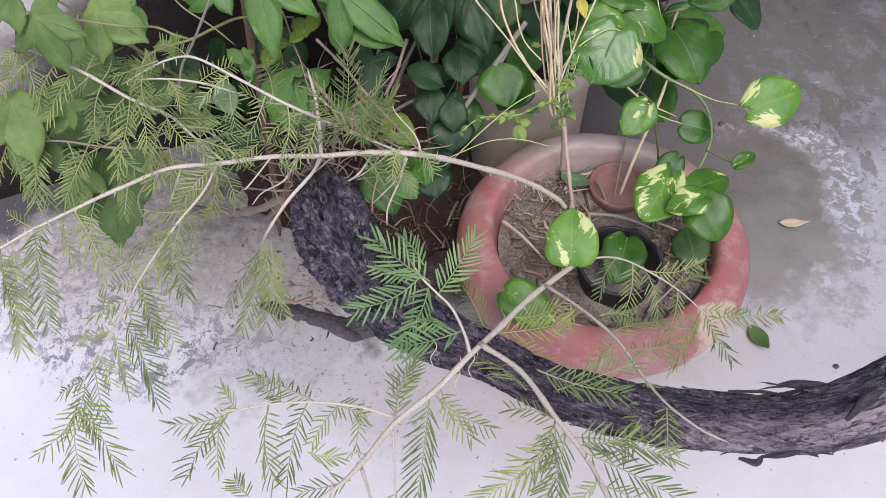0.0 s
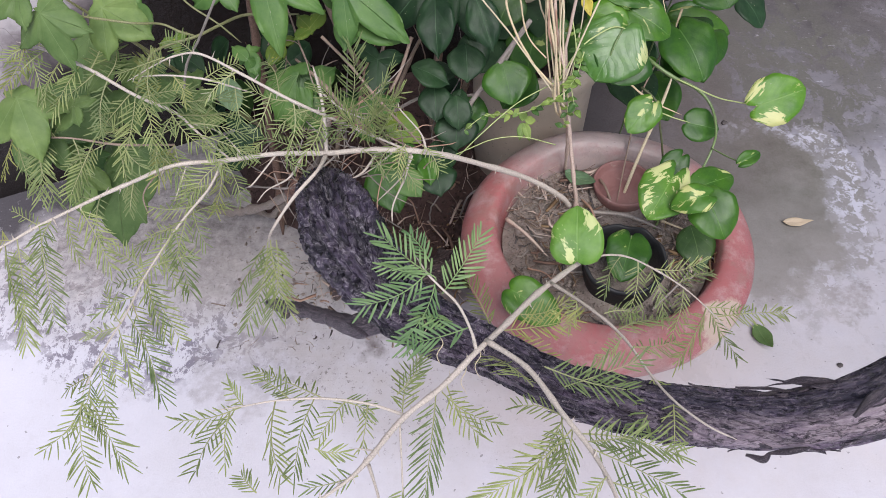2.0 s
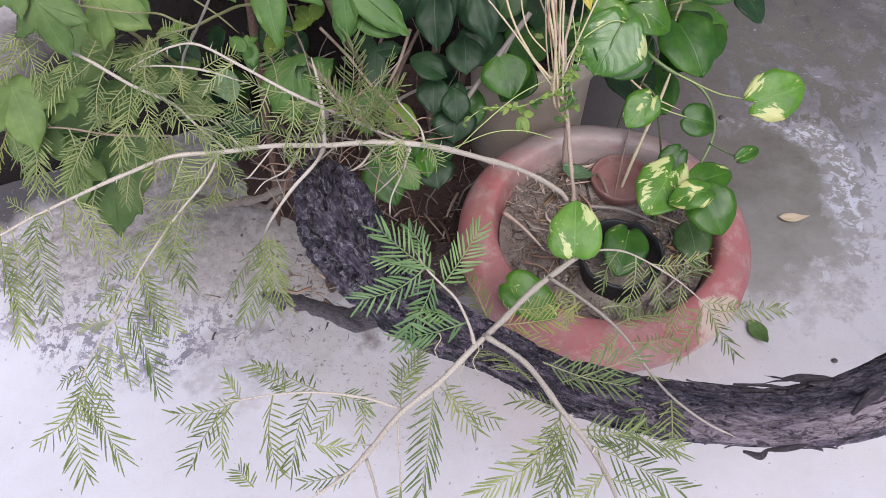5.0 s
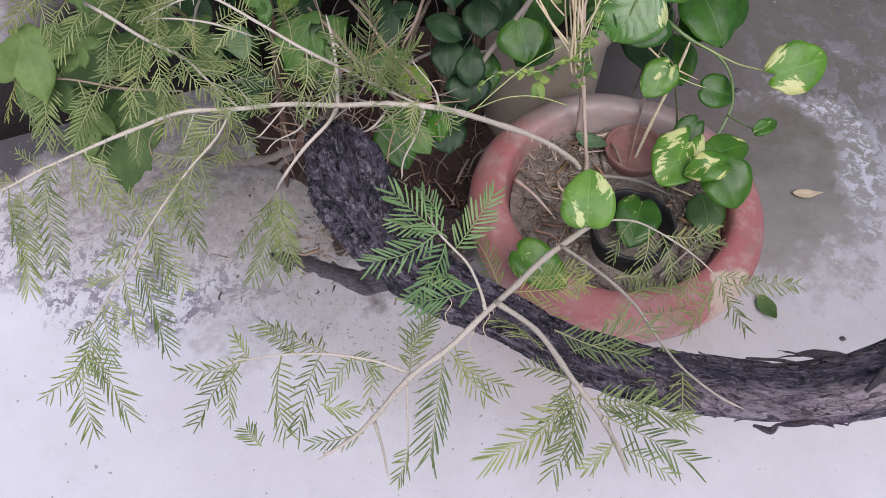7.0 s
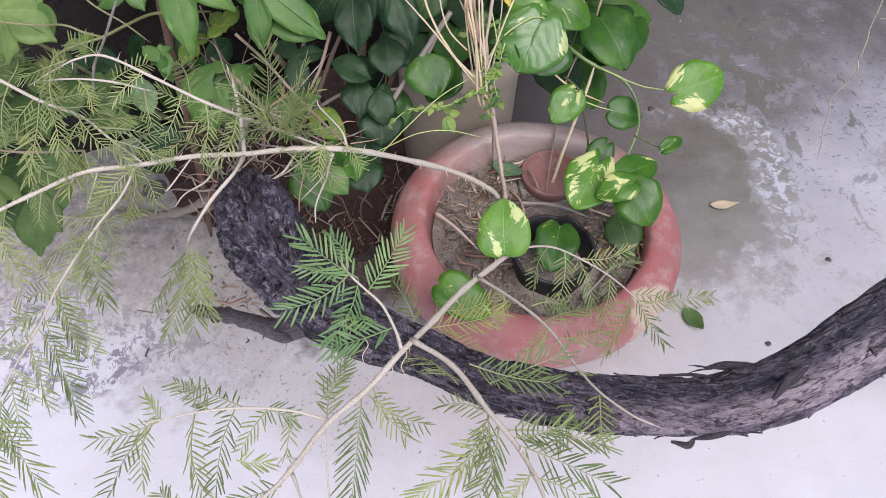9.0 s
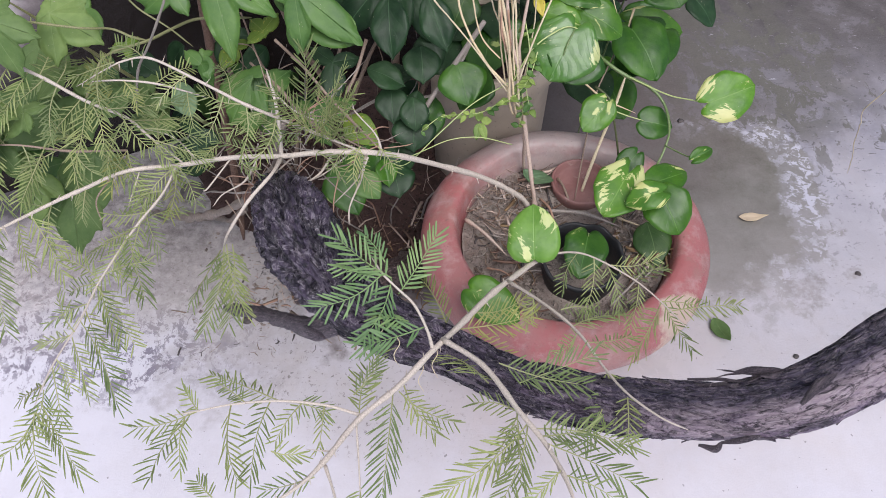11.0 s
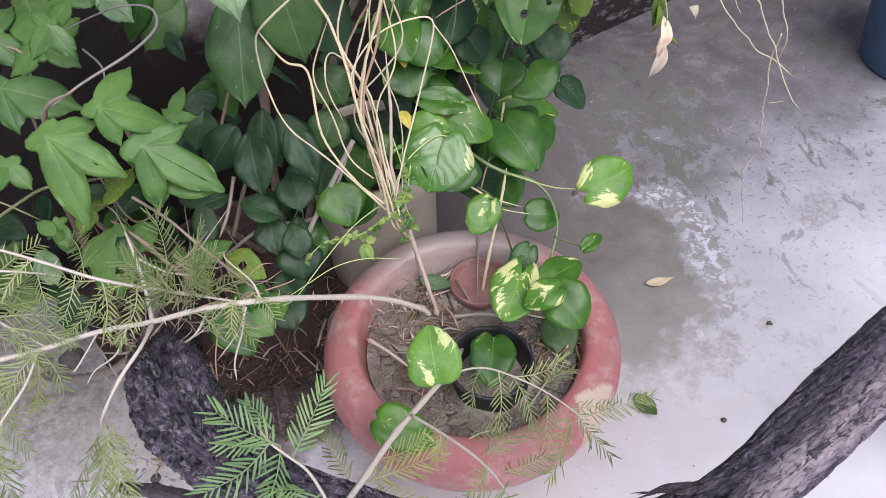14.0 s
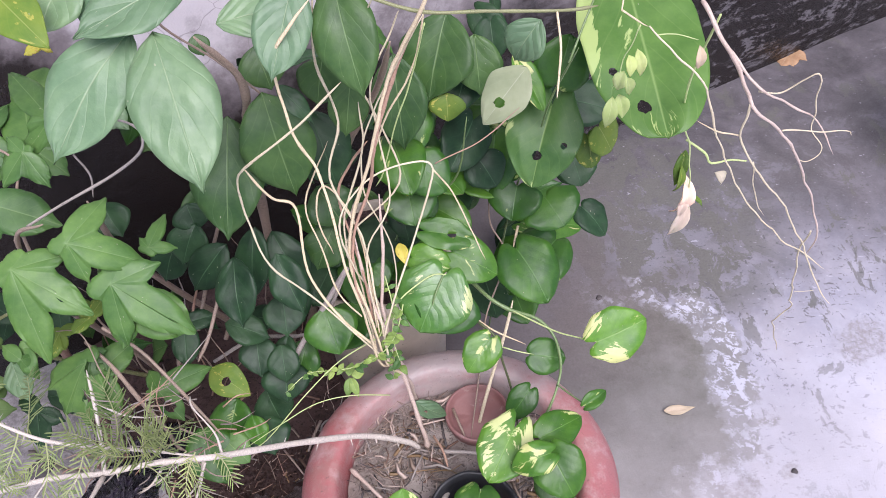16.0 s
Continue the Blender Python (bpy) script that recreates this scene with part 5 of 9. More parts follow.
random.seed(44)
for k in range(34):
    f = random.random()
    b = Vector((0.27 + 0.26 * f, 1.16 + 0.12 * f + random.uniform(-0.03, 0.10), random.uniform(0.40, 0.66)))
    d = Vector((random.uniform(-0.7, 0.7), random.uniform(-1.0, -0.2), random.uniform(-0.9, -0.1))).normalized() * random.uniform(0.045, 0.085)
    leaf(creeper, b, b + d, d.length * random.uniform(0.75, 0.95), random.choice((M_GREENHEART, M_GREENHEART, M_SHADED, M_POTHOS)), face=(random.uniform(-0.4, 0.4), random.uniform(-0.8, -0.2), 0.8), rows=10)


# ---- the broad-leaved shrub ----
shrub = thing("broadleaf_shrub", (0.06, 1.24, 0.03), "leafy shrub with large smooth oval leaves, pale above", "shrub")
leaf(shrub, (0.071, 1.0, 0.865), (0.104, 0.877, 0.785), 0.0777, M_BROADLIGHT, shape=outline_drip, rows=16, label="large pale green leaf with strong midrib")
leaf(shrub, (0.048, 1.014, 0.86), (-0.034, 0.925, 0.79), 0.0749, M_BROADLIGHT, shape=outline_drip, rows=16, skew=0.1, label="large pale green leaf with strong midrib")
leaf(shrub, (0.197, 1.055, 0.87), (0.165, 0.984, 0.81), 0.0551, M_BROADLIGHT, shape=outline_drip)
leaf(shrub, (0.231, 1.054, 0.87), (0.247, 0.97, 0.79), 0.062, M_BROAD, shape=outline_drip, rows=16)
leaf(shrub, (0.088, 1.108, 0.675), (0.07, 1.006, 0.575), 0.0852, M_BROAD, shape=outline_drip, rows=16, fold=0.05)
leaf(shrub, (0.135, 1.091, 0.715), (0.154, 1.035, 0.6), 0.0835, M_BROAD, shape=outline_drip)
leaf(shrub, (0.177, 1.134, 0.65), (0.201, 1.077, 0.57), 0.0710, M_SHADED, shape=outline_drip)
leaf(shrub, (0.234, 1.08, 0.73), (0.221, 1.054, 0.67), 0.0451, M_BROAD, shape=outline_drip)
leaf(shrub, (0.284, 1.16, 0.7), (0.285, 1.097, 0.6), 0.0689, M_BROAD, shape=outline_drip)
leaf(shrub, (0.353, 1.205, 0.72), (0.319, 1.14, 0.64), 0.0944, M_BROAD, shape=outline_drip, rows=16)
leaf(shrub, (0.384, 1.183, 0.7), (0.385, 1.14, 0.64), 0.0608, M_BROAD, shape=outline_drip)
leaf(shrub, (0.428, 1.083, 0.72), (0.374, 1.057, 0.665), 0.0536, M_PALE, shape=outline_ovate, holes=((0.6, 0.0, 0.006),), label="pale leaf turned underside up with a hole")
leaf(shrub, (0.422, 1.008, 0.83), (0.392, 1.0, 0.79), 0.0426, M_BROADLIGHT, shape=outline_drip, curl=0.5, fold=0.4)
leaf(shrub, (-0.027, 1.133, 0.86), (-0.065, 1.083, 0.82), 0.0723, M_BROADLIGHT, shape=outline_drip)
leaf(shrub, (0.115, 1.056, 0.83), (0.19, 1.072, 0.83), 0.0488, M_BROADLIGHT, shape=outline_drip)
leaf(shrub, (0.02, 1.114, 0.86), (-0.022, 1.085, 0.82), 0.066, M_BROADLIGHT, shape=outline_drip)
leaf(shrub, (0.126, 1.174, 0.72), (0.139, 1.14, 0.68), 0.0587, M_BROAD, shape=outline_drip)
leaf(shrub, (0.063, 1.178, 0.74), (0.069, 1.162, 0.72), 0.0257, M_BROAD, shape=outline_drip)
leaf(shrub, (0.103, 1.047, 0.885), (0.01, 0.982, 0.88), 0.0600, M_BROADLIGHT, shape=outline_drip)
leaf(shrub, (-0.096, 1.104, 0.86), (-0.04, 1.036, 0.84), 0.0487, M_OLIVE, shape=outline_ovate)
leaf(shrub, (0.345, 1.152, 0.64), (0.343, 1.133, 0.61), 0.0457, M_OLIVE, shape=outline_ovate)
leaf(shrub, (0.206, 1.112, 0.74), (0.192, 1.088, 0.69), 0.0556, M_BROAD, shape=outline_drip)
leaf(shrub, (0.159, 1.056, 0.75), (0.192, 1.028, 0.72), 0.0237, M_SHADED, shape=outline_drip)
leaf(shrub, (0.047, 1.072, 0.5), (-0.008, 1.04, 0.45), 0.0531, M_SHADED, shape=outline_drip, label="dark leaf with pale insect marks")
leaf(shrub, (0.083, 1.096, 0.5), (0.063, 1.035, 0.42), 0.0502, M_SHADED, shape=outline_drip)
leaf(shrub, (0.101, 1.104, 0.48), (0.138, 1.048, 0.41), 0.0551, M_SHADED, shape=outline_drip)
leaf(shrub, (0.105, 1.065, 0.42), (0.129, 1.025, 0.38), 0.0534, M_SHADED, shape=outline_drip)
leaf(shrub, (0.093, 1.061, 0.35), (0.025, 1.07, 0.345), 0.0377, M_SHADED, shape=outline_drip)
leaf(shrub, (0.064, 1.036, 0.34), (0.061, 1.0, 0.31), 0.0318, M_SHADED, shape=outline_drip)
leaf(shrub, (0.098, 1.033, 0.345), (0.083, 0.976, 0.295), 0.0427, M_SHADED, shape=outline_drip)
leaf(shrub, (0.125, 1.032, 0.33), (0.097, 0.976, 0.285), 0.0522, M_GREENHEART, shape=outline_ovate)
leaf(shrub, (0.055, 0.996, 0.27), (0.073, 0.956, 0.235), 0.0608, M_SHADED, shape=outline_drip)
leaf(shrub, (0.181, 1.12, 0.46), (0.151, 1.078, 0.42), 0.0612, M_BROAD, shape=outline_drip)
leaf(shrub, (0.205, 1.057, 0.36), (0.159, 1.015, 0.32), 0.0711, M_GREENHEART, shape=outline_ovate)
leaf(shrub, (-0.002, 1.132, 0.52), (0.007, 1.109, 0.49), 0.0516, M_SHADED, shape=outline_drip)
leaf(shrub, (0.006, 1.115, 0.5), (-0.02, 1.08, 0.46), 0.0583, M_SHADED, shape=outline_drip)
leaf(shrub, (-0.108, 1.139, 0.53), (-0.087, 1.104, 0.5), 0.0512, M_SHADED, shape=outline_drip)
leaf(shrub, (0.086, 1.173, 0.56), (0.103, 1.138, 0.53), 0.0452, M_SHADED, shape=outline_drip)
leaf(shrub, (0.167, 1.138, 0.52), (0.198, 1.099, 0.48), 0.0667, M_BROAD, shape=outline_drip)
leaf(shrub, (-0.032, 1.121, 0.46), (-0.055, 1.088, 0.42), 0.0533, M_SHADED, shape=outline_drip)
leaf(shrub, (-0.015, 1.016, 0.31), (0.036, 0.977, 0.29), 0.0474, M_OLIVE, shape=outline_ovate, holes=((0.45, 0.1, 0.006),), label="yellow-green leaf eaten by insects")
leaf(shrub, (0.02, 0.975, 0.29), (-0.002, 0.918, 0.25), 0.0626, M_GREENHEART, shape=outline_ovate)
leaf(shrub, (0.041, 0.945, 0.29), (0.051, 0.907, 0.27), 0.0339, M_GREENHEART, shape=outline_drip, fold=0.5)
leaf(shrub, (-0.235, 0.986, 0.42), (-0.219, 0.944, 0.39), 0.037, M_BROADLIGHT, shape=outline_drip)
stem(shrub, "stem", [(0.044, 1.092, 0.84), (0.053, 1.102, 0.8), (0.088, 1.126, 0.74), (0.13, 1.111, 0.7), (0.155, 1.147, 0.62), (0.163, 1.213, 0.48)], [0.00112, 0.00161], M_TWIG, 7)
stem(shrub, "stem", [(-0.04, 1.092, 0.3), (-0.005, 1.166, 0.38), (0.018, 1.158, 0.44), (0.063, 1.155, 0.55)], [0.0031, 0.00217], M_TWIG, 7)
stem(shrub, "stem", [(-0.012, 1.107, 0.25), (0.032, 1.14, 0.34), (0.081, 1.14, 0.42)], [0.00372, 0.00248], M_TWIG, 7)
stem(shrub, "stem", [(-0.079, 1.088, 0.2), (-0.06, 1.142, 0.27), (-0.034, 1.149, 0.34)], [0.00248, 0.00186], M_DRYRED, 7)
stem(shrub, "stem", [(-0.024, 1.061, 0.26), (0.043, 1.065, 0.3), (0.118, 1.055, 0.31), (0.155, 1.07, 0.34), (0.185, 1.095, 0.38)], [0.00279, 0.00248], M_GREYSTEM, 7)
stem(shrub, "stem", [(-0.153, 1.04, 0.6), (-0.108, 1.049, 0.62), (-0.051, 1.079, 0.63), (-0.015, 1.094, 0.65), (-0.022, 1.123, 0.66), (-0.074, 1.166, 0.64), (-0.16, 1.155, 0.62)], [0.00161, 0.00161, 0.00174, 0.00174, 0.00149, 0.00124, 0.00074], M_GREYSTEM, 7)
stem(shrub, "stem", [(-0.132, 1.18, 0.58), (-0.11, 1.15, 0.57), (-0.11, 1.13, 0.55)], [0.00124, 0.00124], M_GREYSTEM, 7)
stem(shrub, "stem", [(-0.109, 1.17, 0.18), (-0.12, 1.144, 0.12), (-0.132, 1.138, 0.06)], [0.00372, 0.00434], M_TWIG, 7)
stem(shrub, "stem", [(0.05, 1.26, -0.01), (0.06, 1.22, 0.2), (0.08, 1.18, 0.42), (0.10, 1.13, 0.62), (0.12, 1.08, 0.74), (0.10, 1.02, 0.84)], [0.008, 0.003], M_TWIG, 9)
stem(shrub, "stem", [(0.07, 1.26, -0.01), (0.14, 1.24, 0.25), (0.20, 1.20, 0.5), (0.26, 1.12, 0.68), (0.28, 1.04, 0.80)], [0.007, 0.003], M_TWIG, 9)
stem(shrub, "stem", [(0.02, 1.27, -0.01), (-0.06, 1.20, 0.22), (-0.10, 1.12, 0.45), (-0.08, 1.05, 0.62)], [0.006, 0.003], M_TWIG, 9)
stem(shrub, "stem", [(0.222, 1.0, 0.9), (0.301, 0.983, 0.87), (0.366, 0.978, 0.865), (0.436, 0.975, 0.86), (0.467, 0.977, 0.86)], [0.0018, 0.0013], M_OLIVESTEM, 7)

random.seed(21)
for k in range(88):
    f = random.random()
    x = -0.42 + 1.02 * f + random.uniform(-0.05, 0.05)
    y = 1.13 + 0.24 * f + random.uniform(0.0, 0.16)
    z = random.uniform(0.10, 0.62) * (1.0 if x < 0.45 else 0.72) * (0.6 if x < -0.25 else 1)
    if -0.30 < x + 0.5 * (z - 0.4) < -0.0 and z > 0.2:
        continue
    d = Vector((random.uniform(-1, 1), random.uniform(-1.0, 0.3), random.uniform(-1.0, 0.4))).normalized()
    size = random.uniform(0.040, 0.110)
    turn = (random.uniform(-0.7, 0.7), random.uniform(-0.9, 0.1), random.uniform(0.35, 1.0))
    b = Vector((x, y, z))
    leaf(shrub, b, b + d * size, size * random.uniform(0.42, 0.72), random.choice((M_SHADED, M_SHADED, M_SHADED, M_BROAD, M_GREENHEART)), shape=random.choice((outline_ovate, outline_drip)), face=turn, rows=9, curl=random.uniform(0.1, 0.4))


# bare brown shoots rising from the bed
random.seed(63)
for k in range(26):
    a = Vector((random.uniform(-0.24, 0.10), random.uniform(1.0, 1.24), 0.0))
    lean = Vector((random.uniform(-0.08, 0.08), random.uniform(-0.10, 0.02), random.uniform(0.18, 0.36)))
    bow = Vector((random.uniform(-0.03, 0.03), random.uniform(-0.02, 0.02), 0))
    stem(shrub, "stem", [a, a + lean * 0.35 + bow, a + lean * 0.7 - bow * 0.5, a + lean], [random.uniform(0.0012, 0.0024), 0.0007], random.choice((M_TWIG, M_DRYRED, M_STAKE, M_GREYSTEM)), 5, 5, 0.35, 0.002)



# ---- the lobed climber ----
climber = thing("lobed_climber", (-0.16, 1.20, 0.02), "climber with three-lobed light green leaves and twisted tendrils", "climber")
lobed_leaf(climber, (-0.047, 0.944, 0.595), [(0.032, 0.903, 0.545), (0.005, 0.964, 0.6), (-0.043, 0.904, 0.535)], M_PASSION, 0.0377)
lobed_leaf(climber, (-0.081, 0.968, 0.64), [(-0.044, 1.019, 0.655), (-0.01, 0.967, 0.6), (-0.069, 0.946, 0.6)], M_PASSION, 0.0333)
lobed_leaf(climber, (-0.145, 0.958, 0.62), [(-0.089, 0.973, 0.62), (-0.07, 0.92, 0.58), (-0.126, 0.891, 0.54)], M_PASSION, 0.0371, holes=((1, 0.6, 0.004),))
lobed_leaf(climber, (-0.016, 1.001, 0.585), [(0.002, 1.039, 0.6), (0.013, 1.006, 0.575), (-0.027, 1.014, 0.59)], M_PASSION, 0.0167)
lobed_leaf(climber, (-0.122, 0.944, 0.46), [(-0.173, 0.924, 0.44), (-0.104, 0.928, 0.43), (-0.131, 0.885, 0.41), (-0.156, 0.898, 0.42)], M_PASSION, 0.0419, holes=((1, 0.35, 0.011), (2, 0.55, 0.006)))
lobed_leaf(climber, (-0.052, 0.931, 0.4), [(0.01, 0.958, 0.4), (-0.068, 0.963, 0.4), (-0.047, 0.915, 0.385), (-0.026, 0.901, 0.37)], M_PASSION, 0.031, holes=((3, 0.5, 0.007), (2, 0.6, 0.005)))
lobed_leaf(climber, (-0.14, 0.96, 0.5), [(-0.154, 0.929, 0.49), (-0.119, 0.969, 0.5), (-0.137, 0.945, 0.485)], M_OLIVE, 0.0265)
lobed_leaf(climber, (-0.119, 1.051, 0.7), [(-0.137, 1.069, 0.71), (-0.1, 1.027, 0.67), (-0.145, 1.024, 0.68)], M_PASSION, 0.042)
lobed_leaf(climber, (-0.087, 1.077, 0.72), [(-0.149, 1.163, 0.73), (-0.135, 1.057, 0.68)], M_PASSION, 0.0301)
lobed_leaf(climber, (-0.14, 1.248, 0.7), [(-0.157, 1.233, 0.7), (-0.129, 1.248, 0.69), (-0.14, 1.266, 0.7)], M_YELLOW, 0.0206)
lobed_leaf(climber, (-0.042, 0.948, 0.56), [(0.031, 0.911, 0.54), (-0.05, 0.905, 0.53), (-0.078, 0.992, 0.57)], M_PASSION, 0.0517)
lobed_leaf(climber, (-0.118, 0.944, 0.43), [(-0.158, 0.962, 0.43), (-0.088, 0.959, 0.43), (-0.103, 0.902, 0.39), (-0.076, 0.982, 0.44)], M_PASSION, 0.0385)
lobed_leaf(climber, (-0.178, 0.928, 0.5), [(-0.2, 0.945, 0.51), (-0.163, 0.939, 0.49), (-0.168, 0.919, 0.47)], M_PASSION, 0.0333)
lobed_leaf(climber, (-0.098, 0.962, 0.52), [(-0.118, 0.941, 0.52), (-0.08, 0.988, 0.53), (-0.119, 0.991, 0.52)], M_OLIVE, 0.0247)
lobed_leaf(climber, (-0.366, 0.848, 0.64), [(-0.316, 0.842, 0.62), (-0.406, 0.841, 0.6), (-0.346, 0.824, 0.58), (-0.339, 0.869, 0.66)], M_PALELOBE, 0.0554)
lobed_leaf(climber, (-0.326, 0.908, 0.6), [(-0.267, 0.879, 0.58), (-0.324, 0.865, 0.56), (-0.276, 0.921, 0.62)], M_PALELOBE, 0.0595)
lobed_leaf(climber, (-0.42, 0.813, 0.55), [(-0.369, 0.813, 0.53), (-0.4, 0.761, 0.5), (-0.469, 0.79, 0.5)], M_PALELOBE, 0.0586)
lobed_leaf(climber, (-0.371, 0.833, 0.52), [(-0.346, 0.841, 0.52), (-0.368, 0.815, 0.5), (-0.396, 0.806, 0.5)], M_PALELOBE, 0.0473)
lobed_leaf(climber, (-0.42, 0.826, 0.48), [(-0.396, 0.797, 0.45), (-0.433, 0.779, 0.45), (-0.474, 0.838, 0.46)], M_PALELOBE, 0.0556)
lobed_leaf(climber, (-0.192, 0.945, 0.6), [(-0.174, 0.922, 0.58), (-0.229, 0.93, 0.58), (-0.247, 0.947, 0.6)], M_PASSION, 0.0406)
lobed_leaf(climber, (-0.39, 0.871, 0.33), [(-0.388, 0.807, 0.27), (-0.438, 0.843, 0.29), (-0.355, 0.831, 0.29)], M_PALELOBE, 0.0557)
lobed_leaf(climber, (-0.386, 0.861, 0.66), [(-0.384, 0.833, 0.63), (-0.425, 0.841, 0.64)], M_PALELOBE, 0.0488)
lobed_leaf(climber, (-0.265, 0.934, 0.53), [(-0.284, 0.924, 0.53), (-0.253, 0.95, 0.53), (-0.261, 0.919, 0.52)], M_OLIVE, 0.0256)
lobed_leaf(climber, (-0.491, 0.913, 0.42), [(-0.545, 0.908, 0.4), (-0.442, 0.961, 0.44), (-0.35, 0.935, 0.42), (-0.477, 0.84, 0.37)], M_PALELOBE, 0.0763)
lobed_leaf(climber, (-0.355, 0.936, 0.44), [(-0.331, 0.98, 0.46), (-0.397, 0.904, 0.42), (-0.341, 0.891, 0.41)], M_PALELOBE, 0.0533)
lobed_leaf(climber, (-0.356, 0.907, 0.36), [(-0.414, 0.872, 0.33), (-0.311, 0.892, 0.34), (-0.37, 0.844, 0.3)], M_PALELOBE, 0.0635)
lobed_leaf(climber, (-0.424, 0.86, 0.38), [(-0.47, 0.904, 0.39), (-0.418, 0.804, 0.34), (-0.385, 0.844, 0.35)], M_PALELOBE, 0.0611)
lobed_leaf(climber, (-0.283, 0.964, 0.4), [(-0.308, 1.001, 0.42), (-0.245, 0.974, 0.4), (-0.285, 0.928, 0.37)], M_PALELOBE, 0.0556)
lobed_leaf(climber, (-0.218, 0.946, 0.36), [(-0.244, 0.971, 0.37), (-0.186, 0.933, 0.35), (-0.22, 0.908, 0.33)], M_SHADED, 0.0566)
lobed_leaf(climber, (-0.168, 1.032, 0.46), [(-0.194, 1.07, 0.47), (-0.128, 1.031, 0.46), (-0.17, 0.997, 0.43)], M_SHADED, 0.0631)
lobed_leaf(climber, (-0.021, 1.014, 0.42), [(-0.053, 1.04, 0.43), (0.019, 1.025, 0.42), (-0.022, 0.966, 0.39)], M_SHADED, 0.0642)
lobed_leaf(climber, (-0.176, 1.179, 0.60), [(-0.135, 1.150, 0.575), (-0.130, 1.222, 0.605), (-0.205, 1.285, 0.62), (-0.225, 1.155, 0.575)], M_PASSION, 0.060)
lobed_leaf(climber, (-0.245, 1.20, 0.61), [(-0.20, 1.165, 0.58), (-0.215, 1.25, 0.62), (-0.285, 1.27, 0.62), (-0.30, 1.17, 0.59)], M_PASSION, 0.062)
lobed_leaf(climber, (-0.215, 1.085, 0.605), [(-0.130, 1.062, 0.580), (-0.205, 1.04, 0.57), (-0.265, 1.105, 0.60)], M_PASSION, 0.056)
lobed_leaf(climber, (-0.285, 1.10, 0.60), [(-0.24, 1.06, 0.58), (-0.285, 1.04, 0.57), (-0.34, 1.08, 0.60), (-0.30, 1.16, 0.62)], M_PALELOBE, 0.060)
lobed_leaf(climber, (-0.10, 1.235, 0.62), [(-0.06, 1.20, 0.60), (-0.085, 1.285, 0.64), (-0.145, 1.26, 0.63)], M_BROADLIGHT, 0.050)
leaf(climber, (-0.155, 1.275, 0.62), (-0.235, 1.30, 0.60), 0.065, M_BROAD, shape=outline_ovate)
random.seed(52)
for k in range(16):
    c = Vector((random.uniform(-0.60, -0.27), random.uniform(0.90, 1.06), random.uniform(0.26, 0.56)))
    around = random.uniform(0, 6.28)
    tips = [c + Vector((math.cos(around + q) * r, math.sin(around + q) * r, -0.35 * r)) for q, r in ((0.0, random.uniform(0.045, 0.07)), (1.0, random.uniform(0.035, 0.055)), (-1.0, random.uniform(0.035, 0.055)))]
    lobed_leaf(climber, c, tips, random.choice((M_PALELOBE, M_PALELOBE, M_PASSION)), random.uniform(0.04, 0.06))
stem(climber, "stem", [(-0.20, 1.08, 0.42), (-0.215, 1.13, 0.52), (-0.20, 1.17, 0.585), (-0.245, 1.20, 0.60)], [0.0026, 0.0014], M_TWIG, 7)
leaf(climber, (-0.028, 0.929, 0.3), (0.004, 0.864, 0.26), 0.0701, M_GREENHEART, shape=outline_ovate)
leaf(shrub, (0.002, 0.918, 0.29), (0.036, 0.885, 0.27), 0.0440, M_SPLASH, shape=outline_ovate)
leaf(shrub, (0.054, 0.953, 0.27), (0.066, 0.903, 0.25), 0.0606, M_SHADED, shape=outline_drip)
leaf(shrub, (0.058, 1.03, 0.36), (0.061, 0.978, 0.33), 0.0518, M_SHADED, shape=outline_drip)
leaf(shrub, (0.091, 1.015, 0.35), (0.094, 0.969, 0.32), 0.0444, M_SHADED, shape=outline_drip)
leaf(shrub, (0.091, 1.01, 0.32), (0.089, 0.957, 0.29), 0.0678, M_SHADED, shape=outline_drip)
leaf(shrub, (0.105, 1.046, 0.42), (0.107, 0.996, 0.39), 0.0574, M_SHADED, shape=outline_drip)
leaf(shrub, (0.063, 1.031, 0.52), (0.064, 0.959, 0.47), 0.0531, M_SHADED, shape=outline_drip)
leaf(shrub, (0.115, 1.029, 0.52), (0.14, 0.968, 0.47), 0.0464, M_SHADED, shape=outline_drip)
leaf(shrub, (0.026, 1.023, 0.4), (0.083, 1.007, 0.38), 0.0431, M_SHADED, shape=outline_drip)
leaf(shrub, (0.157, 1.03, 0.4), (0.172, 0.978, 0.36), 0.0738, M_GREENHEART, shape=outline_ovate)
stem(climber, "stem", [(-0.127, 0.973, 0.46), (-0.092, 0.938, 0.45), (-0.056, 0.892, 0.44), (-0.025, 0.854, 0.44), (-0.004, 0.821, 0.45), (0.007, 0.813, 0.45)], [0.00186, 0.00248, 0.00279, 0.00248, 0.00186, 0.00124], M_TWIG, 7)
stem(climber, "stem", [(-0.005, 0.848, 0.44), (0.025, 0.835, 0.43), (0.05, 0.807, 0.45)], [0.00124, 0.00093], M_TWIG, 7)
stem(climber, "stake", [(-0.174, 0.998, 0.56), (-0.188, 1.021, 0.45), (-0.203, 1.036, 0.28), (-0.215, 1.04, 0.14), (-0.229, 1.028, 0.0)], [0.0058, 0.0062], M_STAKE, 7)
stem(climber, "stem", [(-0.36, 0.885, 0.61), (-0.287, 0.879, 0.6), (-0.261, 0.901, 0.58), (-0.24, 0.898, 0.57), (-0.224, 0.902, 0.56)], [0.0013, 0.0016], M_OLIVESTEM, 7)
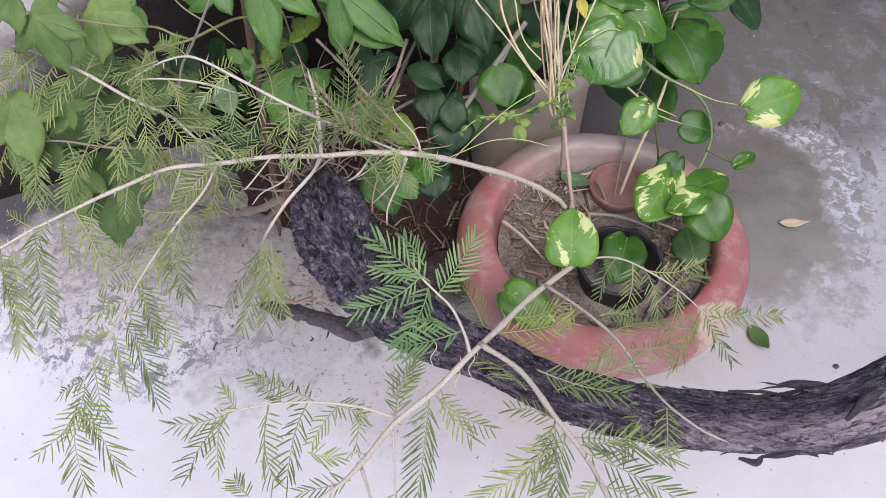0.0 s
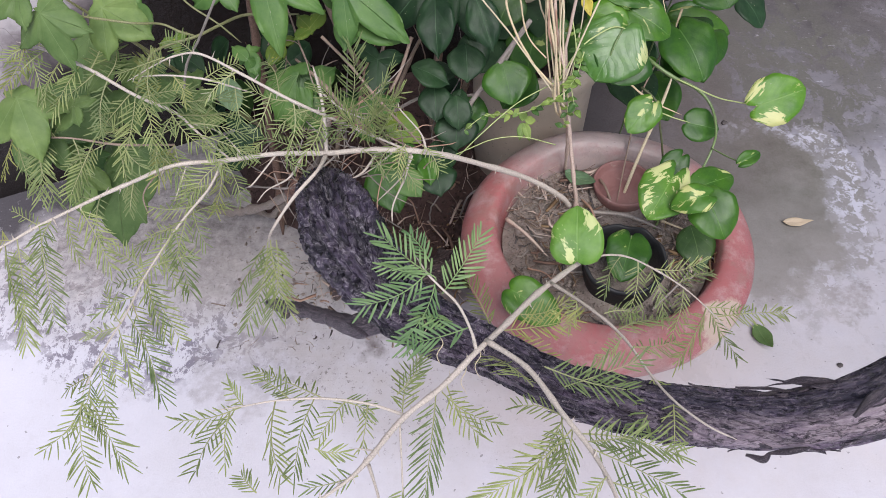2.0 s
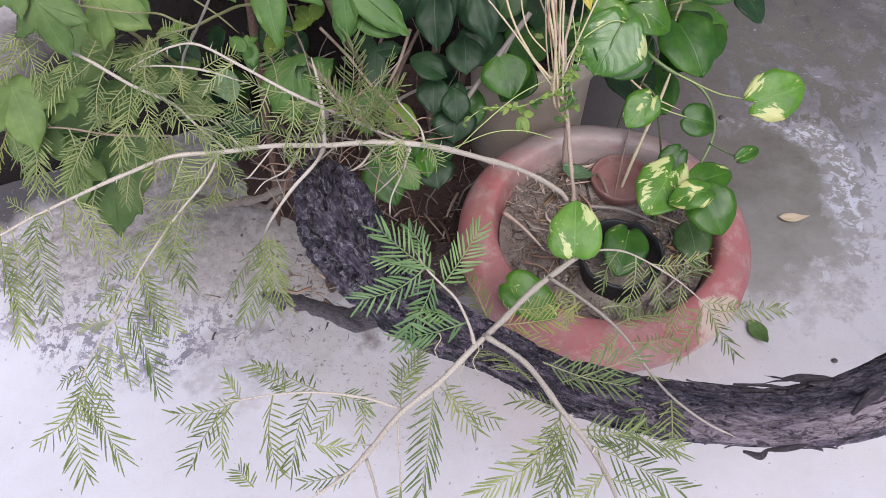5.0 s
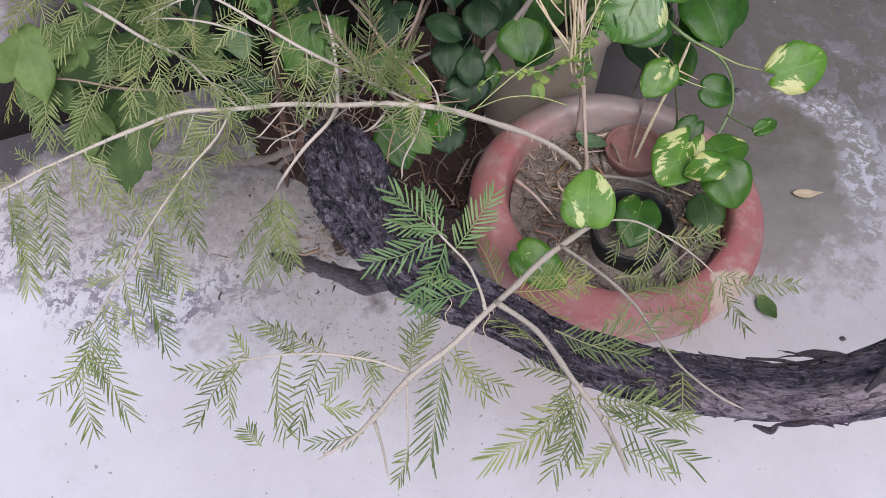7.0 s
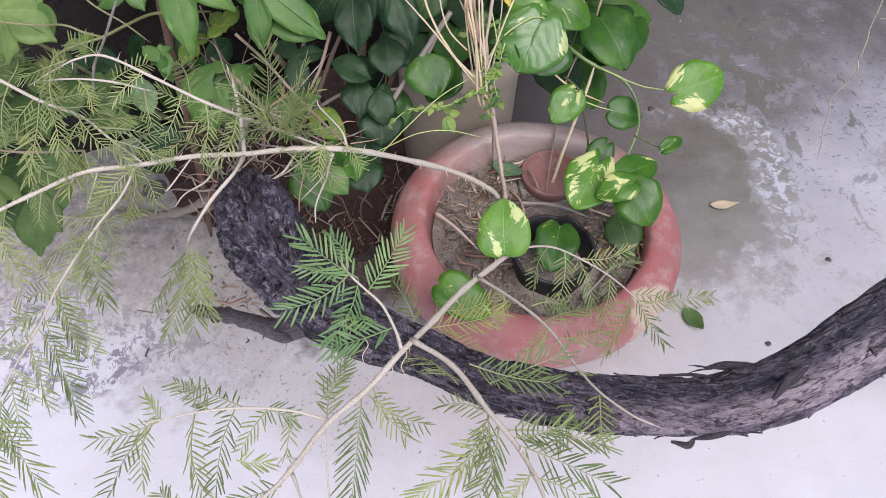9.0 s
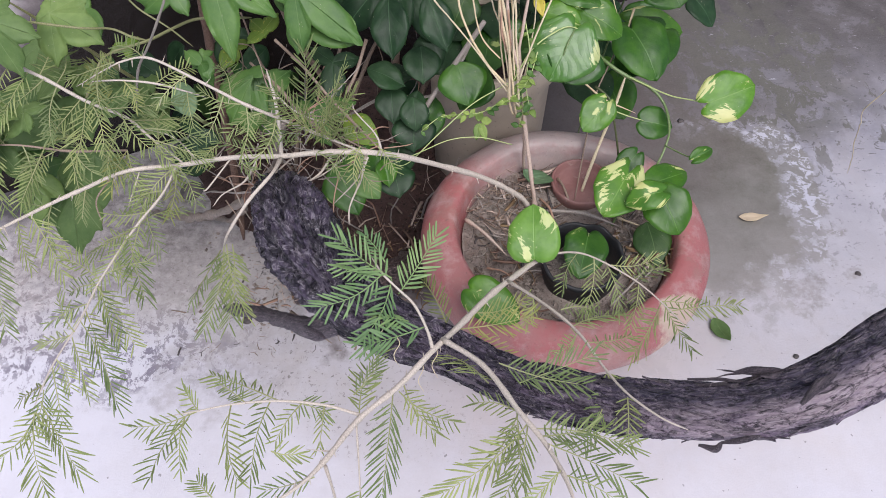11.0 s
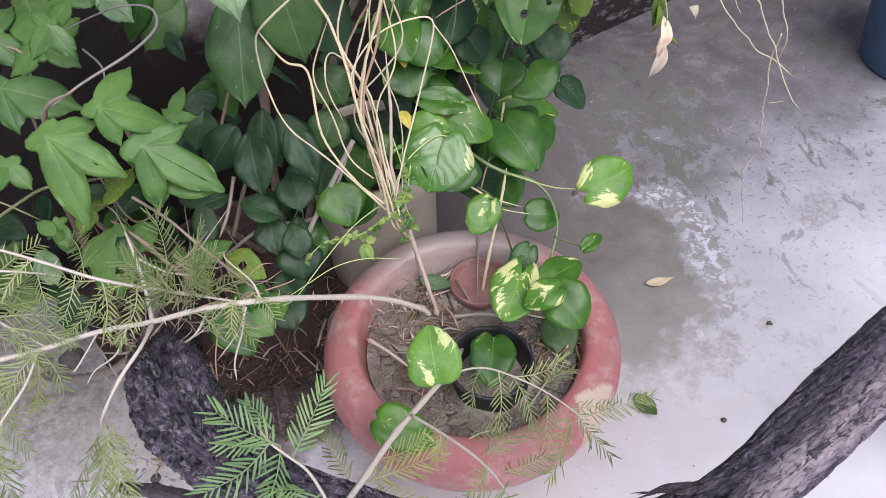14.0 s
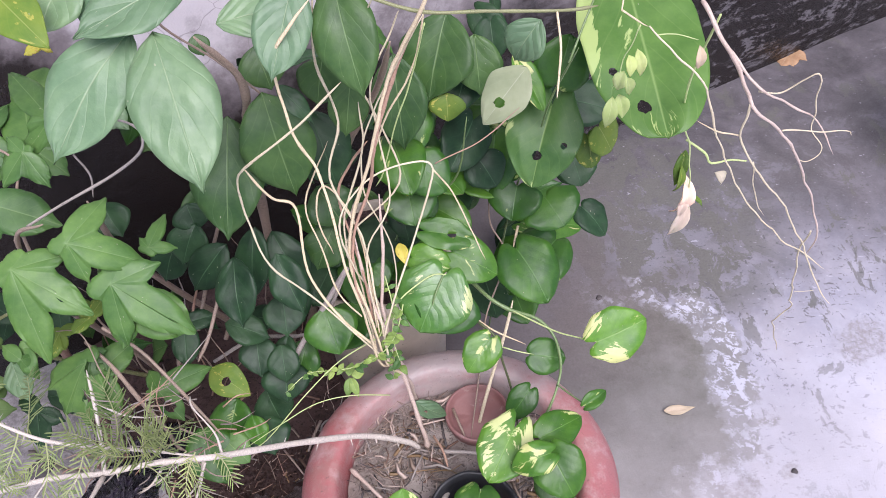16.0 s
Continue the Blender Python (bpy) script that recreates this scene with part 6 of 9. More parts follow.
stem(climber, "stem", [(-0.300, 0.850, 0.52), (-0.286, 0.874, 0.54), (-0.277, 0.885, 0.55), (-0.255, 0.888, 0.56), (-0.224, 0.902, 0.56), (-0.203, 0.935, 0.55), (-0.181, 0.965, 0.54), (-0.149, 0.966, 0.54), (-0.109, 0.965, 0.54)], [0.0015, 0.0020], M_OLIVESTEM, 7)
stem(climber, "stem", [(-0.160, 0.835, 0.68), (-0.174, 0.844, 0.65), (-0.212, 0.87, 0.58), (-0.246, 0.896, 0.52), (-0.271, 0.911, 0.45)], [0.0012, 0.0018], M_GREYSTEM, 7)
stem(climber, "stem", [(-0.245, 0.92, 0.63), (-0.226, 0.912, 0.6), (-0.194, 0.9, 0.58), (-0.172, 0.9, 0.55)], [0.0011, 0.0009], M_OLIVESTEM, 7)
stem(climber, "stem", [(-0.155, 0.955, 0.50), (-0.150, 0.962, 0.50), (-0.115, 0.955, 0.50), (-0.100, 0.925, 0.46), (-0.085, 0.905, 0.44)], [0.0008, 0.0007], M_TWIG, 6)
lobed_leaf(climber, (-0.178, 0.944, 0.50), [(-0.192, 0.930, 0.49), (-0.169, 0.914, 0.485), (-0.165, 0.952, 0.50)], M_PASSION, 0.030)
lobed_leaf(climber, (-0.122, 0.962, 0.45), [(-0.146, 0.932, 0.435), (-0.106, 0.932, 0.425), (-0.104, 0.968, 0.445)], M_PASSION, 0.038, holes=((1, 0.5, 0.006),))
stem(climber, "stem", [(-0.082, 0.945, 0.52), (-0.05, 0.936, 0.48), (-0.015, 0.903, 0.45), (0.044, 0.834, 0.43)], [0.00186, 0.00186], M_TWIG, 7)
stem(climber, "stem", [(0.029, 1.025, 0.45), (0.012, 0.989, 0.42), (-0.005, 0.966, 0.4)], [0.00248, 0.00248], M_TWIG, 7)
stem(climber, "stem", [(0.196, 1.043, 0.46), (0.157, 1.03, 0.4), (0.116, 1.013, 0.34), (0.09, 1.014, 0.28)], [0.00341, 0.00372], M_GREYSTEM, 7)
stem(climber, "stem", [(-0.137, 1.029, 0.5), (-0.121, 1.029, 0.4), (-0.081, 1.039, 0.4)], [0.00124, 0.00124], M_TWIG, 7)
stem(climber, "stem", [(-0.16, 1.20, -0.01), (-0.18, 1.15, 0.2), (-0.20, 1.08, 0.42), (-0.16, 1.02, 0.6), (-0.10, 0.98, 0.66)], [0.0045, 0.002], M_TWIG, 8)
stem(climber, "stem", [(-0.15, 1.21, -0.01), (-0.28, 1.14, 0.2), (-0.36, 1.05, 0.42), (-0.42, 0.98, 0.58)], [0.0040, 0.0018], M_OLIVESTEM, 8)


# ---- the dry twining vine ----
dryvine = thing("dry_vine", (0.29, 0.93, 0.19), "bundle of dry straw-coloured vine stems climbing from the planter", "vine")
stem(dryvine, "stem", [(0.240, 0.952, 0.36), (0.225, 0.934, 0.4), (0.217, 0.933, 0.5), (0.204, 0.946, 0.58), (0.199, 0.969, 0.63), (0.189, 0.998, 0.68), (0.174, 1.0, 0.72), (0.167, 1.015, 0.76), (0.165, 1.017, 0.8), (0.175, 1.009, 0.83), (0.21, 1.015, 0.87)], [0.00166, 0.00156], M_DRY, 6, knots=0.25, wobble=0.001)
stem(dryvine, "stem", [(0.252, 0.950, 0.34), (0.234, 0.939, 0.39), (0.222, 0.954, 0.47), (0.207, 0.979, 0.54), (0.22, 0.984, 0.62), (0.242, 0.989, 0.68), (0.258, 0.989, 0.74), (0.276, 0.99, 0.8), (0.305, 0.972, 0.87), (0.316, 0.966, 0.9)], [0.00166, 0.00187], M_DRY, 6, knots=0.25, wobble=0.001)
stem(dryvine, "stem", [(0.238, 0.932, 0.4), (0.207, 0.944, 0.44), (0.161, 0.966, 0.5), (0.118, 0.975, 0.56), (0.102, 1.002, 0.61), (0.101, 1.006, 0.66), (0.115, 1.0, 0.69), (0.175, 0.994, 0.74), (0.229, 0.997, 0.79)], [0.00115, 0.00115], M_STRAW, 6, knots=0.25, wobble=0.001)
stem(dryvine, "stem", [(0.22, 0.94, 0.43), (0.184, 0.96, 0.47), (0.156, 0.986, 0.53), (0.154, 1.022, 0.6), (0.129, 1.024, 0.62), (0.106, 1.032, 0.66)], [0.00166, 0.00156], M_DRY, 6, knots=0.25, wobble=0.001)
stem(dryvine, "stem", [(0.235, 0.94, 0.44), (0.256, 0.961, 0.5), (0.291, 1.002, 0.57), (0.313, 1.021, 0.64), (0.285, 1.024, 0.65), (0.239, 1.014, 0.64), (0.202, 0.988, 0.6), (0.217, 0.968, 0.52)], [0.00124, 0.00115], M_STRAW, 6, knots=0.25, wobble=0.001)
stem(dryvine, "stem", [(0.313, 1.021, 0.64), (0.334, 1.022, 0.6), (0.352, 1.011, 0.55), (0.37, 0.998, 0.5)], [0.00104, 0.00083], M_DRY, 6, knots=0.25, wobble=0.001)
stem(dryvine, "stem", [(0.228, 0.951, 0.45), (0.228, 0.985, 0.55), (0.261, 1.005, 0.61), (0.257, 1.041, 0.68), (0.255, 1.054, 0.74), (0.281, 1.068, 0.79), (0.291, 1.061, 0.82)], [0.00104, 0.00104], M_STRAW, 6, knots=0.25, wobble=0.001)
stem(dryvine, "stem", [(0.224, 0.961, 0.46), (0.219, 0.986, 0.53), (0.203, 1.032, 0.6), (0.223, 1.033, 0.65), (0.245, 1.011, 0.7)], [0.00134, 0.00156], M_DRYRED, 6, knots=0.25, wobble=0.001)
stem(dryvine, "stem", [(0.227, 0.96, 0.45), (0.21, 0.968, 0.51), (0.215, 0.996, 0.57), (0.241, 1.015, 0.63), (0.254, 1.01, 0.7), (0.283, 1.024, 0.78), (0.315, 0.997, 0.87)], [0.00156, 0.00217], M_DRYRED, 6, knots=0.25, wobble=0.001)
stem(dryvine, "stem", [(0.23, 0.949, 0.44), (0.228, 0.973, 0.49), (0.219, 1.013, 0.57), (0.188, 1.054, 0.6), (0.173, 1.038, 0.57), (0.186, 1.017, 0.52)], [0.00104, 0.00104], M_DRY, 6, knots=0.25, wobble=0.001)
stem(dryvine, "stem", [(0.222, 0.95, 0.44), (0.207, 0.988, 0.54), (0.208, 1.014, 0.59), (0.237, 1.039, 0.66), (0.24, 1.065, 0.71)], [0.00115, 0.00115], M_STRAW, 6, knots=0.25, wobble=0.001)
stem(dryvine, "stem", [(0.228, 0.948, 0.43), (0.254, 0.967, 0.47), (0.299, 0.997, 0.48), (0.328, 1.001, 0.47), (0.347, 0.987, 0.45)], [0.00104, 0.00083], M_PALEGREEN, 6, knots=0.25, wobble=0.001)
stem(dryvine, "stem", [(0.313, 1.007, 0.84), (0.299, 1.026, 0.77), (0.277, 1.033, 0.7), (0.259, 1.04, 0.63), (0.247, 1.044, 0.6)], [0.00083, 0.00083], M_PALEGREEN, 6, knots=0.25, wobble=0.001)
stem(dryvine, "stem", [(0.211, 0.963, 0.46), (0.186, 0.987, 0.48), (0.173, 1.019, 0.53), (0.16, 1.059, 0.57), (0.195, 1.11, 0.62)], [0.00104, 0.00104], M_DRY, 6, knots=0.25, wobble=0.001)
stem(dryvine, "stem", [(0.316, 1.019, 0.65), (0.366, 1.015, 0.68), (0.408, 1.016, 0.72)], [0.00072, 0.00072], M_DRYRED, 6, knots=0.25, wobble=0.001)
stem(dryvine, "stem", [(0.248, 0.955, 0.36), (0.233, 0.991, 0.443), (0.202, 1.022, 0.529), (0.274, 1.036, 0.609), (0.26, 1.046, 0.693), (0.238, 1.06, 0.766), (0.272, 1.015, 0.877)], [0.00121, 0.00109], M_STRAW, 6, knots=0.25, wobble=0.001)
stem(dryvine, "stem", [(0.235, 0.934, 0.398), (0.254, 0.984, 0.454), (0.258, 1.004, 0.536), (0.234, 1.013, 0.624), (0.243, 1.011, 0.706), (0.273, 1.008, 0.776), (0.309, 0.967, 0.876)], [0.00101, 0.0009], M_STRAW, 6, knots=0.25, wobble=0.001)
stem(dryvine, "stem", [(0.225, 0.935, 0.398), (0.216, 0.997, 0.449), (0.21, 1.013, 0.546), (0.235, 1.041, 0.614), (0.265, 1.034, 0.704), (0.302, 1.038, 0.774), (0.318, 1.026, 0.864)], [0.00123, 0.0011], M_DRY, 6, knots=0.25, wobble=0.001)
stem(dryvine, "stem", [(0.238, 0.934, 0.398), (0.231, 0.969, 0.493), (0.224, 1.0, 0.565), (0.197, 1.032, 0.632), (0.216, 1.05, 0.698), (0.202, 1.062, 0.767), (0.212, 1.049, 0.857)], [0.00148, 0.00133], M_STRAW, 6, knots=0.25, wobble=0.001)
stem(dryvine, "tendril", [(0.224, 0.948, 0.43), (0.174, 0.941, 0.4), (0.126, 0.916, 0.37), (0.091, 0.873, 0.37), (0.076, 0.85, 0.38), (0.065, 0.839, 0.39)], [0.00092, 0.00061], M_PALEGREEN, 5)
stem(dryvine, "tendril", [(0.232, 0.926, 0.33), (0.183, 0.914, 0.36), (0.14, 0.902, 0.37), (0.099, 0.877, 0.375), (0.061, 0.843, 0.39)], [0.00082, 0.00061], M_PALEGREEN, 5)
# the two stout old stems that carry the bundle
stem(dryvine, "stem", [(0.276, 0.912, 0.196), (0.268, 0.925, 0.25), (0.256, 0.945, 0.32), (0.243, 0.955, 0.41), (0.238, 0.972, 0.47), (0.246, 0.99, 0.54), (0.25, 1.01, 0.62)], [0.0030, 0.0027, 0.0026, 0.0024, 0.0021, 0.0018, 0.0015], M_STALKDRY, 8, knots=0.5, wobble=0.0015, label="stout pinkish old stem")
stem(dryvine, "stem", [(0.266, 0.992, 0.196), (0.259, 0.975, 0.28), (0.250, 0.955, 0.37), (0.238, 0.952, 0.44), (0.222, 0.975, 0.50), (0.216, 1.0, 0.57)], [0.0026, 0.0024, 0.0022, 0.0020, 0.0018, 0.0014], M_STALKDRY, 8, knots=0.5, wobble=0.0015, label="stout pinkish old stem")
# young green shoots with tiny paired leaves twining through the bundle
random.seed(77)
for line in ([(0.228, 0.976, 0.45), (0.236, 0.955, 0.43), (0.244, 0.938, 0.40), (0.240, 0.932, 0.36)],
             [(0.263, 0.974, 0.46), (0.252, 0.95, 0.44), (0.236, 0.938, 0.42), (0.217, 0.931, 0.41)],
             [(0.245, 0.99, 0.50), (0.250, 0.965, 0.47), (0.246, 0.945, 0.43), (0.252, 0.925, 0.40)],
             [(0.215, 0.935, 0.41), (0.190, 0.940, 0.385), (0.165, 0.945, 0.375), (0.130, 0.948, 0.37), (0.10, 0.930, 0.36)]):
    stem(dryvine, "tendril", line, [0.0009, 0.0005], M_PALEGREEN, 5)
    run = smooth_line(line, 5)
    for k, at in enumerate(run[1:]):
        for turn in (-1, 1):
            if random.random() < 0.38:
                continue
            b = Vector(at)
            d = Vector((turn * random.uniform(0.3, 1.0), random.uniform(-0.9, 0.6), random.uniform(-0.5, 0.3))).normalized() * random.uniform(0.008, 0.015)
            leaf(dryvine, b, b + d, d.length * random.uniform(0.5, 0.7), random.choice((M_SPRIG, M_SPRIG, M_PASSION)), shape=outline_ovate, rows=6, curl=0.3, fold=0.3)
for b, t in (((0.183, 0.938, 0.365), (0.178, 0.917, 0.352)), ((0.185, 0.938, 0.365), (0.192, 0.915, 0.352)), ((0.186, 0.940, 0.366), (0.203, 0.945, 0.362)), ((0.182, 0.940, 0.366), (0.188, 0.960, 0.368))):
    leaf(dryvine, b, t, 0.0125, M_SPRIG, shape=outline_ovate, rows=8, fold=0.25)


# ---- the hanging dry roots ----
hanging = thing("hanging_dry_vine", (0.53, 1.45, 0.94), "leafless pale vine hanging from the wall with shrivelled flowers", "vine")
stem(hanging, "stem", [(0.534, 0.914, 0.899), (0.544, 0.874, 0.878), (0.544, 0.837, 0.878), (0.538, 0.803, 0.878), (0.574, 0.807, 0.842), (0.608, 0.817, 0.791), (0.643, 0.827, 0.727), (0.659, 0.826, 0.687), (0.666, 0.836, 0.646)], [0.0019, 0.0018, 0.0016, 0.0014, 0.0011, 0.0010, 0.0009, 0.0008, 0.0006], M_STALKDRY, 6, knots=0.25, wobble=0.003)
stem(hanging, "stem", [(0.544, 0.874, 0.878), (0.568, 0.848, 0.854), (0.603, 0.853, 0.829), (0.635, 0.852, 0.804), (0.649, 0.839, 0.779)], [0.0013, 0.0005], M_STALKDRY, 6, knots=0.25, wobble=0.003)
stem(hanging, "stem", [(0.568, 0.848, 0.854), (0.592, 0.853, 0.842), (0.61, 0.842, 0.867), (0.622, 0.849, 0.829), (0.626, 0.85, 0.804), (0.636, 0.84, 0.791), (0.626, 0.836, 0.779), (0.618, 0.842, 0.779)], [0.00075, 0.00037], M_STRAW, 6, knots=0.25, wobble=0.003)
stem(hanging, "stem", [(0.538, 0.803, 0.878), (0.54, 0.807, 0.842), (0.564, 0.81, 0.804), (0.609, 0.82, 0.74), (0.649, 0.826, 0.673), (0.676, 0.824, 0.619), (0.697, 0.813, 0.591)], [0.00097, 0.00059], M_STRAW, 6, knots=0.25, wobble=0.003)
stem(hanging, "stem", [(0.54, 0.807, 0.842), (0.525, 0.815, 0.842), (0.515, 0.833, 0.842)], [0.00075, 0.00059], M_DRY, 6, knots=0.25, wobble=0.003)
stem(hanging, "stem", [(0.574, 0.809, 0.842), (0.608, 0.82, 0.829), (0.644, 0.827, 0.817), (0.645, 0.822, 0.817)], [0.00067, 0.00037], M_STRAW, 6, knots=0.25, wobble=0.003)
stem(hanging, "stem", [(0.474, 0.868, 0.91), (0.497, 0.855, 0.889), (0.519, 0.847, 0.867), (0.54, 0.848, 0.817), (0.564, 0.85, 0.766), (0.596, 0.847, 0.713), (0.638, 0.844, 0.667), (0.664, 0.836, 0.646), (0.687, 0.832, 0.626)], [0.00075, 0.00081, 0.00089, 0.00089, 0.00081, 0.00075, 0.00075, 0.00067, 0.00037], M_STRAW, 6, knots=0.25, wobble=0.003)
stem(hanging, "stem", [(0.652, 0.830, 0.690), (0.668, 0.850, 0.63), (0.700, 0.880, 0.55), (0.735, 0.915, 0.46), (0.777, 0.958, 0.377), (0.770, 0.970, 0.33), (0.800, 1.000, 0.27), (0.835, 1.035, 0.19), (0.870, 1.065, 0.12), (0.922, 1.114, 0.012)], [0.0009, 0.0008], M_STRAW, 6, knots=0.25, wobble=0.003)
stem(hanging, "stem", [(0.563, 0.816, 0.804), (0.576, 0.82, 0.766), (0.594, 0.824, 0.727)], [0.00052, 0.00044], M_STRAW, 6, knots=0.25, wobble=0.003)
stem(hanging, "stem", [(0.668, 0.833, 0.591), (0.688, 0.833, 0.591)], [0.0003, 0.0003], M_STRAW, 6, knots=0.25, wobble=0.003)
stem(hanging, "stem", [(0.448, 0.862, 0.932), (0.474, 0.868, 0.91)], [0.00081, 0.00075], M_DRY, 6, knots=0.25, wobble=0.003)
stem(hanging, "stem", [(0.489, 0.886, 0.889), (0.509, 0.893, 0.883), (0.526, 0.89, 0.878)], [0.00052, 0.00052], M_PALEGREEN, 6, knots=0.25, wobble=0.003)
stem(hanging, "stem", [(0.567, 0.968, 0.724), (0.582, 0.97, 0.686), (0.595, 0.972, 0.622), (0.605, 0.975, 0.571)], [0.00101, 0.00058], M_PALEGREEN, 6, knots=0.25, wobble=0.003)
stem(hanging, "stem", [(0.581, 0.978, 0.686), (0.599, 0.967, 0.673), (0.61, 0.966, 0.66), (0.64, 0.962, 0.66), (0.648, 0.962, 0.66)], [0.00126, 0.00092], M_PALEGREEN, 6, knots=0.25, wobble=0.003)
stem(hanging, "stem", [(0.469, 0.872, 0.91), (0.464, 0.879, 0.878), (0.458, 0.883, 0.842)], [0.00052, 0.00044], M_PALEGREEN, 6, knots=0.25, wobble=0.003)
stem(hanging, "stem", [(0.80, 1.80, 0.86), (0.68, 1.40, 0.92), (0.58, 1.08, 0.93), (0.534, 0.914, 0.899)], [0.0026, 0.002], M_DRYRED, 6)
stem(hanging, "stem", [(0.74, 1.78, 0.88), (0.62, 1.40, 0.95), (0.52, 1.06, 0.96), (0.448, 0.861, 0.932)], [0.002, 0.0016], M_DRY, 6)
stem(hanging, "stem", [(0.545, 0.90, 0.892), (0.555, 0.945, 0.80), (0.562, 0.962, 0.75), (0.567, 0.968, 0.724)], [0.0011, 0.0010], M_PALEGREEN, 6)
leaf(hanging, (0.532, 0.894, 0.867), (0.535, 0.889, 0.842), 0.0096, M_BLUSH, shape=outline_lance, fold=0.5, curl=0.5, rows=8)
leaf(hanging, (0.469, 0.886, 0.872), (0.472, 0.879, 0.854), 0.0116, M_PALESPRIG, shape=outline_lance, fold=0.5, curl=0.5, rows=8)
leaf(hanging, (0.478, 0.892, 0.872), (0.483, 0.882, 0.848), 0.0102, M_PALESPRIG, shape=outline_lance, fold=0.5, curl=0.5, rows=8)
leaf(hanging, (0.464, 0.88, 0.861), (0.459, 0.878, 0.842), 0.0132, M_PALESPRIG, shape=outline_lance, fold=0.5, curl=0.5, rows=8)
leaf(hanging, (0.468, 0.88, 0.854), (0.473, 0.877, 0.836), 0.0118, M_PALESPRIG, shape=outline_lance, fold=0.5, curl=0.5, rows=8)
leaf(hanging, (0.458, 0.879, 0.836), (0.452, 0.866, 0.81), 0.0135, M_PALESPRIG, shape=outline_lance, fold=0.5, curl=0.5, rows=8)
leaf(hanging, (0.464, 0.882, 0.836), (0.468, 0.871, 0.817), 0.0135, M_PALESPRIG, shape=outline_lance, fold=0.5, curl=0.5, rows=8)
leaf(hanging, (0.617, 0.961, 0.648), (0.629, 0.954, 0.635), 0.0135, M_BLUSH, shape=outline_lance, fold=0.5, curl=0.5, rows=8)
leaf(hanging, (0.595, 0.975, 0.629), (0.593, 0.959, 0.571), 0.0150, M_CURL, shape=outline_lance, fold=0.7, curl=0.6, rows=8)
leaf(hanging, (0.603, 0.972, 0.584), (0.58, 0.959, 0.546), 0.0157, M_CURL, shape=outline_lance, fold=0.7, curl=0.6, rows=8)
leaf(hanging, (0.599, 0.977, 0.603), (0.585, 0.958, 0.578), 0.0123, M_CURL, shape=outline_lance, fold=0.7, curl=0.6, rows=8)
leaf(hanging, (0.589, 0.987, 0.66), (0.576, 0.966, 0.622), 0.016, M_OLIVE, shape=outline_lance, fold=0.7, curl=0.6, rows=8)
leaf(hanging, (0.604, 0.978, 0.597), (0.621, 0.97, 0.584), 0.0065, M_OLIVE, shape=outline_lance, fold=0.7, curl=0.6, rows=8)
leaf(hanging, (0.584, 0.975, 0.648), (0.581, 0.964, 0.61), 0.0099, M_OLIVE, shape=outline_lance, fold=0.7, curl=0.6, rows=8)
stem(hanging, "stem", [(0.429, 0.975, 0.86), (0.429, 0.952, 0.84), (0.426, 0.938, 0.82), (0.42, 0.916, 0.81)], [0.0012, 0.001], M_DRY, 5)


# ---- the thorny feather-leaved shrub ----
thorn = thing("thorny_acacia", (0.27, 0.86, 0.19), "young thorny branch plant with pale bark and feathery leaves", "shrub")
main_branch = stem(thorn, "branch", [(0.262, 0.905, 0.215), (0.246, 0.903, 0.24), (0.194, 0.887, 0.3), (0.125, 0.845, 0.38), (0.049, 0.797, 0.46), (-0.023, 0.791, 0.472), (-0.071, 0.786, 0.474), (-0.131, 0.787, 0.474), (-0.192, 0.778, 0.474), (-0.252, 0.772, 0.474), (-0.302, 0.749, 0.47), (-0.34, 0.73, 0.466), (-0.399, 0.696, 0.46), (-0.434, 0.673, 0.455), (-0.469, 0.654, 0.45)], [0.00396, 0.00396, 0.00383, 0.0037, 0.00343, 0.0033, 0.0033, 0.00304, 0.00277, 0.00251, 0.00224, 0.00198, 0.00158, 0.00132, 0.00106], M_THORN, 8)
second_branch = stem(thorn, "branch", [(0.3, 0.848, 0.2), (0.27, 0.775, 0.27), (0.241, 0.717, 0.33), (0.173, 0.619, 0.41), (0.129, 0.55, 0.455), (0.098, 0.504, 0.485), (0.063, 0.461, 0.495), (0.027, 0.425, 0.505), (-0.001, 0.381, 0.52), (-0.018, 0.358, 0.53), (-0.044, 0.335, 0.54)], [0.0036, 0.0035, 0.0034, 0.0033, 0.0031, 0.0029, 0.0026, 0.0023, 0.0020, 0.0016, 0.0012], M_THORN, 8)
stem(thorn, "twig", [(0.098, 0.506, 0.485), (0.093, 0.526, 0.49), (0.081, 0.553, 0.495), (0.064, 0.571, 0.5), (0.05, 0.586, 0.505), (0.037, 0.611, 0.505)], [0.00198, 0.00172, 0.00158, 0.00132, 0.00119, 0.00092], M_THORN, 6)
right_branch = stem(thorn, "branch", [(0.108, 0.520, 0.479), (0.145, 0.477, 0.5), (0.172, 0.417, 0.522), (0.19, 0.382, 0.53), (0.2, 0.347, 0.545), (0.204, 0.32, 0.555)], [0.0029, 0.0027, 0.0025, 0.0022, 0.0020, 0.0017], M_THORN, 6)
stem(thorn, "twig", [(0.028, 0.433, 0.495), (-0.006, 0.443, 0.5), (-0.048, 0.447, 0.505), (-0.09, 0.446, 0.505), (-0.121, 0.441, 0.505), (-0.153, 0.439, 0.5)], [0.00158, 0.00066], M_THORN, 6)
stem(thorn, "twig", [(0.256, 0.723, 0.335), (0.285, 0.714, 0.35), (0.31, 0.697, 0.36), (0.35, 0.655, 0.37), (0.375, 0.618, 0.375), (0.4, 0.577, 0.375)], [0.00158, 0.00079], M_THORN, 6)
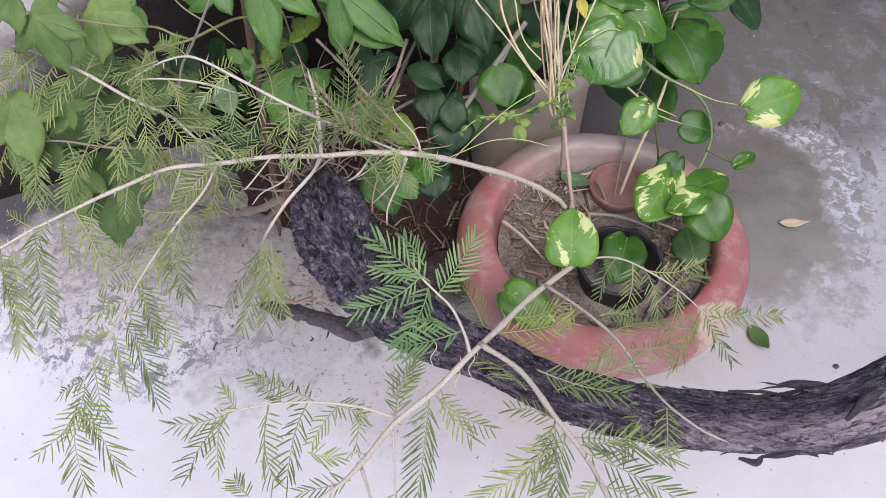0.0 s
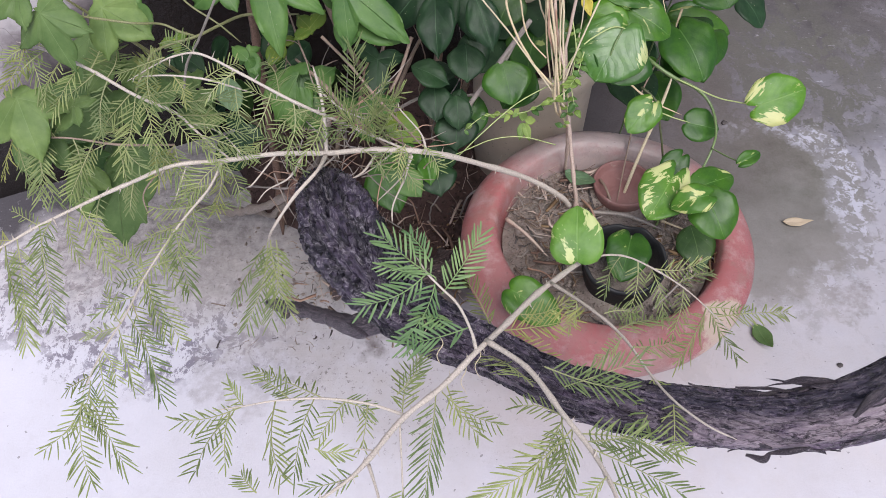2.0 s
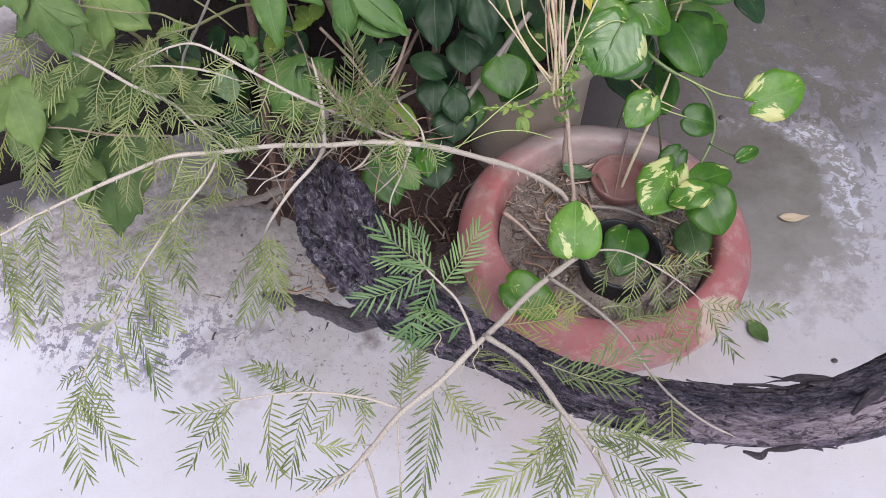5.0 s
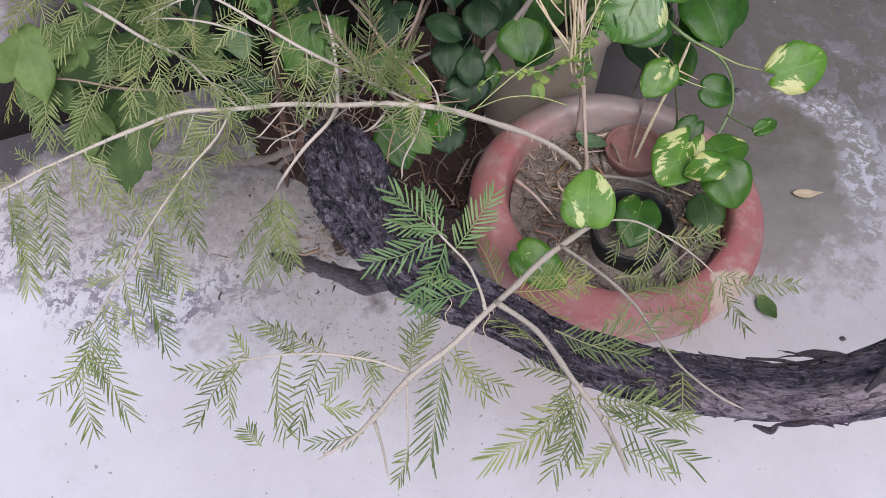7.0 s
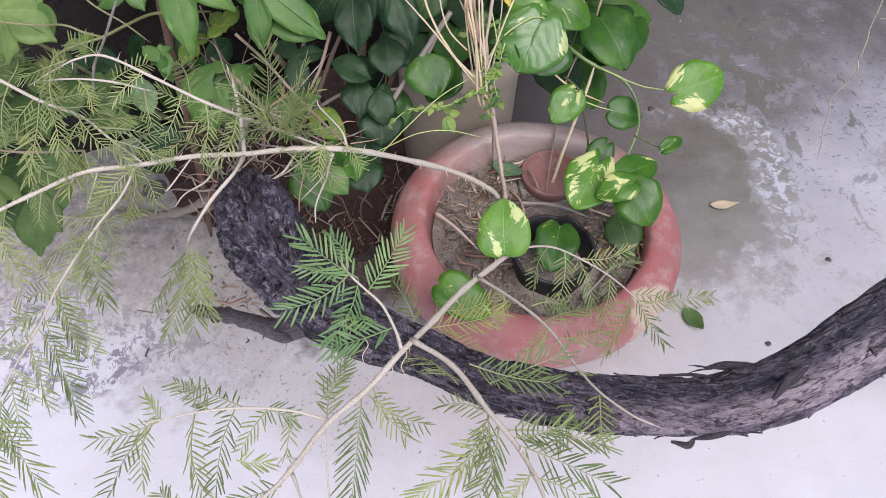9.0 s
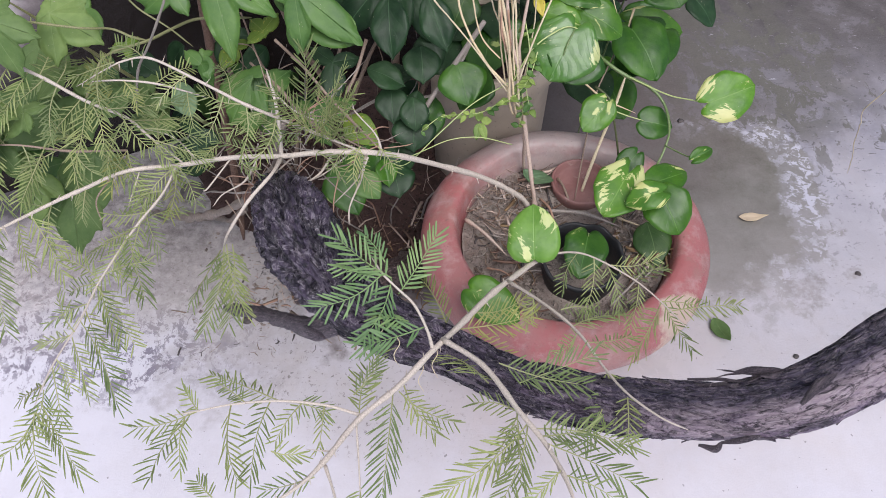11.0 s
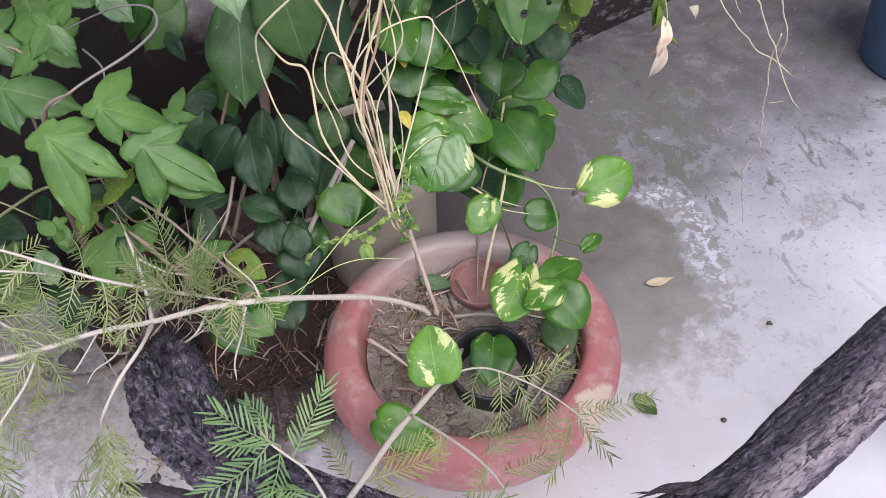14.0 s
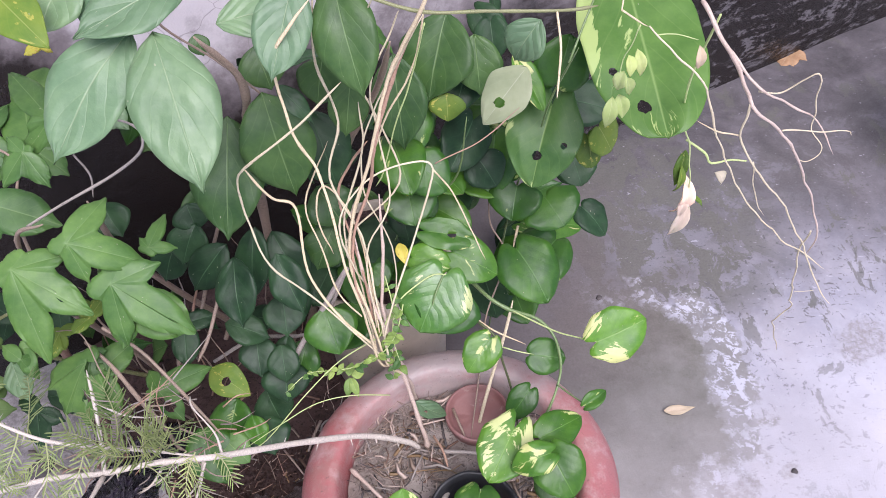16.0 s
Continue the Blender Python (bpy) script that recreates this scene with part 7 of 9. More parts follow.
stem(thorn, "twig", [(0.193, 0.644, 0.395), (0.225, 0.588, 0.43), (0.252, 0.535, 0.455), (0.267, 0.477, 0.48), (0.279, 0.439, 0.5), (0.3, 0.407, 0.515), (0.321, 0.391, 0.52)], [0.00185, 0.00079], M_THORN, 6)
up_branch = stem(thorn, "twig", [(0.028, 0.797, 0.463), (-0.02, 0.792, 0.5), (-0.061, 0.781, 0.54), (-0.1, 0.779, 0.57), (-0.149, 0.798, 0.59), (-0.192, 0.81, 0.61), (-0.222, 0.814, 0.605), (-0.245, 0.805, 0.6), (-0.275, 0.792, 0.59)], [0.0013, 0.0017, 0.0018, 0.0018, 0.0016, 0.0014, 0.0010, 0.0008, 0.0006], M_THORN, 6)
stem(thorn, "twig", [(-0.264, 0.805, 0.585), (-0.235, 0.811, 0.58), (-0.2, 0.815, 0.57), (-0.165, 0.815, 0.555), (-0.148, 0.816, 0.545)], [0.00066, 0.00106, 0.00119, 0.00092, 0.00066], M_THORN, 6)
stem(thorn, "twig", [(-0.188, 0.78, 0.476), (-0.222, 0.8, 0.5), (-0.246, 0.814, 0.52), (-0.288, 0.823, 0.54), (-0.339, 0.846, 0.56), (-0.387, 0.859, 0.58), (-0.425, 0.875, 0.58)], [0.00119, 0.00145, 0.00172, 0.00198, 0.00198, 0.00172, 0.00106], M_THORN, 6)
stem(thorn, "twig", [(-0.255, 0.8, 0.48), (-0.319, 0.793, 0.49), (-0.383, 0.797, 0.5), (-0.45, 0.794, 0.5), (-0.482, 0.791, 0.5)], [0.00132, 0.00106], M_TWIG, 6)
stem(thorn, "branch", [(-0.072, 0.781, 0.474), (-0.076, 0.738, 0.496), (-0.101, 0.709, 0.486), (-0.128, 0.690, 0.455), (-0.145, 0.700, 0.412)], [0.0025, 0.0012], M_THORN, 6)
stem(thorn, "twig", [(-0.195, 0.778, 0.474), (-0.207, 0.737, 0.47), (-0.233, 0.692, 0.465), (-0.263, 0.629, 0.455), (-0.277, 0.581, 0.45), (-0.297, 0.529, 0.445), (-0.308, 0.48, 0.44)], [0.00185, 0.00158, 0.00145, 0.00132, 0.00119, 0.00092, 0.00066], M_THORN, 6)
stem(thorn, "twig", [(0.032, 0.79, 0.462), (0.017, 0.774, 0.44), (-0.018, 0.767, 0.4)], [0.00132, 0.00079], M_THORN, 6)
stem(thorn, "twig", [(-0.071, 0.784, 0.474), (-0.072, 0.805, 0.485), (-0.073, 0.822, 0.500), (-0.078, 0.850, 0.515), (-0.088, 0.885, 0.525)], [0.0028, 0.0016], M_THORN, 6)
stem(thorn, "twig", [(-0.131, 0.787, 0.474), (-0.161, 0.762, 0.45), (-0.167, 0.757, 0.45)], [0.00119, 0.00066], M_THORN, 6)
stem(thorn, "twig", [(0.011, 0.796, 0.465), (-0.026, 0.784, 0.44), (-0.065, 0.793, 0.41)], [0.00106, 0.00066], M_THORN, 6)
stem(thorn, "twig", [(-0.002, 0.378, 0.515), (0.007, 0.351, 0.52), (0.013, 0.325, 0.525)], [0.00145, 0.00079], M_THORN, 6)
stem(thorn, "twig", [(0.024, 0.421, 0.503), (0.026, 0.384, 0.495), (0.027, 0.356, 0.49)], [0.00106, 0.00066], M_THORN, 6)
stem(thorn, "twig", [(0.005, 0.392, 0.51), (-0.02, 0.396, 0.51)], [0.00092, 0.00053], M_THORN, 6)
stem(thorn, "twig", [(0.049, 0.799, 0.46), (0.042, 0.82, 0.47), (0.018, 0.85, 0.48), (0.014, 0.865, 0.48)], [0.00132, 0.00066], M_THORN, 6)
stem(thorn, "twig", [(-0.238, 0.771, 0.473), (-0.252, 0.738, 0.45), (-0.25, 0.764, 0.45)], [0.00092, 0.00066], M_THORN, 6)
stem(thorn, "twig", [(-0.271, 0.764, 0.472), (-0.292, 0.748, 0.45), (-0.287, 0.729, 0.43)], [0.00119, 0.00066], M_TWIG, 6)
stem(thorn, "twig", [(-0.172, 0.786, 0.474), (-0.203, 0.819, 0.48), (-0.236, 0.825, 0.49)], [0.00106, 0.00066], M_THORN, 6)
stem(main_branch, "thorn", [(0.233, 0.899, 0.255), (0.237, 0.879, 0.259)], [0.0016, 0.0003], M_THORN, 5, 3, 0)
stem(main_branch, "thorn", [(0.206, 0.891, 0.285), (0.208, 0.879, 0.283)], [0.0016, 0.0003], M_THORN, 5, 3, 0)
stem(main_branch, "thorn", [(0.176, 0.877, 0.32), (0.179, 0.864, 0.317)], [0.0016, 0.0003], M_THORN, 5, 3, 0)
stem(main_branch, "thorn", [(0.141, 0.856, 0.36), (0.138, 0.839, 0.365)], [0.0016, 0.0003], M_THORN, 5, 3, 0)
stem(main_branch, "thorn", [(0.105, 0.833, 0.4), (0.108, 0.844, 0.401)], [0.0016, 0.0003], M_THORN, 5, 3, 0)
stem(main_branch, "thorn", [(0.067, 0.81, 0.44), (0.07, 0.827, 0.437)], [0.0016, 0.0003], M_THORN, 5, 3, 0)
stem(main_branch, "thorn", [(0.031, 0.796, 0.463), (0.029, 0.809, 0.459)], [0.0016, 0.0003], M_THORN, 5, 3, 0)
stem(main_branch, "thorn", [(-0.005, 0.793, 0.469), (-0.005, 0.783, 0.467)], [0.0016, 0.0003], M_THORN, 5, 3, 0)
stem(main_branch, "thorn", [(-0.035, 0.79, 0.472), (-0.032, 0.799, 0.475)], [0.0016, 0.0003], M_THORN, 5, 3, 0)
stem(main_branch, "thorn", [(-0.059, 0.788, 0.474), (-0.055, 0.775, 0.475)], [0.0016, 0.0003], M_THORN, 5, 3, 0)
stem(main_branch, "thorn", [(-0.086, 0.787, 0.474), (-0.083, 0.798, 0.472)], [0.0016, 0.0003], M_THORN, 5, 3, 0)
stem(main_branch, "thorn", [(-0.116, 0.787, 0.474), (-0.119, 0.778, 0.471)], [0.0016, 0.0003], M_THORN, 5, 3, 0)
stem(main_branch, "thorn", [(-0.147, 0.784, 0.474), (-0.141, 0.79, 0.48)], [0.0016, 0.0003], M_THORN, 5, 3, 0)
stem(main_branch, "thorn", [(-0.177, 0.78, 0.474), (-0.181, 0.798, 0.471)], [0.0016, 0.0003], M_THORN, 5, 3, 0)
stem(main_branch, "thorn", [(-0.207, 0.776, 0.474), (-0.2, 0.768, 0.471)], [0.0016, 0.0003], M_THORN, 5, 3, 0)
stem(main_branch, "thorn", [(-0.237, 0.773, 0.474), (-0.235, 0.786, 0.471)], [0.0016, 0.0003], M_THORN, 5, 3, 0)
stem(main_branch, "thorn", [(-0.264, 0.766, 0.473), (-0.263, 0.751, 0.478)], [0.0016, 0.0003], M_THORN, 5, 3, 0)
stem(main_branch, "thorn", [(-0.29, 0.755, 0.471), (-0.294, 0.766, 0.468)], [0.0016, 0.0003], M_THORN, 5, 3, 0)
stem(main_branch, "thorn", [(-0.312, 0.744, 0.469), (-0.311, 0.733, 0.469)], [0.0016, 0.0003], M_THORN, 5, 3, 0)
stem(main_branch, "thorn", [(-0.33, 0.735, 0.467), (-0.327, 0.747, 0.467)], [0.0016, 0.0003], M_THORN, 5, 3, 0)
stem(main_branch, "thorn", [(-0.355, 0.722, 0.464), (-0.355, 0.713, 0.463)], [0.0016, 0.0003], M_THORN, 5, 3, 0)
stem(main_branch, "thorn", [(-0.385, 0.705, 0.462), (-0.375, 0.69, 0.463)], [0.0016, 0.0003], M_THORN, 5, 3, 0)
stem(main_branch, "thorn", [(-0.408, 0.691, 0.459), (-0.409, 0.697, 0.463)], [0.0016, 0.0003], M_THORN, 5, 3, 0)
stem(main_branch, "thorn", [(-0.425, 0.679, 0.456), (-0.43, 0.687, 0.457)], [0.0016, 0.0003], M_THORN, 5, 3, 0)
stem(main_branch, "thorn", [(-0.443, 0.668, 0.454), (-0.442, 0.678, 0.453)], [0.0016, 0.0003], M_THORN, 5, 3, 0)
stem(main_branch, "thorn", [(-0.46, 0.658, 0.451), (-0.464, 0.665, 0.454)], [0.0016, 0.0003], M_THORN, 5, 3, 0)
stem(second_branch, "thorn", [(0.263, 0.76, 0.285), (0.267, 0.771, 0.286)], [0.0016, 0.0003], M_THORN, 5, 3, 0)
stem(second_branch, "thorn", [(0.248, 0.731, 0.315), (0.253, 0.722, 0.315)], [0.0016, 0.0003], M_THORN, 5, 3, 0)
stem(second_branch, "thorn", [(0.223, 0.691, 0.35), (0.223, 0.699, 0.352)], [0.0016, 0.0003], M_THORN, 5, 3, 0)
stem(second_branch, "thorn", [(0.189, 0.643, 0.39), (0.188, 0.652, 0.392)], [0.0016, 0.0003], M_THORN, 5, 3, 0)
stem(second_branch, "thorn", [(0.161, 0.601, 0.421), (0.166, 0.591, 0.421)], [0.0016, 0.0003], M_THORN, 5, 3, 0)
stem(second_branch, "thorn", [(0.139, 0.567, 0.444), (0.138, 0.577, 0.442)], [0.0016, 0.0003], M_THORN, 5, 3, 0)
stem(second_branch, "thorn", [(0.121, 0.539, 0.462), (0.119, 0.528, 0.464)], [0.0016, 0.0003], M_THORN, 5, 3, 0)
stem(second_branch, "thorn", [(0.105, 0.516, 0.478), (0.106, 0.502, 0.483)], [0.0016, 0.0003], M_THORN, 5, 3, 0)
stem(second_branch, "thorn", [(0.089, 0.493, 0.488), (0.088, 0.499, 0.492)], [0.0016, 0.0003], M_THORN, 5, 3, 0)
stem(second_branch, "thorn", [(0.071, 0.471, 0.492), (0.071, 0.482, 0.491)], [0.0016, 0.0003], M_THORN, 5, 3, 0)
stem(second_branch, "thorn", [(0.054, 0.452, 0.497), (0.052, 0.459, 0.496)], [0.0016, 0.0003], M_THORN, 5, 3, 0)
stem(second_branch, "thorn", [(0.035, 0.434, 0.503), (0.034, 0.44, 0.504)], [0.0016, 0.0003], M_THORN, 5, 3, 0)
stem(second_branch, "thorn", [(0.019, 0.414, 0.509), (0.017, 0.419, 0.509)], [0.0016, 0.0003], M_THORN, 5, 3, 0)
stem(second_branch, "thorn", [(0.005, 0.391, 0.516), (0.008, 0.383, 0.518)], [0.0016, 0.0003], M_THORN, 5, 3, 0)
stem(second_branch, "thorn", [(-0.006, 0.375, 0.522), (-0.004, 0.383, 0.523)], [0.0016, 0.0003], M_THORN, 5, 3, 0)
stem(second_branch, "thorn", [(-0.014, 0.364, 0.528), (-0.012, 0.357, 0.524)], [0.0016, 0.0003], M_THORN, 5, 3, 0)
stem(second_branch, "thorn", [(-0.025, 0.352, 0.532), (-0.024, 0.36, 0.532)], [0.0016, 0.0003], M_THORN, 5, 3, 0)
stem(second_branch, "thorn", [(-0.038, 0.341, 0.538), (-0.039, 0.346, 0.541)], [0.0016, 0.0003], M_THORN, 5, 3, 0)
stem(right_branch, "thorn", [(0.152, 0.46, 0.506), (0.156, 0.469, 0.505)], [0.0016, 0.0003], M_THORN, 5, 3, 0)
stem(right_branch, "thorn", [(0.165, 0.431, 0.516), (0.169, 0.422, 0.517)], [0.0016, 0.0003], M_THORN, 5, 3, 0)
stem(right_branch, "thorn", [(0.176, 0.408, 0.524), (0.181, 0.414, 0.526)], [0.0016, 0.0003], M_THORN, 5, 3, 0)
stem(right_branch, "thorn", [(0.185, 0.391, 0.528), (0.186, 0.387, 0.525)], [0.0016, 0.0003], M_THORN, 5, 3, 0)
stem(right_branch, "thorn", [(0.192, 0.373, 0.534), (0.195, 0.379, 0.539)], [0.0016, 0.0003], M_THORN, 5, 3, 0)
stem(right_branch, "thorn", [(0.197, 0.355, 0.541), (0.197, 0.348, 0.543)], [0.0016, 0.0003], M_THORN, 5, 3, 0)
stem(right_branch, "thorn", [(0.201, 0.34, 0.548), (0.201, 0.333, 0.549)], [0.0016, 0.0003], M_THORN, 5, 3, 0)
stem(right_branch, "thorn", [(0.203, 0.326, 0.552), (0.204, 0.332, 0.549)], [0.0016, 0.0003], M_THORN, 5, 3, 0)
stem(up_branch, "thorn", [(-0.031, 0.789, 0.51), (-0.029, 0.796, 0.515)], [0.0010, 0.0003], M_THORN, 5, 3, 0)
stem(up_branch, "thorn", [(-0.051, 0.784, 0.53), (-0.045, 0.776, 0.527)], [0.0010, 0.0003], M_THORN, 5, 3, 0)
stem(up_branch, "thorn", [(-0.071, 0.781, 0.548), (-0.07, 0.794, 0.547)], [0.0010, 0.0003], M_THORN, 5, 3, 0)
stem(up_branch, "thorn", [(-0.091, 0.779, 0.562), (-0.088, 0.77, 0.563)], [0.0010, 0.0003], M_THORN, 5, 3, 0)
stem(up_branch, "thorn", [(-0.112, 0.784, 0.575), (-0.111, 0.769, 0.579)], [0.0010, 0.0003], M_THORN, 5, 3, 0)
stem(up_branch, "thorn", [(-0.137, 0.794, 0.585), (-0.132, 0.802, 0.587)], [0.0010, 0.0003], M_THORN, 5, 3, 0)
stem(up_branch, "thorn", [(-0.159, 0.801, 0.595), (-0.16, 0.793, 0.595)], [0.0010, 0.0003], M_THORN, 5, 3, 0)
stem(up_branch, "thorn", [(-0.181, 0.807, 0.605), (-0.18, 0.823, 0.604)], [0.0010, 0.0003], M_THORN, 5, 3, 0)
stem(up_branch, "thorn", [(-0.199, 0.811, 0.609), (-0.201, 0.816, 0.614)], [0.0010, 0.0003], M_THORN, 5, 3, 0)
stem(up_branch, "thorn", [(-0.214, 0.813, 0.606), (-0.21, 0.798, 0.609)], [0.0010, 0.0003], M_THORN, 5, 3, 0)
stem(up_branch, "thorn", [(-0.228, 0.811, 0.604), (-0.226, 0.799, 0.603)], [0.0010, 0.0003], M_THORN, 5, 3, 0)
stem(up_branch, "thorn", [(-0.239, 0.807, 0.601), (-0.238, 0.818, 0.601)], [0.0010, 0.0003], M_THORN, 5, 3, 0)
stem(up_branch, "thorn", [(-0.253, 0.802, 0.597), (-0.253, 0.815, 0.595)], [0.0010, 0.0003], M_THORN, 5, 3, 0)
stem(up_branch, "thorn", [(-0.268, 0.796, 0.592), (-0.269, 0.79, 0.589)], [0.0010, 0.0003], M_THORN, 5, 3, 0)

# bare twigs tangled where the branches cross
random.seed(31)
for k in range(60):
    a = Vector((random.uniform(-0.16, 0.06), random.uniform(0.78, 0.92), random.uniform(0.34, 0.455)))
    d = Vector((random.uniform(-1, 1), random.uniform(-0.7, 0.5), random.uniform(-0.5, 0.5))).normalized() * random.uniform(0.03, 0.10)
    side = Vector((random.uniform(-1, 1), random.uniform(-1, 1), random.uniform(-1, 1))) * 0.010
    stem(thorn, "twig", [a, a + d * 0.5 + side, a + d], [0.0010, 0.0005], random.choice((M_TWIG, M_DRYRED, M_ROOT, M_GREYSTEM)), 5, 4, 0.3)

for pts, r in (
        ([(-0.045, 0.790, 0.472), (-0.062, 0.800, 0.455), (-0.090, 0.795, 0.43), (-0.125, 0.800, 0.40)], 0.0016),
        ([(-0.010, 0.792, 0.468), (-0.030, 0.780, 0.445), (-0.058, 0.778, 0.425), (-0.075, 0.785, 0.40)], 0.0018),
        ([(-0.100, 0.786, 0.472), (-0.118, 0.770, 0.450), (-0.150, 0.772, 0.425), (-0.165, 0.765, 0.41)], 0.0014),
        ([(-0.078, 0.850, 0.515), (-0.055, 0.845, 0.490), (-0.035, 0.850, 0.470), (-0.020, 0.862, 0.45)], 0.0014),
        ([(0.030, 0.796, 0.462), (0.022, 0.775, 0.440), (0.006, 0.752, 0.415), (0.004, 0.735, 0.40)], 0.0017)):
    stem(thorn, "twig", pts, [r, r * 0.45], M_THORN, 6, 6, 0.5)

feather(thorn, (0.059, 0.581, 0.503), (0.009, 0.616, 0.53), M_FERNDEEP, 0.32, narrow=0.0023, large=1.25, gap=0.0056)
feather(thorn, (0.05, 0.586, 0.505), (-0.01, 0.55, 0.505), M_FERNDEEP, 0.32, narrow=0.0023, large=1.25, gap=0.0056)
feather(thorn, (0.053, 0.598, 0.508), (0.033, 0.626, 0.52), M_FERNDEEP, 0.32, narrow=0.0023, large=1.25, gap=0.0056)
feather(thorn, (0.059, 0.582, 0.5), (0.033, 0.521, 0.49), M_FERNDEEP, 0.32, narrow=0.0023, large=1.25, gap=0.0056)
feather(thorn, (0.075, 0.539, 0.485), (0.044, 0.547, 0.49), M_FERNDEEP, 0.32, narrow=0.0023, large=1.25, gap=0.0056)
feather(thorn, (0.092, 0.532, 0.485), (0.029, 0.519, 0.48), M_FERNDEEP, 0.32, narrow=0.0023, large=1.25, gap=0.0056)
feather(thorn, (0.045, 0.586, 0.51), (0.006, 0.589, 0.52), M_FERNDEEP, 0.32, narrow=0.0023, large=1.25, gap=0.0056)
feather(thorn, (0.065, 0.583, 0.47), (0.110, 0.648, 0.485), M_FERNDEEP, 0.32, narrow=0.0023, large=1.25, gap=0.0056)
feather(thorn, (0.117, 0.555, 0.44), (0.09, 0.614, 0.45), M_FERNDRY, 0.3)
feather(thorn, (0.13, 0.56, 0.43), (0.213, 0.575, 0.42), M_FERNDRY, 0.28)
feather(thorn, (0.123, 0.55, 0.435), (0.176, 0.524, 0.43), M_FERNDRY, 0.28)
feather(thorn, (0.145, 0.59, 0.415), (0.211, 0.607, 0.41), M_FERNDRY, 0.28)
feather(thorn, (0.159, 0.467, 0.52), (0.237, 0.45, 0.51))
feather(thorn, (0.178, 0.456, 0.5), (0.248, 0.468, 0.52))
feather(thorn, (0.147, 0.447, 0.52), (0.099, 0.542, 0.45))
feather(thorn, (0.173, 0.42, 0.512), (0.142, 0.376, 0.51))
feather(thorn, (0.171, 0.42, 0.512), (0.173, 0.356, 0.52))
feather(thorn, (0.173, 0.42, 0.512), (0.132, 0.445, 0.49))
feather(thorn, (0.179, 0.407, 0.515), (0.105, 0.345, 0.53))
feather(thorn, (0.179, 0.405, 0.515), (0.151, 0.335, 0.54))
feather(thorn, (0.183, 0.4, 0.52), (0.275, 0.392, 0.5))
feather(thorn, (0.19, 0.382, 0.53), (0.268, 0.349, 0.52))
feather(thorn, (0.186, 0.39, 0.525), (0.249, 0.415, 0.5))
feather(thorn, (0.198, 0.351, 0.545), (0.176, 0.327, 0.55))
feather(thorn, (0.2, 0.347, 0.545), (0.235, 0.325, 0.55))
feather(thorn, (0.27, 0.483, 0.47), (0.283, 0.427, 0.47))
feather(thorn, (0.274, 0.475, 0.47), (0.314, 0.442, 0.475))
feather(thorn, (0.271, 0.469, 0.47), (0.24, 0.407, 0.48))
feather(thorn, (0.284, 0.449, 0.48), (0.273, 0.397, 0.49))
feather(thorn, (0.261, 0.558, 0.415), (0.234, 0.517, 0.44))
feather(thorn, (0.27, 0.541, 0.42), (0.327, 0.565, 0.4))
feather(thorn, (0.257, 0.568, 0.41), (0.316, 0.601, 0.39))
feather(thorn, (0.291, 0.708, 0.355), (0.268, 0.672, 0.33))
feather(thorn, (0.31, 0.697, 0.36), (0.291, 0.635, 0.335))
feather(thorn, (0.323, 0.689, 0.36), (0.338, 0.631, 0.34))
feather(thorn, (0.328, 0.681, 0.365), (0.397, 0.698, 0.35))
feather(thorn, (0.35, 0.655, 0.37), (0.399, 0.683, 0.36))
feather(thorn, (0.356, 0.65, 0.37), (0.337, 0.601, 0.35))
feather(thorn, (0.375, 0.618, 0.375), (0.422, 0.61, 0.37))
feather(thorn, (0.378, 0.616, 0.375), (0.407, 0.563, 0.36))
feather(thorn, (0.386, 0.604, 0.375), (0.481, 0.623, 0.36))
feather(thorn, (0.375, 0.616, 0.375), (0.331, 0.531, 0.41))
feather(thorn, (0.249, 0.597, 0.4), (0.29, 0.602, 0.39))
feather(thorn, (0.22, 0.62, 0.395), (0.211, 0.589, 0.39))
feather(thorn, (0.026, 0.431, 0.495), (0.041, 0.514, 0.48))
feather(thorn, (0.021, 0.452, 0.5), (0.047, 0.489, 0.49))
feather(thorn, (0.068, 0.472, 0.475), (0.094, 0.422, 0.48))
feather(thorn, (0.057, 0.461, 0.48), (0.052, 0.362, 0.5))
feather(thorn, (0.063, 0.466, 0.475), (0.11, 0.427, 0.48))
feather(thorn, (-0.006, 0.443, 0.5), (-0.011, 0.403, 0.505))
feather(thorn, (-0.027, 0.445, 0.502), (-0.044, 0.407, 0.51))
feather(thorn, (-0.056, 0.447, 0.505), (-0.061, 0.376, 0.515))
feather(thorn, (-0.092, 0.445, 0.505), (-0.085, 0.374, 0.515))
feather(thorn, (-0.079, 0.447, 0.505), (-0.109, 0.47, 0.5))
feather(thorn, (-0.048, 0.447, 0.505), (-0.12, 0.494, 0.49))
feather(thorn, (-0.121, 0.441, 0.505), (-0.141, 0.465, 0.5))
feather(thorn, (-0.123, 0.44, 0.505), (-0.182, 0.432, 0.505))
feather(thorn, (-0.13, 0.433, 0.505), (-0.154, 0.379, 0.52))
feather(thorn, (-0.133, 0.436, 0.505), (-0.126, 0.386, 0.515))
feather(thorn, (-0.032, 0.447, 0.5), (-0.005, 0.435, 0.5))
feather(thorn, (-0.051, 0.396, 0.51), (-0.027, 0.39, 0.512))
feather(thorn, (-0.01, 0.366, 0.52), (-0.047, 0.353, 0.53))
feather(thorn, (-0.096, 0.353, 0.52), (-0.11, 0.368, 0.52))
feather(thorn, (0.027, 0.366, 0.49), (0.023, 0.337, 0.5))
feather(thorn, (-0.145, 0.706, 0.41), (-0.161, 0.601, 0.4))
feather(thorn, (-0.142, 0.705, 0.41), (-0.114, 0.618, 0.4))
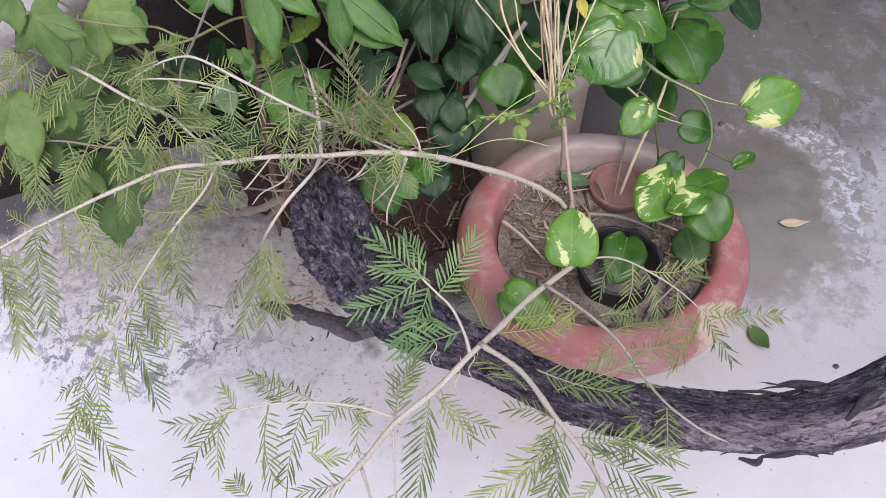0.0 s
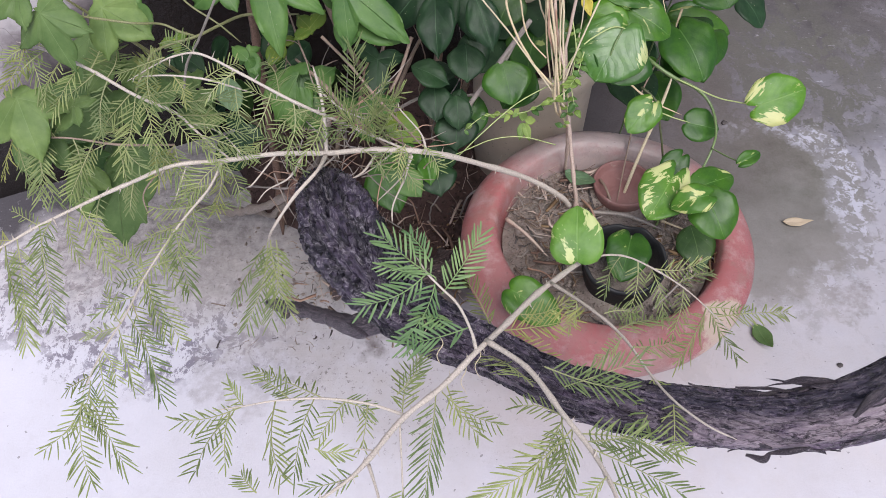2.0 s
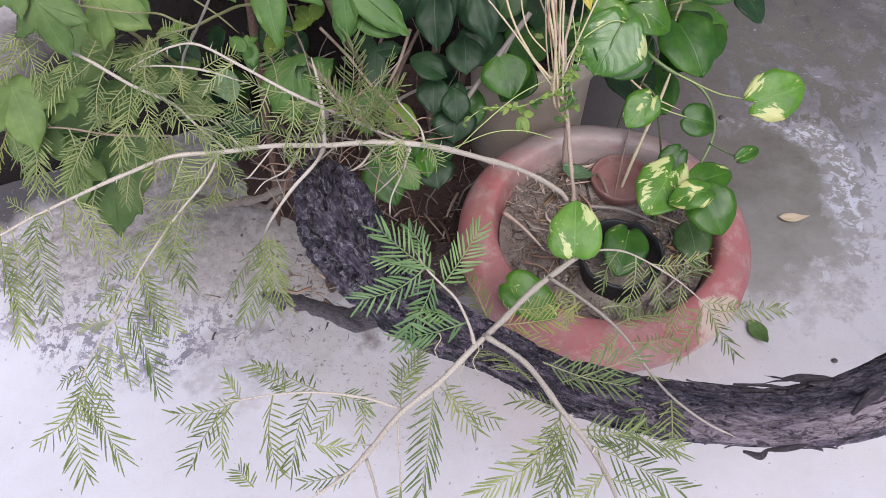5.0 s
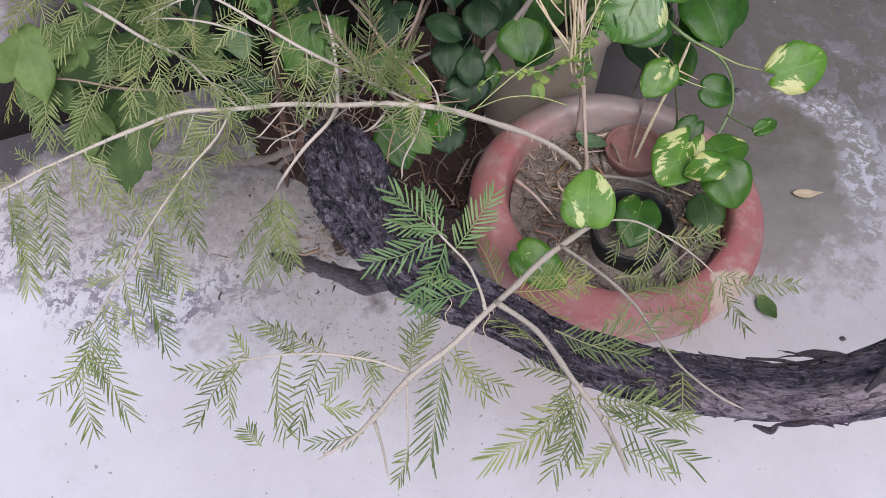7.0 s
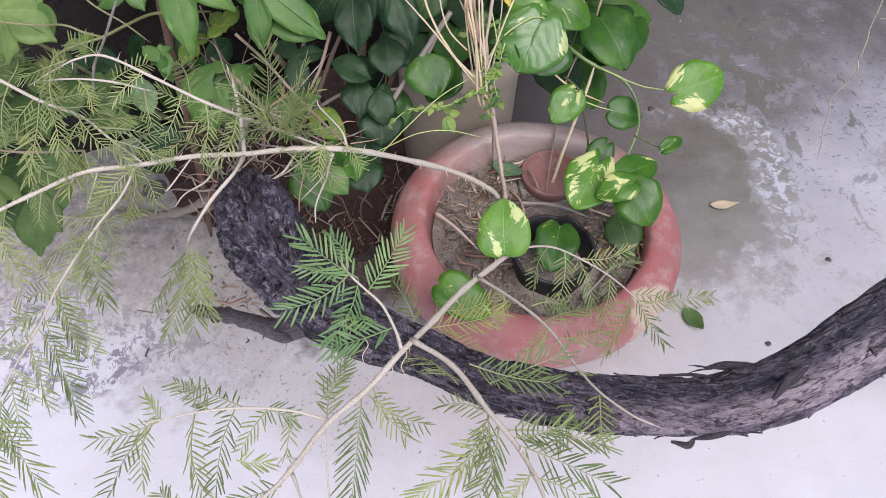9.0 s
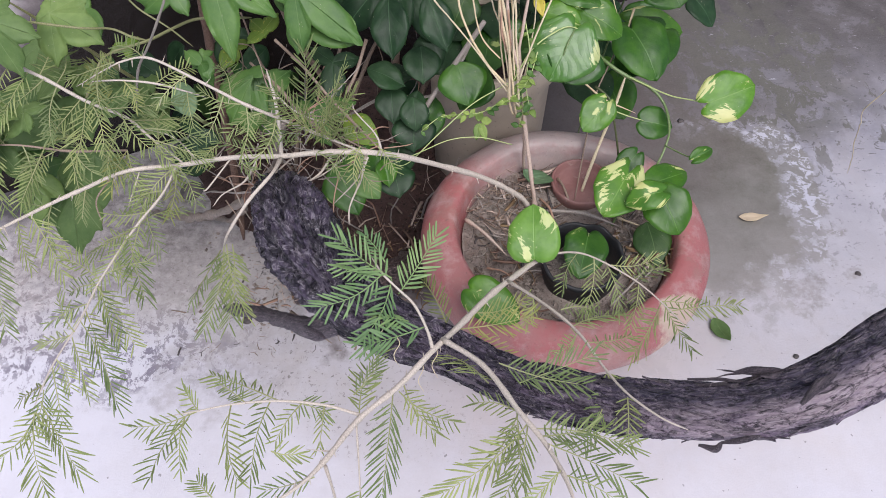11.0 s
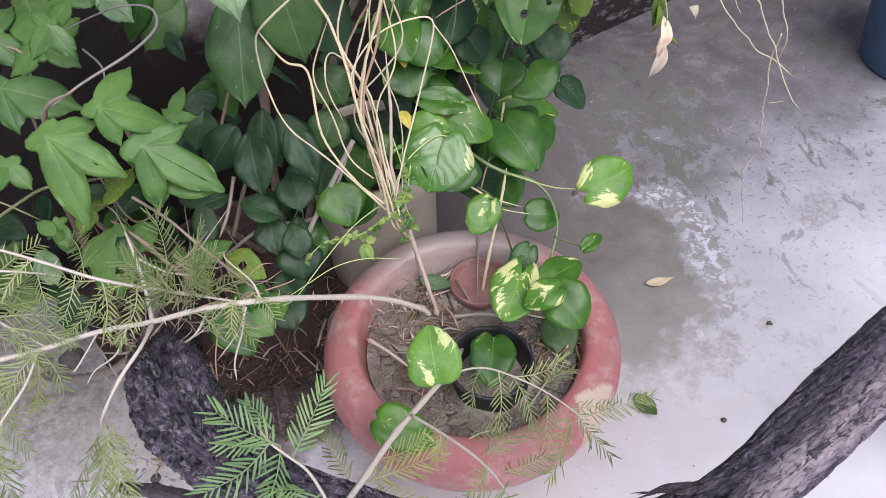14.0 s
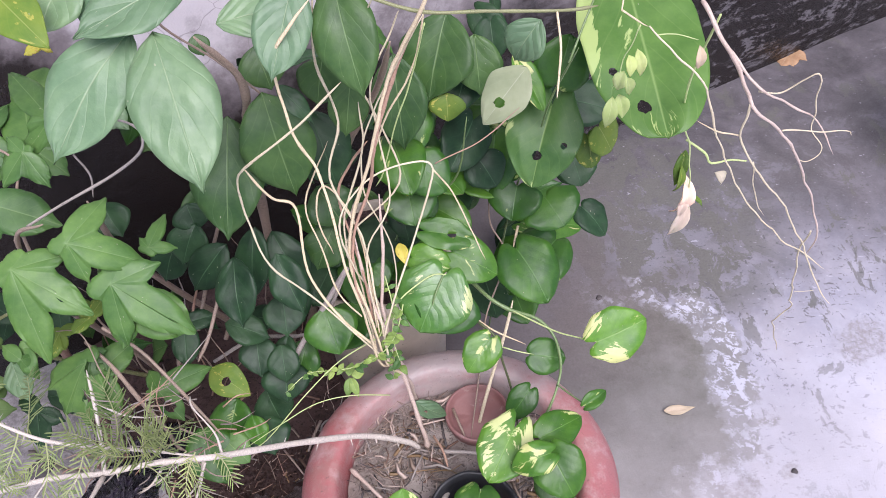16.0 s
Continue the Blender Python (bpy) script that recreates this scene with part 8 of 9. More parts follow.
feather(thorn, (-0.148, 0.697, 0.41), (-0.183, 0.64, 0.4))
feather(thorn, (-0.135, 0.705, 0.41), (-0.134, 0.61, 0.395))
feather(thorn, (-0.233, 0.692, 0.465), (-0.285, 0.665, 0.46))
feather(thorn, (-0.231, 0.696, 0.465), (-0.188, 0.728, 0.46))
feather(thorn, (-0.239, 0.684, 0.465), (-0.212, 0.616, 0.45))
feather(thorn, (-0.24, 0.676, 0.465), (-0.268, 0.621, 0.455))
feather(thorn, (-0.228, 0.7, 0.465), (-0.232, 0.64, 0.46))
feather(thorn, (-0.217, 0.714, 0.468), (-0.271, 0.718, 0.465))
feather(thorn, (-0.263, 0.629, 0.455), (-0.315, 0.661, 0.455))
feather(thorn, (-0.265, 0.621, 0.455), (-0.223, 0.557, 0.44))
feather(thorn, (-0.272, 0.602, 0.45), (-0.311, 0.582, 0.45))
feather(thorn, (-0.277, 0.581, 0.45), (-0.237, 0.493, 0.435))
feather(thorn, (-0.28, 0.567, 0.45), (-0.309, 0.608, 0.455))
feather(thorn, (-0.281, 0.56, 0.45), (-0.262, 0.498, 0.44))
feather(thorn, (-0.297, 0.529, 0.445), (-0.279, 0.475, 0.435))
feather(thorn, (-0.302, 0.505, 0.44), (-0.3, 0.473, 0.44))
feather(thorn, (-0.303, 0.486, 0.44), (-0.327, 0.432, 0.44))
feather(thorn, (-0.305, 0.48, 0.44), (-0.283, 0.402, 0.44))
feather(thorn, (-0.302, 0.492, 0.44), (-0.261, 0.421, 0.435))
feather(thorn, (-0.262, 0.621, 0.455), (-0.241, 0.557, 0.44))
feather(thorn, (-0.261, 0.636, 0.455), (-0.214, 0.647, 0.46))
feather(thorn, (-0.401, 0.701, 0.46), (-0.36, 0.583, 0.45))
feather(thorn, (-0.422, 0.68, 0.456), (-0.383, 0.556, 0.45))
feather(thorn, (-0.37, 0.714, 0.463), (-0.354, 0.658, 0.45))
feather(thorn, (-0.358, 0.721, 0.464), (-0.314, 0.649, 0.45))
feather(thorn, (-0.399, 0.696, 0.46), (-0.439, 0.719, 0.46))
feather(thorn, (-0.334, 0.735, 0.467), (-0.331, 0.678, 0.455))
feather(thorn, (-0.387, 0.859, 0.58), (-0.419, 0.819, 0.57))
feather(thorn, (-0.367, 0.85, 0.575), (-0.386, 0.801, 0.56))
feather(thorn, (-0.379, 0.854, 0.58), (-0.357, 0.911, 0.59))
feather(thorn, (-0.339, 0.846, 0.56), (-0.337, 0.923, 0.58))
feather(thorn, (-0.332, 0.841, 0.56), (-0.363, 0.82, 0.55))
feather(thorn, (-0.318, 0.832, 0.555), (-0.317, 0.774, 0.54))
feather(thorn, (-0.288, 0.823, 0.54), (-0.297, 0.74, 0.52))
feather(thorn, (-0.281, 0.818, 0.54), (-0.226, 0.824, 0.55))
feather(thorn, (-0.268, 0.814, 0.535), (-0.189, 0.824, 0.54))
feather(thorn, (-0.246, 0.814, 0.52), (-0.268, 0.757, 0.5))
feather(thorn, (-0.239, 0.809, 0.52), (-0.18, 0.816, 0.52))
feather(thorn, (-0.227, 0.805, 0.51), (-0.168, 0.798, 0.5))
feather(thorn, (-0.222, 0.8, 0.5), (-0.191, 0.754, 0.49))
feather(thorn, (-0.215, 0.795, 0.5), (-0.157, 0.771, 0.49))
feather(thorn, (-0.251, 0.814, 0.525), (-0.207, 0.763, 0.51))
feather(thorn, (-0.281, 0.818, 0.54), (-0.26, 0.764, 0.53))
feather(thorn, (-0.319, 0.793, 0.49), (-0.301, 0.74, 0.47))
feather(thorn, (-0.333, 0.795, 0.49), (-0.377, 0.769, 0.48))
feather(thorn, (-0.369, 0.794, 0.5), (-0.355, 0.734, 0.48))
feather(thorn, (-0.39, 0.797, 0.5), (-0.423, 0.835, 0.51))
feather(thorn, (-0.404, 0.797, 0.5), (-0.399, 0.727, 0.48))
feather(thorn, (-0.41, 0.796, 0.5), (-0.379, 0.726, 0.48))
feather(thorn, (-0.287, 0.796, 0.485), (-0.229, 0.738, 0.46))
feather(thorn, (-0.3, 0.795, 0.487), (-0.347, 0.843, 0.5))
feather(thorn, (-0.436, 0.794, 0.5), (-0.415, 0.736, 0.48))
feather(thorn, (-0.351, 0.793, 0.495), (-0.313, 0.813, 0.5))
feather(thorn, (-0.255, 0.8, 0.48), (-0.235, 0.747, 0.47))
feather(thorn, (-0.311, 0.79, 0.49), (-0.289, 0.767, 0.48))
feather(thorn, (-0.1, 0.776, 0.57), (-0.147, 0.8, 0.57))
feather(thorn, (-0.119, 0.785, 0.575), (-0.138, 0.749, 0.55))
feather(thorn, (-0.095, 0.777, 0.565), (-0.101, 0.732, 0.54))
feather(thorn, (-0.077, 0.777, 0.555), (-0.114, 0.757, 0.55))
feather(thorn, (-0.066, 0.778, 0.545), (-0.084, 0.732, 0.53))
feather(thorn, (-0.032, 0.789, 0.51), (-0.051, 0.756, 0.6))
feather(thorn, (-0.044, 0.789, 0.52), (-0.02, 0.785, 0.62))
feather(thorn, (-0.02, 0.792, 0.5), (0.002, 0.789, 0.6))
feather(thorn, (-0.014, 0.793, 0.495), (-0.041, 0.759, 0.58))
feather(thorn, (-0.008, 0.793, 0.49), (0.025, 0.767, 0.57))
feather(thorn, (0.005, 0.795, 0.48), (-0.012, 0.768, 0.57))
feather(thorn, (0.012, 0.796, 0.475), (0.032, 0.747, 0.46))
feather(thorn, (-0.038, 0.789, 0.515), (-0.072, 0.786, 0.51))
feather(thorn, (-0.008, 0.793, 0.49), (0.032, 0.82, 0.48))
feather(thorn, (-0.026, 0.791, 0.505), (0.014, 0.764, 0.59))
feather(thorn, (-0.231, 0.806, 0.61), (-0.283, 0.8, 0.6))
feather(thorn, (-0.409, 0.865, 0.58), (-0.429, 0.846, 0.58))
feather(thorn, (-0.417, 0.87, 0.58), (-0.389, 0.81, 0.56))
feather(thorn, (-0.434, 0.673, 0.455), (-0.403, 0.584, 0.45))
feather(thorn, (-0.074, 0.831, 0.475), (-0.107, 0.87, 0.47))
feather(thorn, (-0.047, 0.807, 0.475), (-0.093, 0.823, 0.47))
feather(thorn, (-0.005, 0.808, 0.475), (-0.041, 0.851, 0.47))
feather(thorn, (-0.033, 0.792, 0.475), (-0.001, 0.758, 0.47))
feather(thorn, (0.014, 0.799, 0.475), (-0.008, 0.771, 0.47))
feather(thorn, (0.024, 0.797, 0.475), (0.017, 0.755, 0.47))
feather(thorn, (-0.024, 0.817, 0.475), (0.009, 0.843, 0.47))
feather(thorn, (-0.111, 0.796, 0.475), (-0.154, 0.824, 0.47))
feather(thorn, (-0.121, 0.784, 0.475), (-0.101, 0.764, 0.47))
feather(thorn, (-0.149, 0.808, 0.475), (-0.17, 0.787, 0.47))
feather(thorn, (0.045, 0.794, 0.475), (0.063, 0.762, 0.47))
feather(thorn, (-0.09, 0.813, 0.475), (-0.128, 0.848, 0.47))
feather(thorn, (-0.188, 0.78, 0.476), (-0.233, 0.728, 0.454), M_FERN, 0.36)
feather(thorn, (-0.213, 0.795, 0.494), (-0.246, 0.878, 0.484), M_FERN, 0.38)
feather(thorn, (-0.237, 0.809, 0.512), (-0.281, 0.79, 0.501), M_FERN, 0.34)
feather(thorn, (-0.264, 0.818, 0.528), (-0.298, 0.926, 0.526), M_FERNDRY, 0.36)
feather(thorn, (-0.293, 0.825, 0.542), (-0.332, 0.788, 0.523), M_FERN, 0.38)
feather(thorn, (-0.321, 0.838, 0.553), (-0.329, 0.912, 0.552), M_FERN, 0.38)
feather(thorn, (-0.35, 0.849, 0.565), (-0.384, 0.805, 0.54), M_FERN, 0.38)
feather(thorn, (-0.379, 0.857, 0.576), (-0.442, 0.997, 0.552), M_FERN, 0.38)
feather(thorn, (-0.414, 0.87, 0.58), (-0.422, 0.808, 0.578), M_FERNDRY, 0.36)
feather(thorn, (-0.11, 0.783, 0.574), (-0.147, 0.873, 0.554), M_FERN, 0.34)
feather(thorn, (-0.155, 0.8, 0.593), (-0.184, 0.771, 0.585), M_FERN, 0.34)
feather(thorn, (-0.2, 0.811, 0.609), (-0.245, 0.858, 0.598), M_FERN, 0.38)
feather(thorn, (-0.251, 0.803, 0.598), (-0.239, 0.756, 0.583), M_FERN, 0.36)
feather(thorn, (-0.255, 0.8, 0.48), (-0.269, 0.749, 0.472), M_FERNDRY, 0.36)
feather(thorn, (-0.301, 0.795, 0.487), (-0.35, 0.84, 0.485), M_FERN, 0.36)
feather(thorn, (-0.347, 0.794, 0.494), (-0.356, 0.724, 0.488), M_FERN, 0.34)
feather(thorn, (-0.393, 0.796, 0.5), (-0.463, 0.887, 0.476), M_FERN, 0.34)
feather(thorn, (-0.441, 0.795, 0.5), (-0.453, 0.758, 0.484), M_FERNDRY, 0.36)
feather(thorn, (-0.144, 0.785, 0.474), (-0.205, 0.811, 0.457), M_FERN, 0.34)
feather(thorn, (-0.197, 0.777, 0.474), (-0.202, 0.717, 0.461), M_FERNDRY, 0.36)
feather(thorn, (-0.25, 0.772, 0.474), (-0.302, 0.833, 0.45), M_FERNDRY, 0.36)
feather(thorn, (-0.298, 0.751, 0.47), (-0.297, 0.713, 0.464), M_FERN, 0.34)
feather(thorn, (-0.343, 0.728, 0.466), (-0.394, 0.751, 0.458), M_FERN, 0.36)
feather(thorn, (-0.386, 0.704, 0.461), (-0.385, 0.654, 0.457), M_FERN, 0.34)
feather(thorn, (-0.427, 0.678, 0.456), (-0.483, 0.689, 0.434), M_FERNDRY, 0.36)
feather(thorn, (-0.195, 0.778, 0.474), (-0.169, 0.731, 0.464), M_FERN, 0.34)
feather(thorn, (-0.206, 0.742, 0.47), (-0.252, 0.733, 0.46), M_FERN, 0.34)
feather(thorn, (-0.222, 0.711, 0.467), (-0.207, 0.667, 0.46), M_FERN, 0.36)
feather(thorn, (-0.238, 0.682, 0.464), (-0.277, 0.685, 0.448), M_FERN, 0.38)
feather(thorn, (-0.252, 0.653, 0.459), (-0.226, 0.611, 0.448), M_FERN, 0.34)
feather(thorn, (-0.264, 0.624, 0.454), (-0.301, 0.623, 0.44), M_FERN, 0.36)
feather(thorn, (-0.273, 0.593, 0.451), (-0.258, 0.554, 0.44), M_FERNDRY, 0.36)
feather(thorn, (-0.283, 0.564, 0.448), (-0.321, 0.563, 0.44), M_FERN, 0.36)
feather(thorn, (-0.294, 0.537, 0.446), (-0.283, 0.515, 0.424), M_FERN, 0.34)
feather(thorn, (-0.301, 0.509, 0.443), (-0.334, 0.505, 0.427), M_FERNDRY, 0.36)
feather(thorn, (-0.307, 0.481, 0.44), (-0.283, 0.452, 0.433), M_FERN, 0.34)
feather(thorn, (-0.264, 0.805, 0.585), (-0.253, 0.866, 0.563), M_FERN, 0.36)
feather(thorn, (-0.231, 0.811, 0.579), (-0.22, 0.792, 0.557), M_FERNDRY, 0.36)
feather(thorn, (-0.199, 0.815, 0.57), (-0.169, 0.863, 0.554), M_FERN, 0.38)
feather(thorn, (-0.167, 0.815, 0.556), (-0.162, 0.779, 0.536), M_FERN, 0.38)


# ---- loose bits ----
def pebble(at, size):
    bm = bmesh.new()
    bmesh.ops.create_icosphere(bm, subdivisions=2, radius=size)
    for v in bm.verts:
        v.co *= 1 + 0.45 * noise.noise(v.co / size * 1.1 + Vector(at) * 30)
        v.co.z = v.co.z * 0.45 + size * 0.3
    for f in bm.faces:
        f.smooth = True
    ob = place("debris_crumb", bm, M_GREYDEBRIS)
    ob.location = at
    return tagged(ob, "small dark crumb of dirt on the cement", "debris")


def rotten_root():
    ob = thing("old_root", (-0.408, 1.103, 0.0), "reddish gnarled root running grey along the ground", "root")
    stem(ob, "root", [(-0.079, 0.87, 0.45), (-0.089, 0.864, 0.41), (-0.109, 0.878, 0.345), (-0.135, 0.89, 0.3), (-0.185, 0.923, 0.225), (-0.231, 0.952, 0.17), (-0.285, 0.99, 0.115), (-0.344, 1.042, 0.06), (-0.41, 1.106, -0.004)], [0.0036, 0.0040, 0.0048, 0.0075, 0.0060, 0.0056, 0.0052, 0.0046, 0.0036], M_ROOT, 10, 10, 0.6, 0.002)
    stem(ob, "knot", [(-0.107, 0.871, 0.345), (-0.13, 0.884, 0.31), (-0.171, 0.913, 0.25)], [0.008, 0.011, 0.007], M_ROT, 10, 10, 0.9, 0.004, "reddish rotten bark round the root")
    stem(ob, "runner", [(-0.142, 0.882, 0.3), (-0.19, 0.917, 0.26), (-0.24, 0.972, 0.2), (-0.298, 1.028, 0.12)], [0.0016, 0.0010], M_GREYSTEM, 8, 8, 0.4, 0.002)
    stem(ob, "runner", [(-0.137, 0.886, 0.31), (-0.181, 0.926, 0.27), (-0.226, 0.97, 0.24)], [0.0012, 0.0008], M_DRYRED, 6, 8, 0.4, 0.002)
    stem(ob, "runner", [(-0.129, 0.894, 0.31), (-0.155, 0.917, 0.31), (-0.185, 0.93, 0.31)], [0.0012, 0.0008], M_TWIG, 6, 8, 0.4, 0.002)
    stem(ob, "root", [(-0.205, 1.017, 0.1), (-0.243, 1.026, 0.06), (-0.281, 1.066, 0.02), (-0.314, 1.08, -0.004)], [0.005, 0.003], M_ROOT, 9, 8, 0.9, 0.004)
    under(part("dead_pod", tube_mesh("dead_pod", [(-0.229, 0.926, 0.27), (-0.236, 0.917, 0.272), (-0.249, 0.91, 0.272), (-0.26, 0.907, 0.27)], [0.004, 0.0115, 0.0125, 0.006], 10, 6, 0.3, 0.3, 0.002), M_GREYDEBRIS, None, "dark shrivelled pod"), ob)
    return ob


def litter(name, label, count, where, size, materials, seed, thick=1.0):
    """Dead twigs and chips scattered on a surface, as one loose layer."""
    random.seed(seed)
    bm = bmesh.new()
    uv = bm.loops.layers.uv.new()
    me_mats = list(materials)
    for k in range(count):
        x, y, z = where()
        a = random.uniform(0, 2 * math.pi)
        ln, w = size * random.uniform(0.3, 1.4), random.uniform(0.0003, 0.00065) * thick
        d = Vector((math.cos(a), math.sin(a), random.uniform(-0.06, 0.16))).normalized()
        s = d.cross(Vector((0, 0, 1))).normalized()
        up = s.cross(d)
        bend = s * random.uniform(-0.2, 0.2) * ln
        flat = random.random() < 0.25
        rings = []
        for u in (0.0, 0.5, 1.0):
            c = Vector((x, y, z + w)) + d * (u * ln) + bend * (u * (1 - u) * 4)
            ww = w * (3.5 if flat else 1) * (1 - 0.4 * u)
            rings.append([bm.verts.new(c + s * (ww * math.cos(q)) + up * (w * math.sin(q))) for q in (0, 1.57, 3.14, 4.71)])
        idx = random.randrange(len(me_mats))
        for r0, r1 in zip(rings, rings[1:]):
            for j in range(4):
                f = bm.faces.new((r0[j], r0[(j + 1) % 4], r1[(j + 1) % 4], r1[j]))
                f.material_index = idx
                f.smooth = True
        for r in (rings[0][::-1], rings[-1]):
            bm.faces.new(r).material_index = idx
    me = bpy.data.meshes.new(name)
    bm.to_mesh(me)
    bm.free()
    for mm in me_mats:
        me.materials.append(mm)
    return tagged(place(name, me, None), label, "litter", kind="stuff")


def in_ring(cx, cy, r0, r1, z):
    """Places in a ring, clear of the two pots that stand in the planter."""
    def pick():
        while True:
            a, r = random.uniform(0, 2 * math.pi), math.sqrt(random.uniform(r0 * r0, r1 * r1))
            x, y = cx + r * math.cos(a), cy + r * math.sin(a)
            if math.hypot(x - 0.352, y - 0.950) > 0.062 and math.hypot(x - 0.325, y - 0.788) > 0.066:
                return x, y, z
    return pick


def in_box(x0, x1, y0, y1, z):
    def pick():
        return random.uniform(x0, x1), random.uniform(y0, y1), z
    return pick


litter("twig_litter", "dry twigs and chaff on the planter soil", 320, in_ring(PX, PY, 0.05, 0.148, 0.198), 0.024, (M_GREYSTEM, M_TWIG, M_TWIG, M_STAKE, M_GREYDEBRIS), 5)
litter("twig_litter", "dry straw and stems heaped in the planter", 110, in_ring(0.232, 0.925, 0.0, 0.055, 0.200), 0.034, (M_STALKDRY, M_TWIG, M_GREYSTEM, M_TWIG), 6)
litter("leaf_litter", "dead twigs and leaf scraps on dark earth", 760, in_box(-0.20, 0.11, 0.86, 1.22, 0.016), 0.022, (M_TWIG, M_DRYRED, M_STALKDRY, M_DEAD, M_STAKE, M_GREYDEBRIS), 8)
litter("twig_litter", "stout dead twigs and curled leaf scraps in the planter", 190, in_ring(PX + 0.03, PY + 0.02, 0.05, 0.135, 0.203), 0.036, (M_STALKDRY, M_TWIG, M_GREYDEBRIS, M_DEAD, M_GREYSTEM, M_STAKE), 15, 1.9)
litter("leaf_litter", "stout dead twigs and curled leaves lying on dark earth", 75, in_box(-0.16, 0.12, 0.84, 1.18, 0.03), 0.055, (M_STALKDRY, M_TWIG, M_DRYRED, M_STAKE), 16, 1.5)
litter("leaf_litter", "thin litter scattered on the cement", 60, in_box(-0.32, 0.0, 0.78, 0.95, 0.0), 0.02, (M_TWIG, M_GREYDEBRIS), 9)


def soil_crumbs(name, label, count, where, material, seed, coarse=1.0):
    random.seed(seed)
    bm = bmesh.new()
    for k in range(count):
        x, y, z = where()
        s = random.choice((0.0015, 0.002, 0.003, 0.0045)) * coarse
        r = [Vector((random.uniform(0.6, 1.2) * s * q[0], random.uniform(0.6, 1.2) * s * q[1], random.uniform(0.5, 1.0) * s * q[2])) for q in ((1, 0, 0), (0, 1, 0), (-1, 0, 0), (0, -1, 0), (0, 0, 1), (0, 0, -1))]
        v = [bm.verts.new(Vector((x, y, z)) + q) for q in r]
        for i in range(4):
            bm.faces.new((v[i], v[(i + 1) % 4], v[4]))
            bm.faces.new((v[(i + 1) % 4], v[i], v[5]))
    return tagged(place(name, bm, material), label, "soil", kind="stuff")


soil_crumbs("soil_crumbs", "crumbs of dry soil in the planter", 1400, in_ring(PX, PY, 0.0, 0.15, 0.196), M_EARTH, 12)
soil_crumbs("soil_crumbs", "dark clods of earth round the roots", 1500, in_box(-0.13, 0.13, 0.89, 1.2, 0.016), M_EARTH_SHADED, 14, 1.8)
soil_crumbs("soil_crumbs", "crumbs of earth washed onto the cement", 300, in_box(-0.3, 0.1, 0.82, 1.1, 0.001), M_EARTH, 13)
